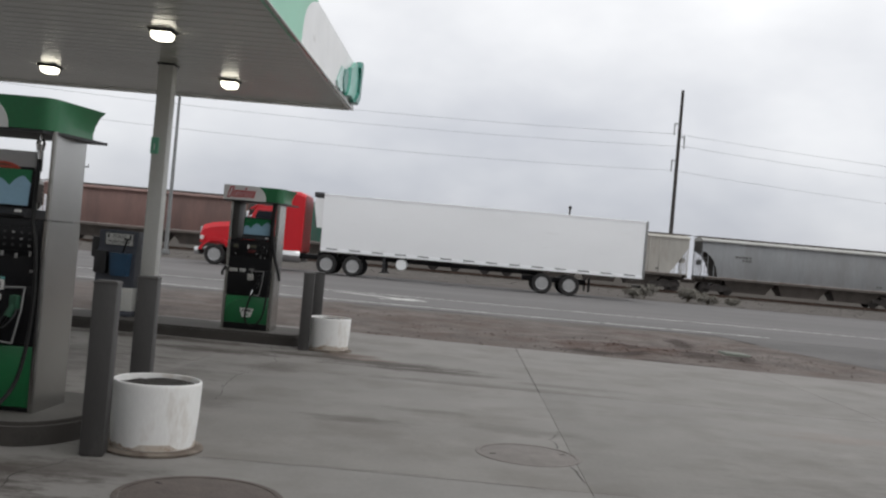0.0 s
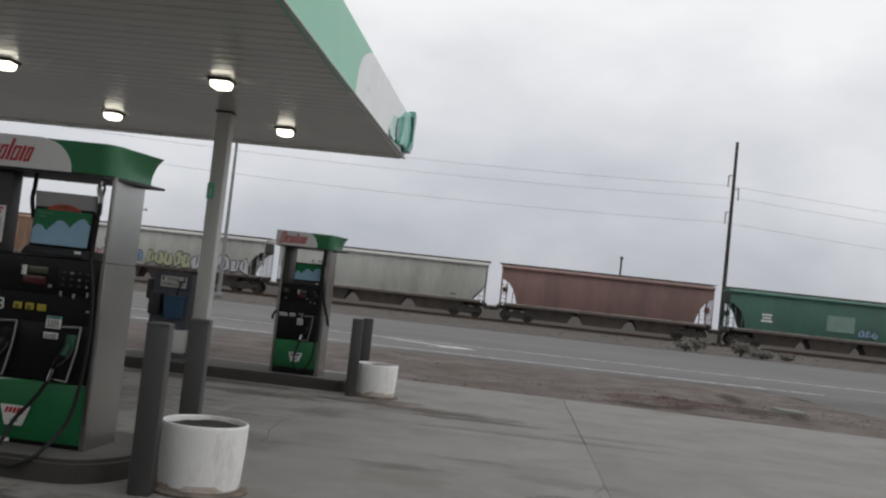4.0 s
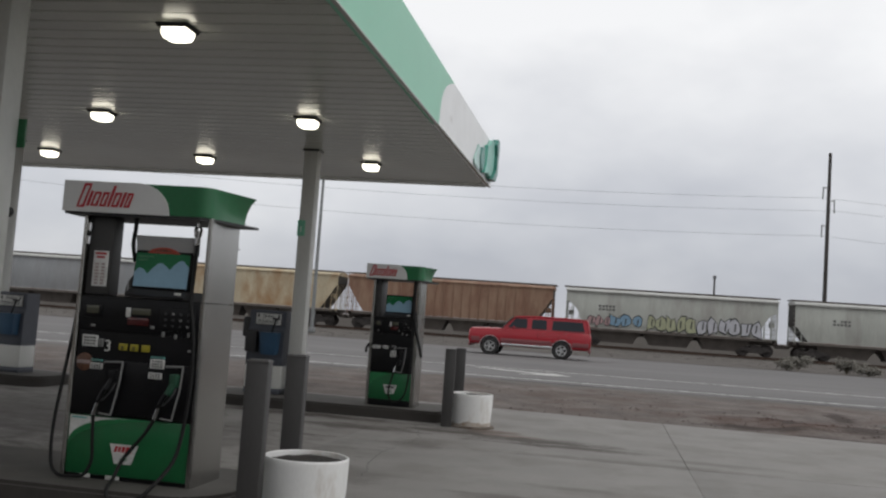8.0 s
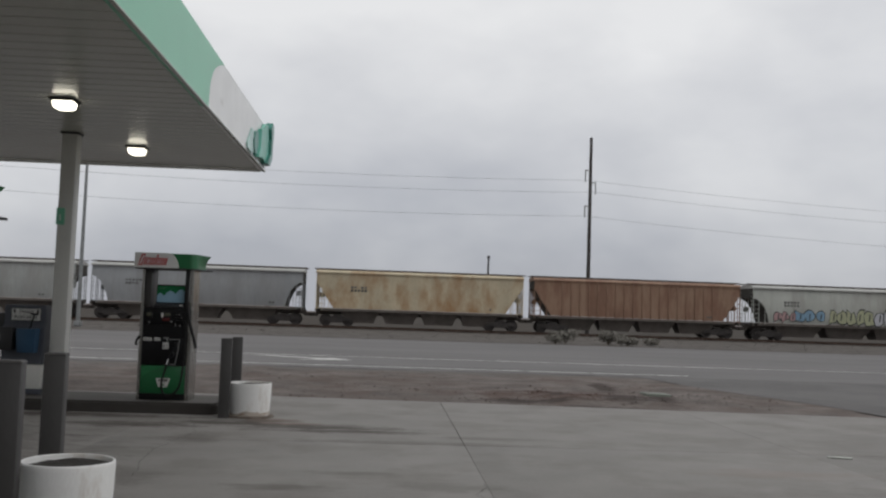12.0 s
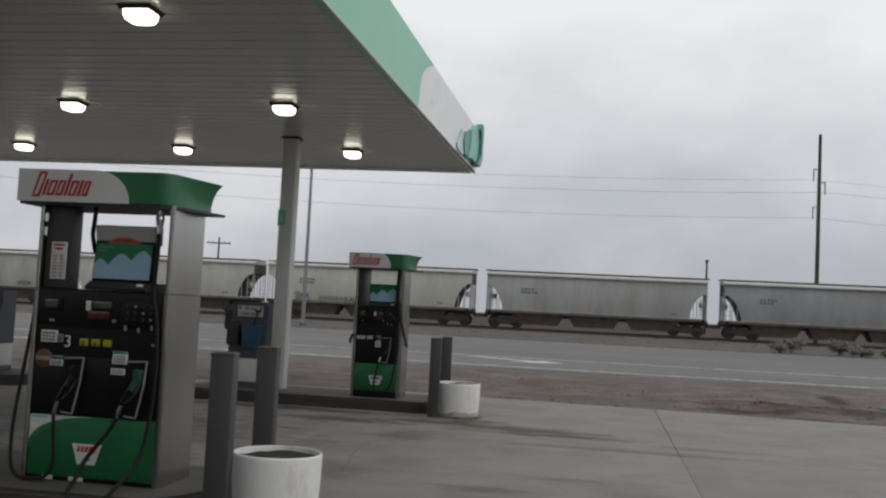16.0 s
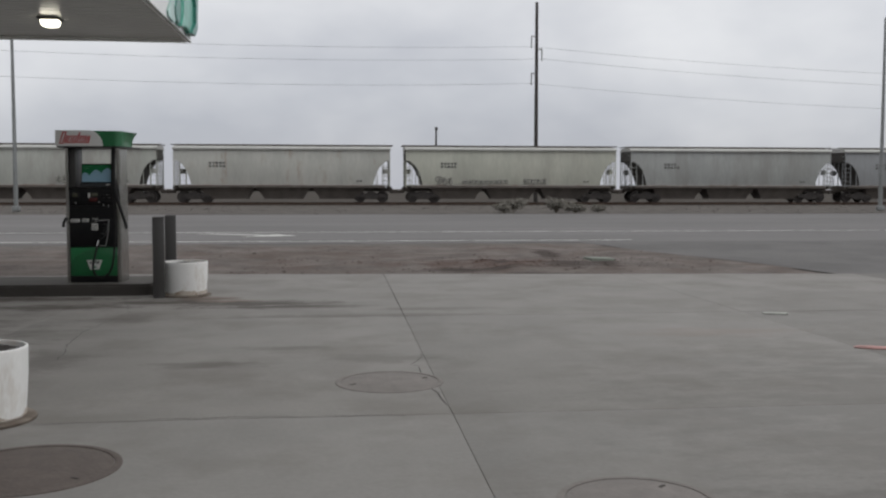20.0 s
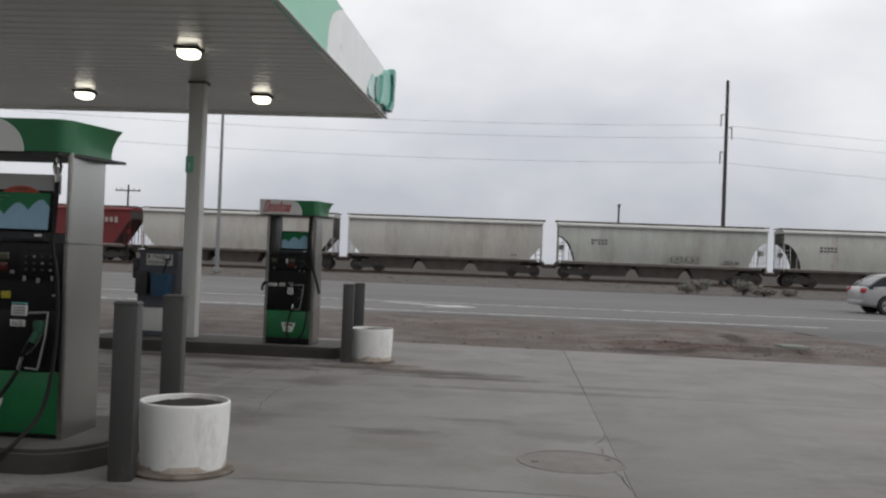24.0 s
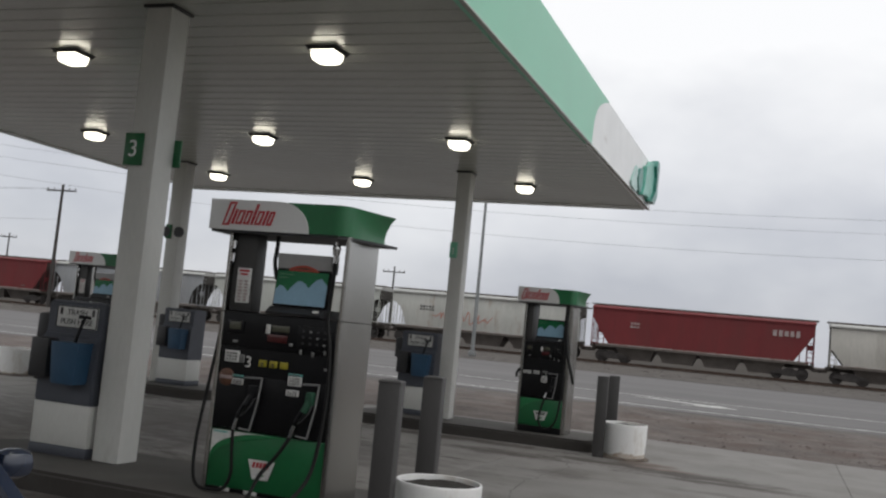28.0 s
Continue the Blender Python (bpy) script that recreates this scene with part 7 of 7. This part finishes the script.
# small things lying about
rnd = random.Random(3)
bm = BM()
box(bm, (0, 0, 0.02), (0.58, 0.34, 0.09), 0.02)
solid("utility_box_lid", bm, mat("pale_green_lid", (0.15, 0.165, 0.14), 0.8, vary=0.2, scale=6), "pale green utility box lid in the bare earth", "utility cover", pose(5.74, 19.78, earth_z(5.74, 19.78) + 0.01, 3, 2, 18))
bm = BM()
box(bm, (0, 0, 0.009), (0.3, 0.1, 0.016), 0.007)
solid("paper_scrap", bm, mat("dull_paper", (0.36, 0.37, 0.34), 0.8, vary=0.25, scale=14), "flattened white paper scrap on the concrete", "litter", pose(5.9, 11.93, 0.002, 0, 0, -16))
bm = BM()
lathe(bm, [(0.05, 0.0), (0.17, 0.0), (0.175, 0.008), (0.15, 0.02), (0.05, 0.026)], 20)
for q in bm.verts:
    q.co.y *= 0.36
red_mark = solid("red_reflector_block", bm, mat("faded_red_plastic", (0.36, 0.2, 0.185), 0.6, vary=0.3, scale=12), "faded red plastic block lying on the concrete", "litter", pose(5.68, 9.3, 0.002, 0, 0, -24))
bm = BM()
box(bm, (0, 0, 0.012), (0.32, 0.14, 0.024), 0.008)
solid("road_reflector", bm, M_PALE, "small white marker lying on the road's edge", "road marker", pose(-5.0, 24.6, ground_z(24.6)))

# plain unseen wall added behind the camera; it closes the forecourt and blocks sky light
bm = BM()
box(bm, (-8, -7.5, 2.3), (46, 0.3, 4.6), 0.02)
solid("wall_shop", bm, mat("tan_wall_render", (0.13, 0.11, 0.09), 0.9, vary=0.15, scale=1.0), "plain tan unseen wall added to block light", "wall", kind="structure")

# ---- concrete panels, cracks ----
JX, JY, SX, SY = 1.18, 6.95, 4.4, 5.25
pm = BM()
box(pm, (0, 0, -0.03), (SX - 0.003, SY - 0.007, 0.06), 0.004)
pm = mesh_of("concrete_panel", pm, M_CONC)
for j in range(-4, 1):
    for i in range(-11, 10):
        if i >= 2:
            continue
        ob = part("concrete_panel", pm, M_CONC, forecourt)
        ob.matrix_basis = pose(JX + (i + 0.5) * SX, JY + (j + 0.5) * SY, rnd.uniform(-0.0006, 0.0006), rnd.uniform(-0.01, 0.01), rnd.uniform(-0.01, 0.01))

# the far row of panels, whose road-side edge runs slightly askew
for i in range(-11, 2):
    x0, x1 = JX + i * SX + 0.005, JX + (i + 1) * SX - 0.005
    f0, f1 = (18.25 - 0.083 * max(-3.0, x) for x in (x0, x1))
    bm = BM()
    prism(bm, [(x0, JY + SY + 0.006), (x1, JY + SY + 0.006), (x1, f1 - 0.05), (x1 - 0.05, f1), (x0 + 0.05, f0), (x0, f0 - 0.05)], "z", -0.06, rnd.uniform(-0.002, 0.002))
    part("concrete_panel", bm, M_CONC, forecourt, smooth=0)


def crack(pts, seed, w=0.005):
    rs = random.Random(seed)
    line = []
    for a, b in zip(pts, pts[1:]):
        a, b = Vector((*a, 0)), Vector((*b, 0))
        n = max(2, int((b - a).length / 0.12))
        for k in range(n):
            q = a.lerp(b, k / n)
            line.append(q + Vector((rs.uniform(-0.03, 0.03), rs.uniform(-0.03, 0.03), 0)))
    bm = BM()
    prev = None
    for i, q in enumerate(line[:-1]):
        d = (line[i + 1] - q).normalized()
        s = Vector((-d.y, d.x, 0)) * w * rs.uniform(0.35, 1.0)
        cur = (bm.verts.new(q + s + Vector((0, 0, 0.004))), bm.verts.new(q - s + Vector((0, 0, 0.004))))
        if prev:
            bm.faces.new((prev[0], prev[1], cur[1], cur[0]))
        prev = cur
    part("crack", bm, M_KERB, forecourt, "dark open crack", smooth=0)


for k, pts in enumerate((((-2.75, 14.6), (-2.3, 12.8), (-2.45, 10.9), (-2.2, 9.2)), ((1.18, 9.4), (1.05, 8.9), (1.2, 7.0)), ((-2.4, 6.6), (-2.6, 6.0), (-2.5, 5.4)), ((-1.1, 6.2), (-0.8, 6.05)), ((-1.75, 6.9), (-0.2, 6.99), (1.1, 6.9)))):
    crack(pts, k)

motions()
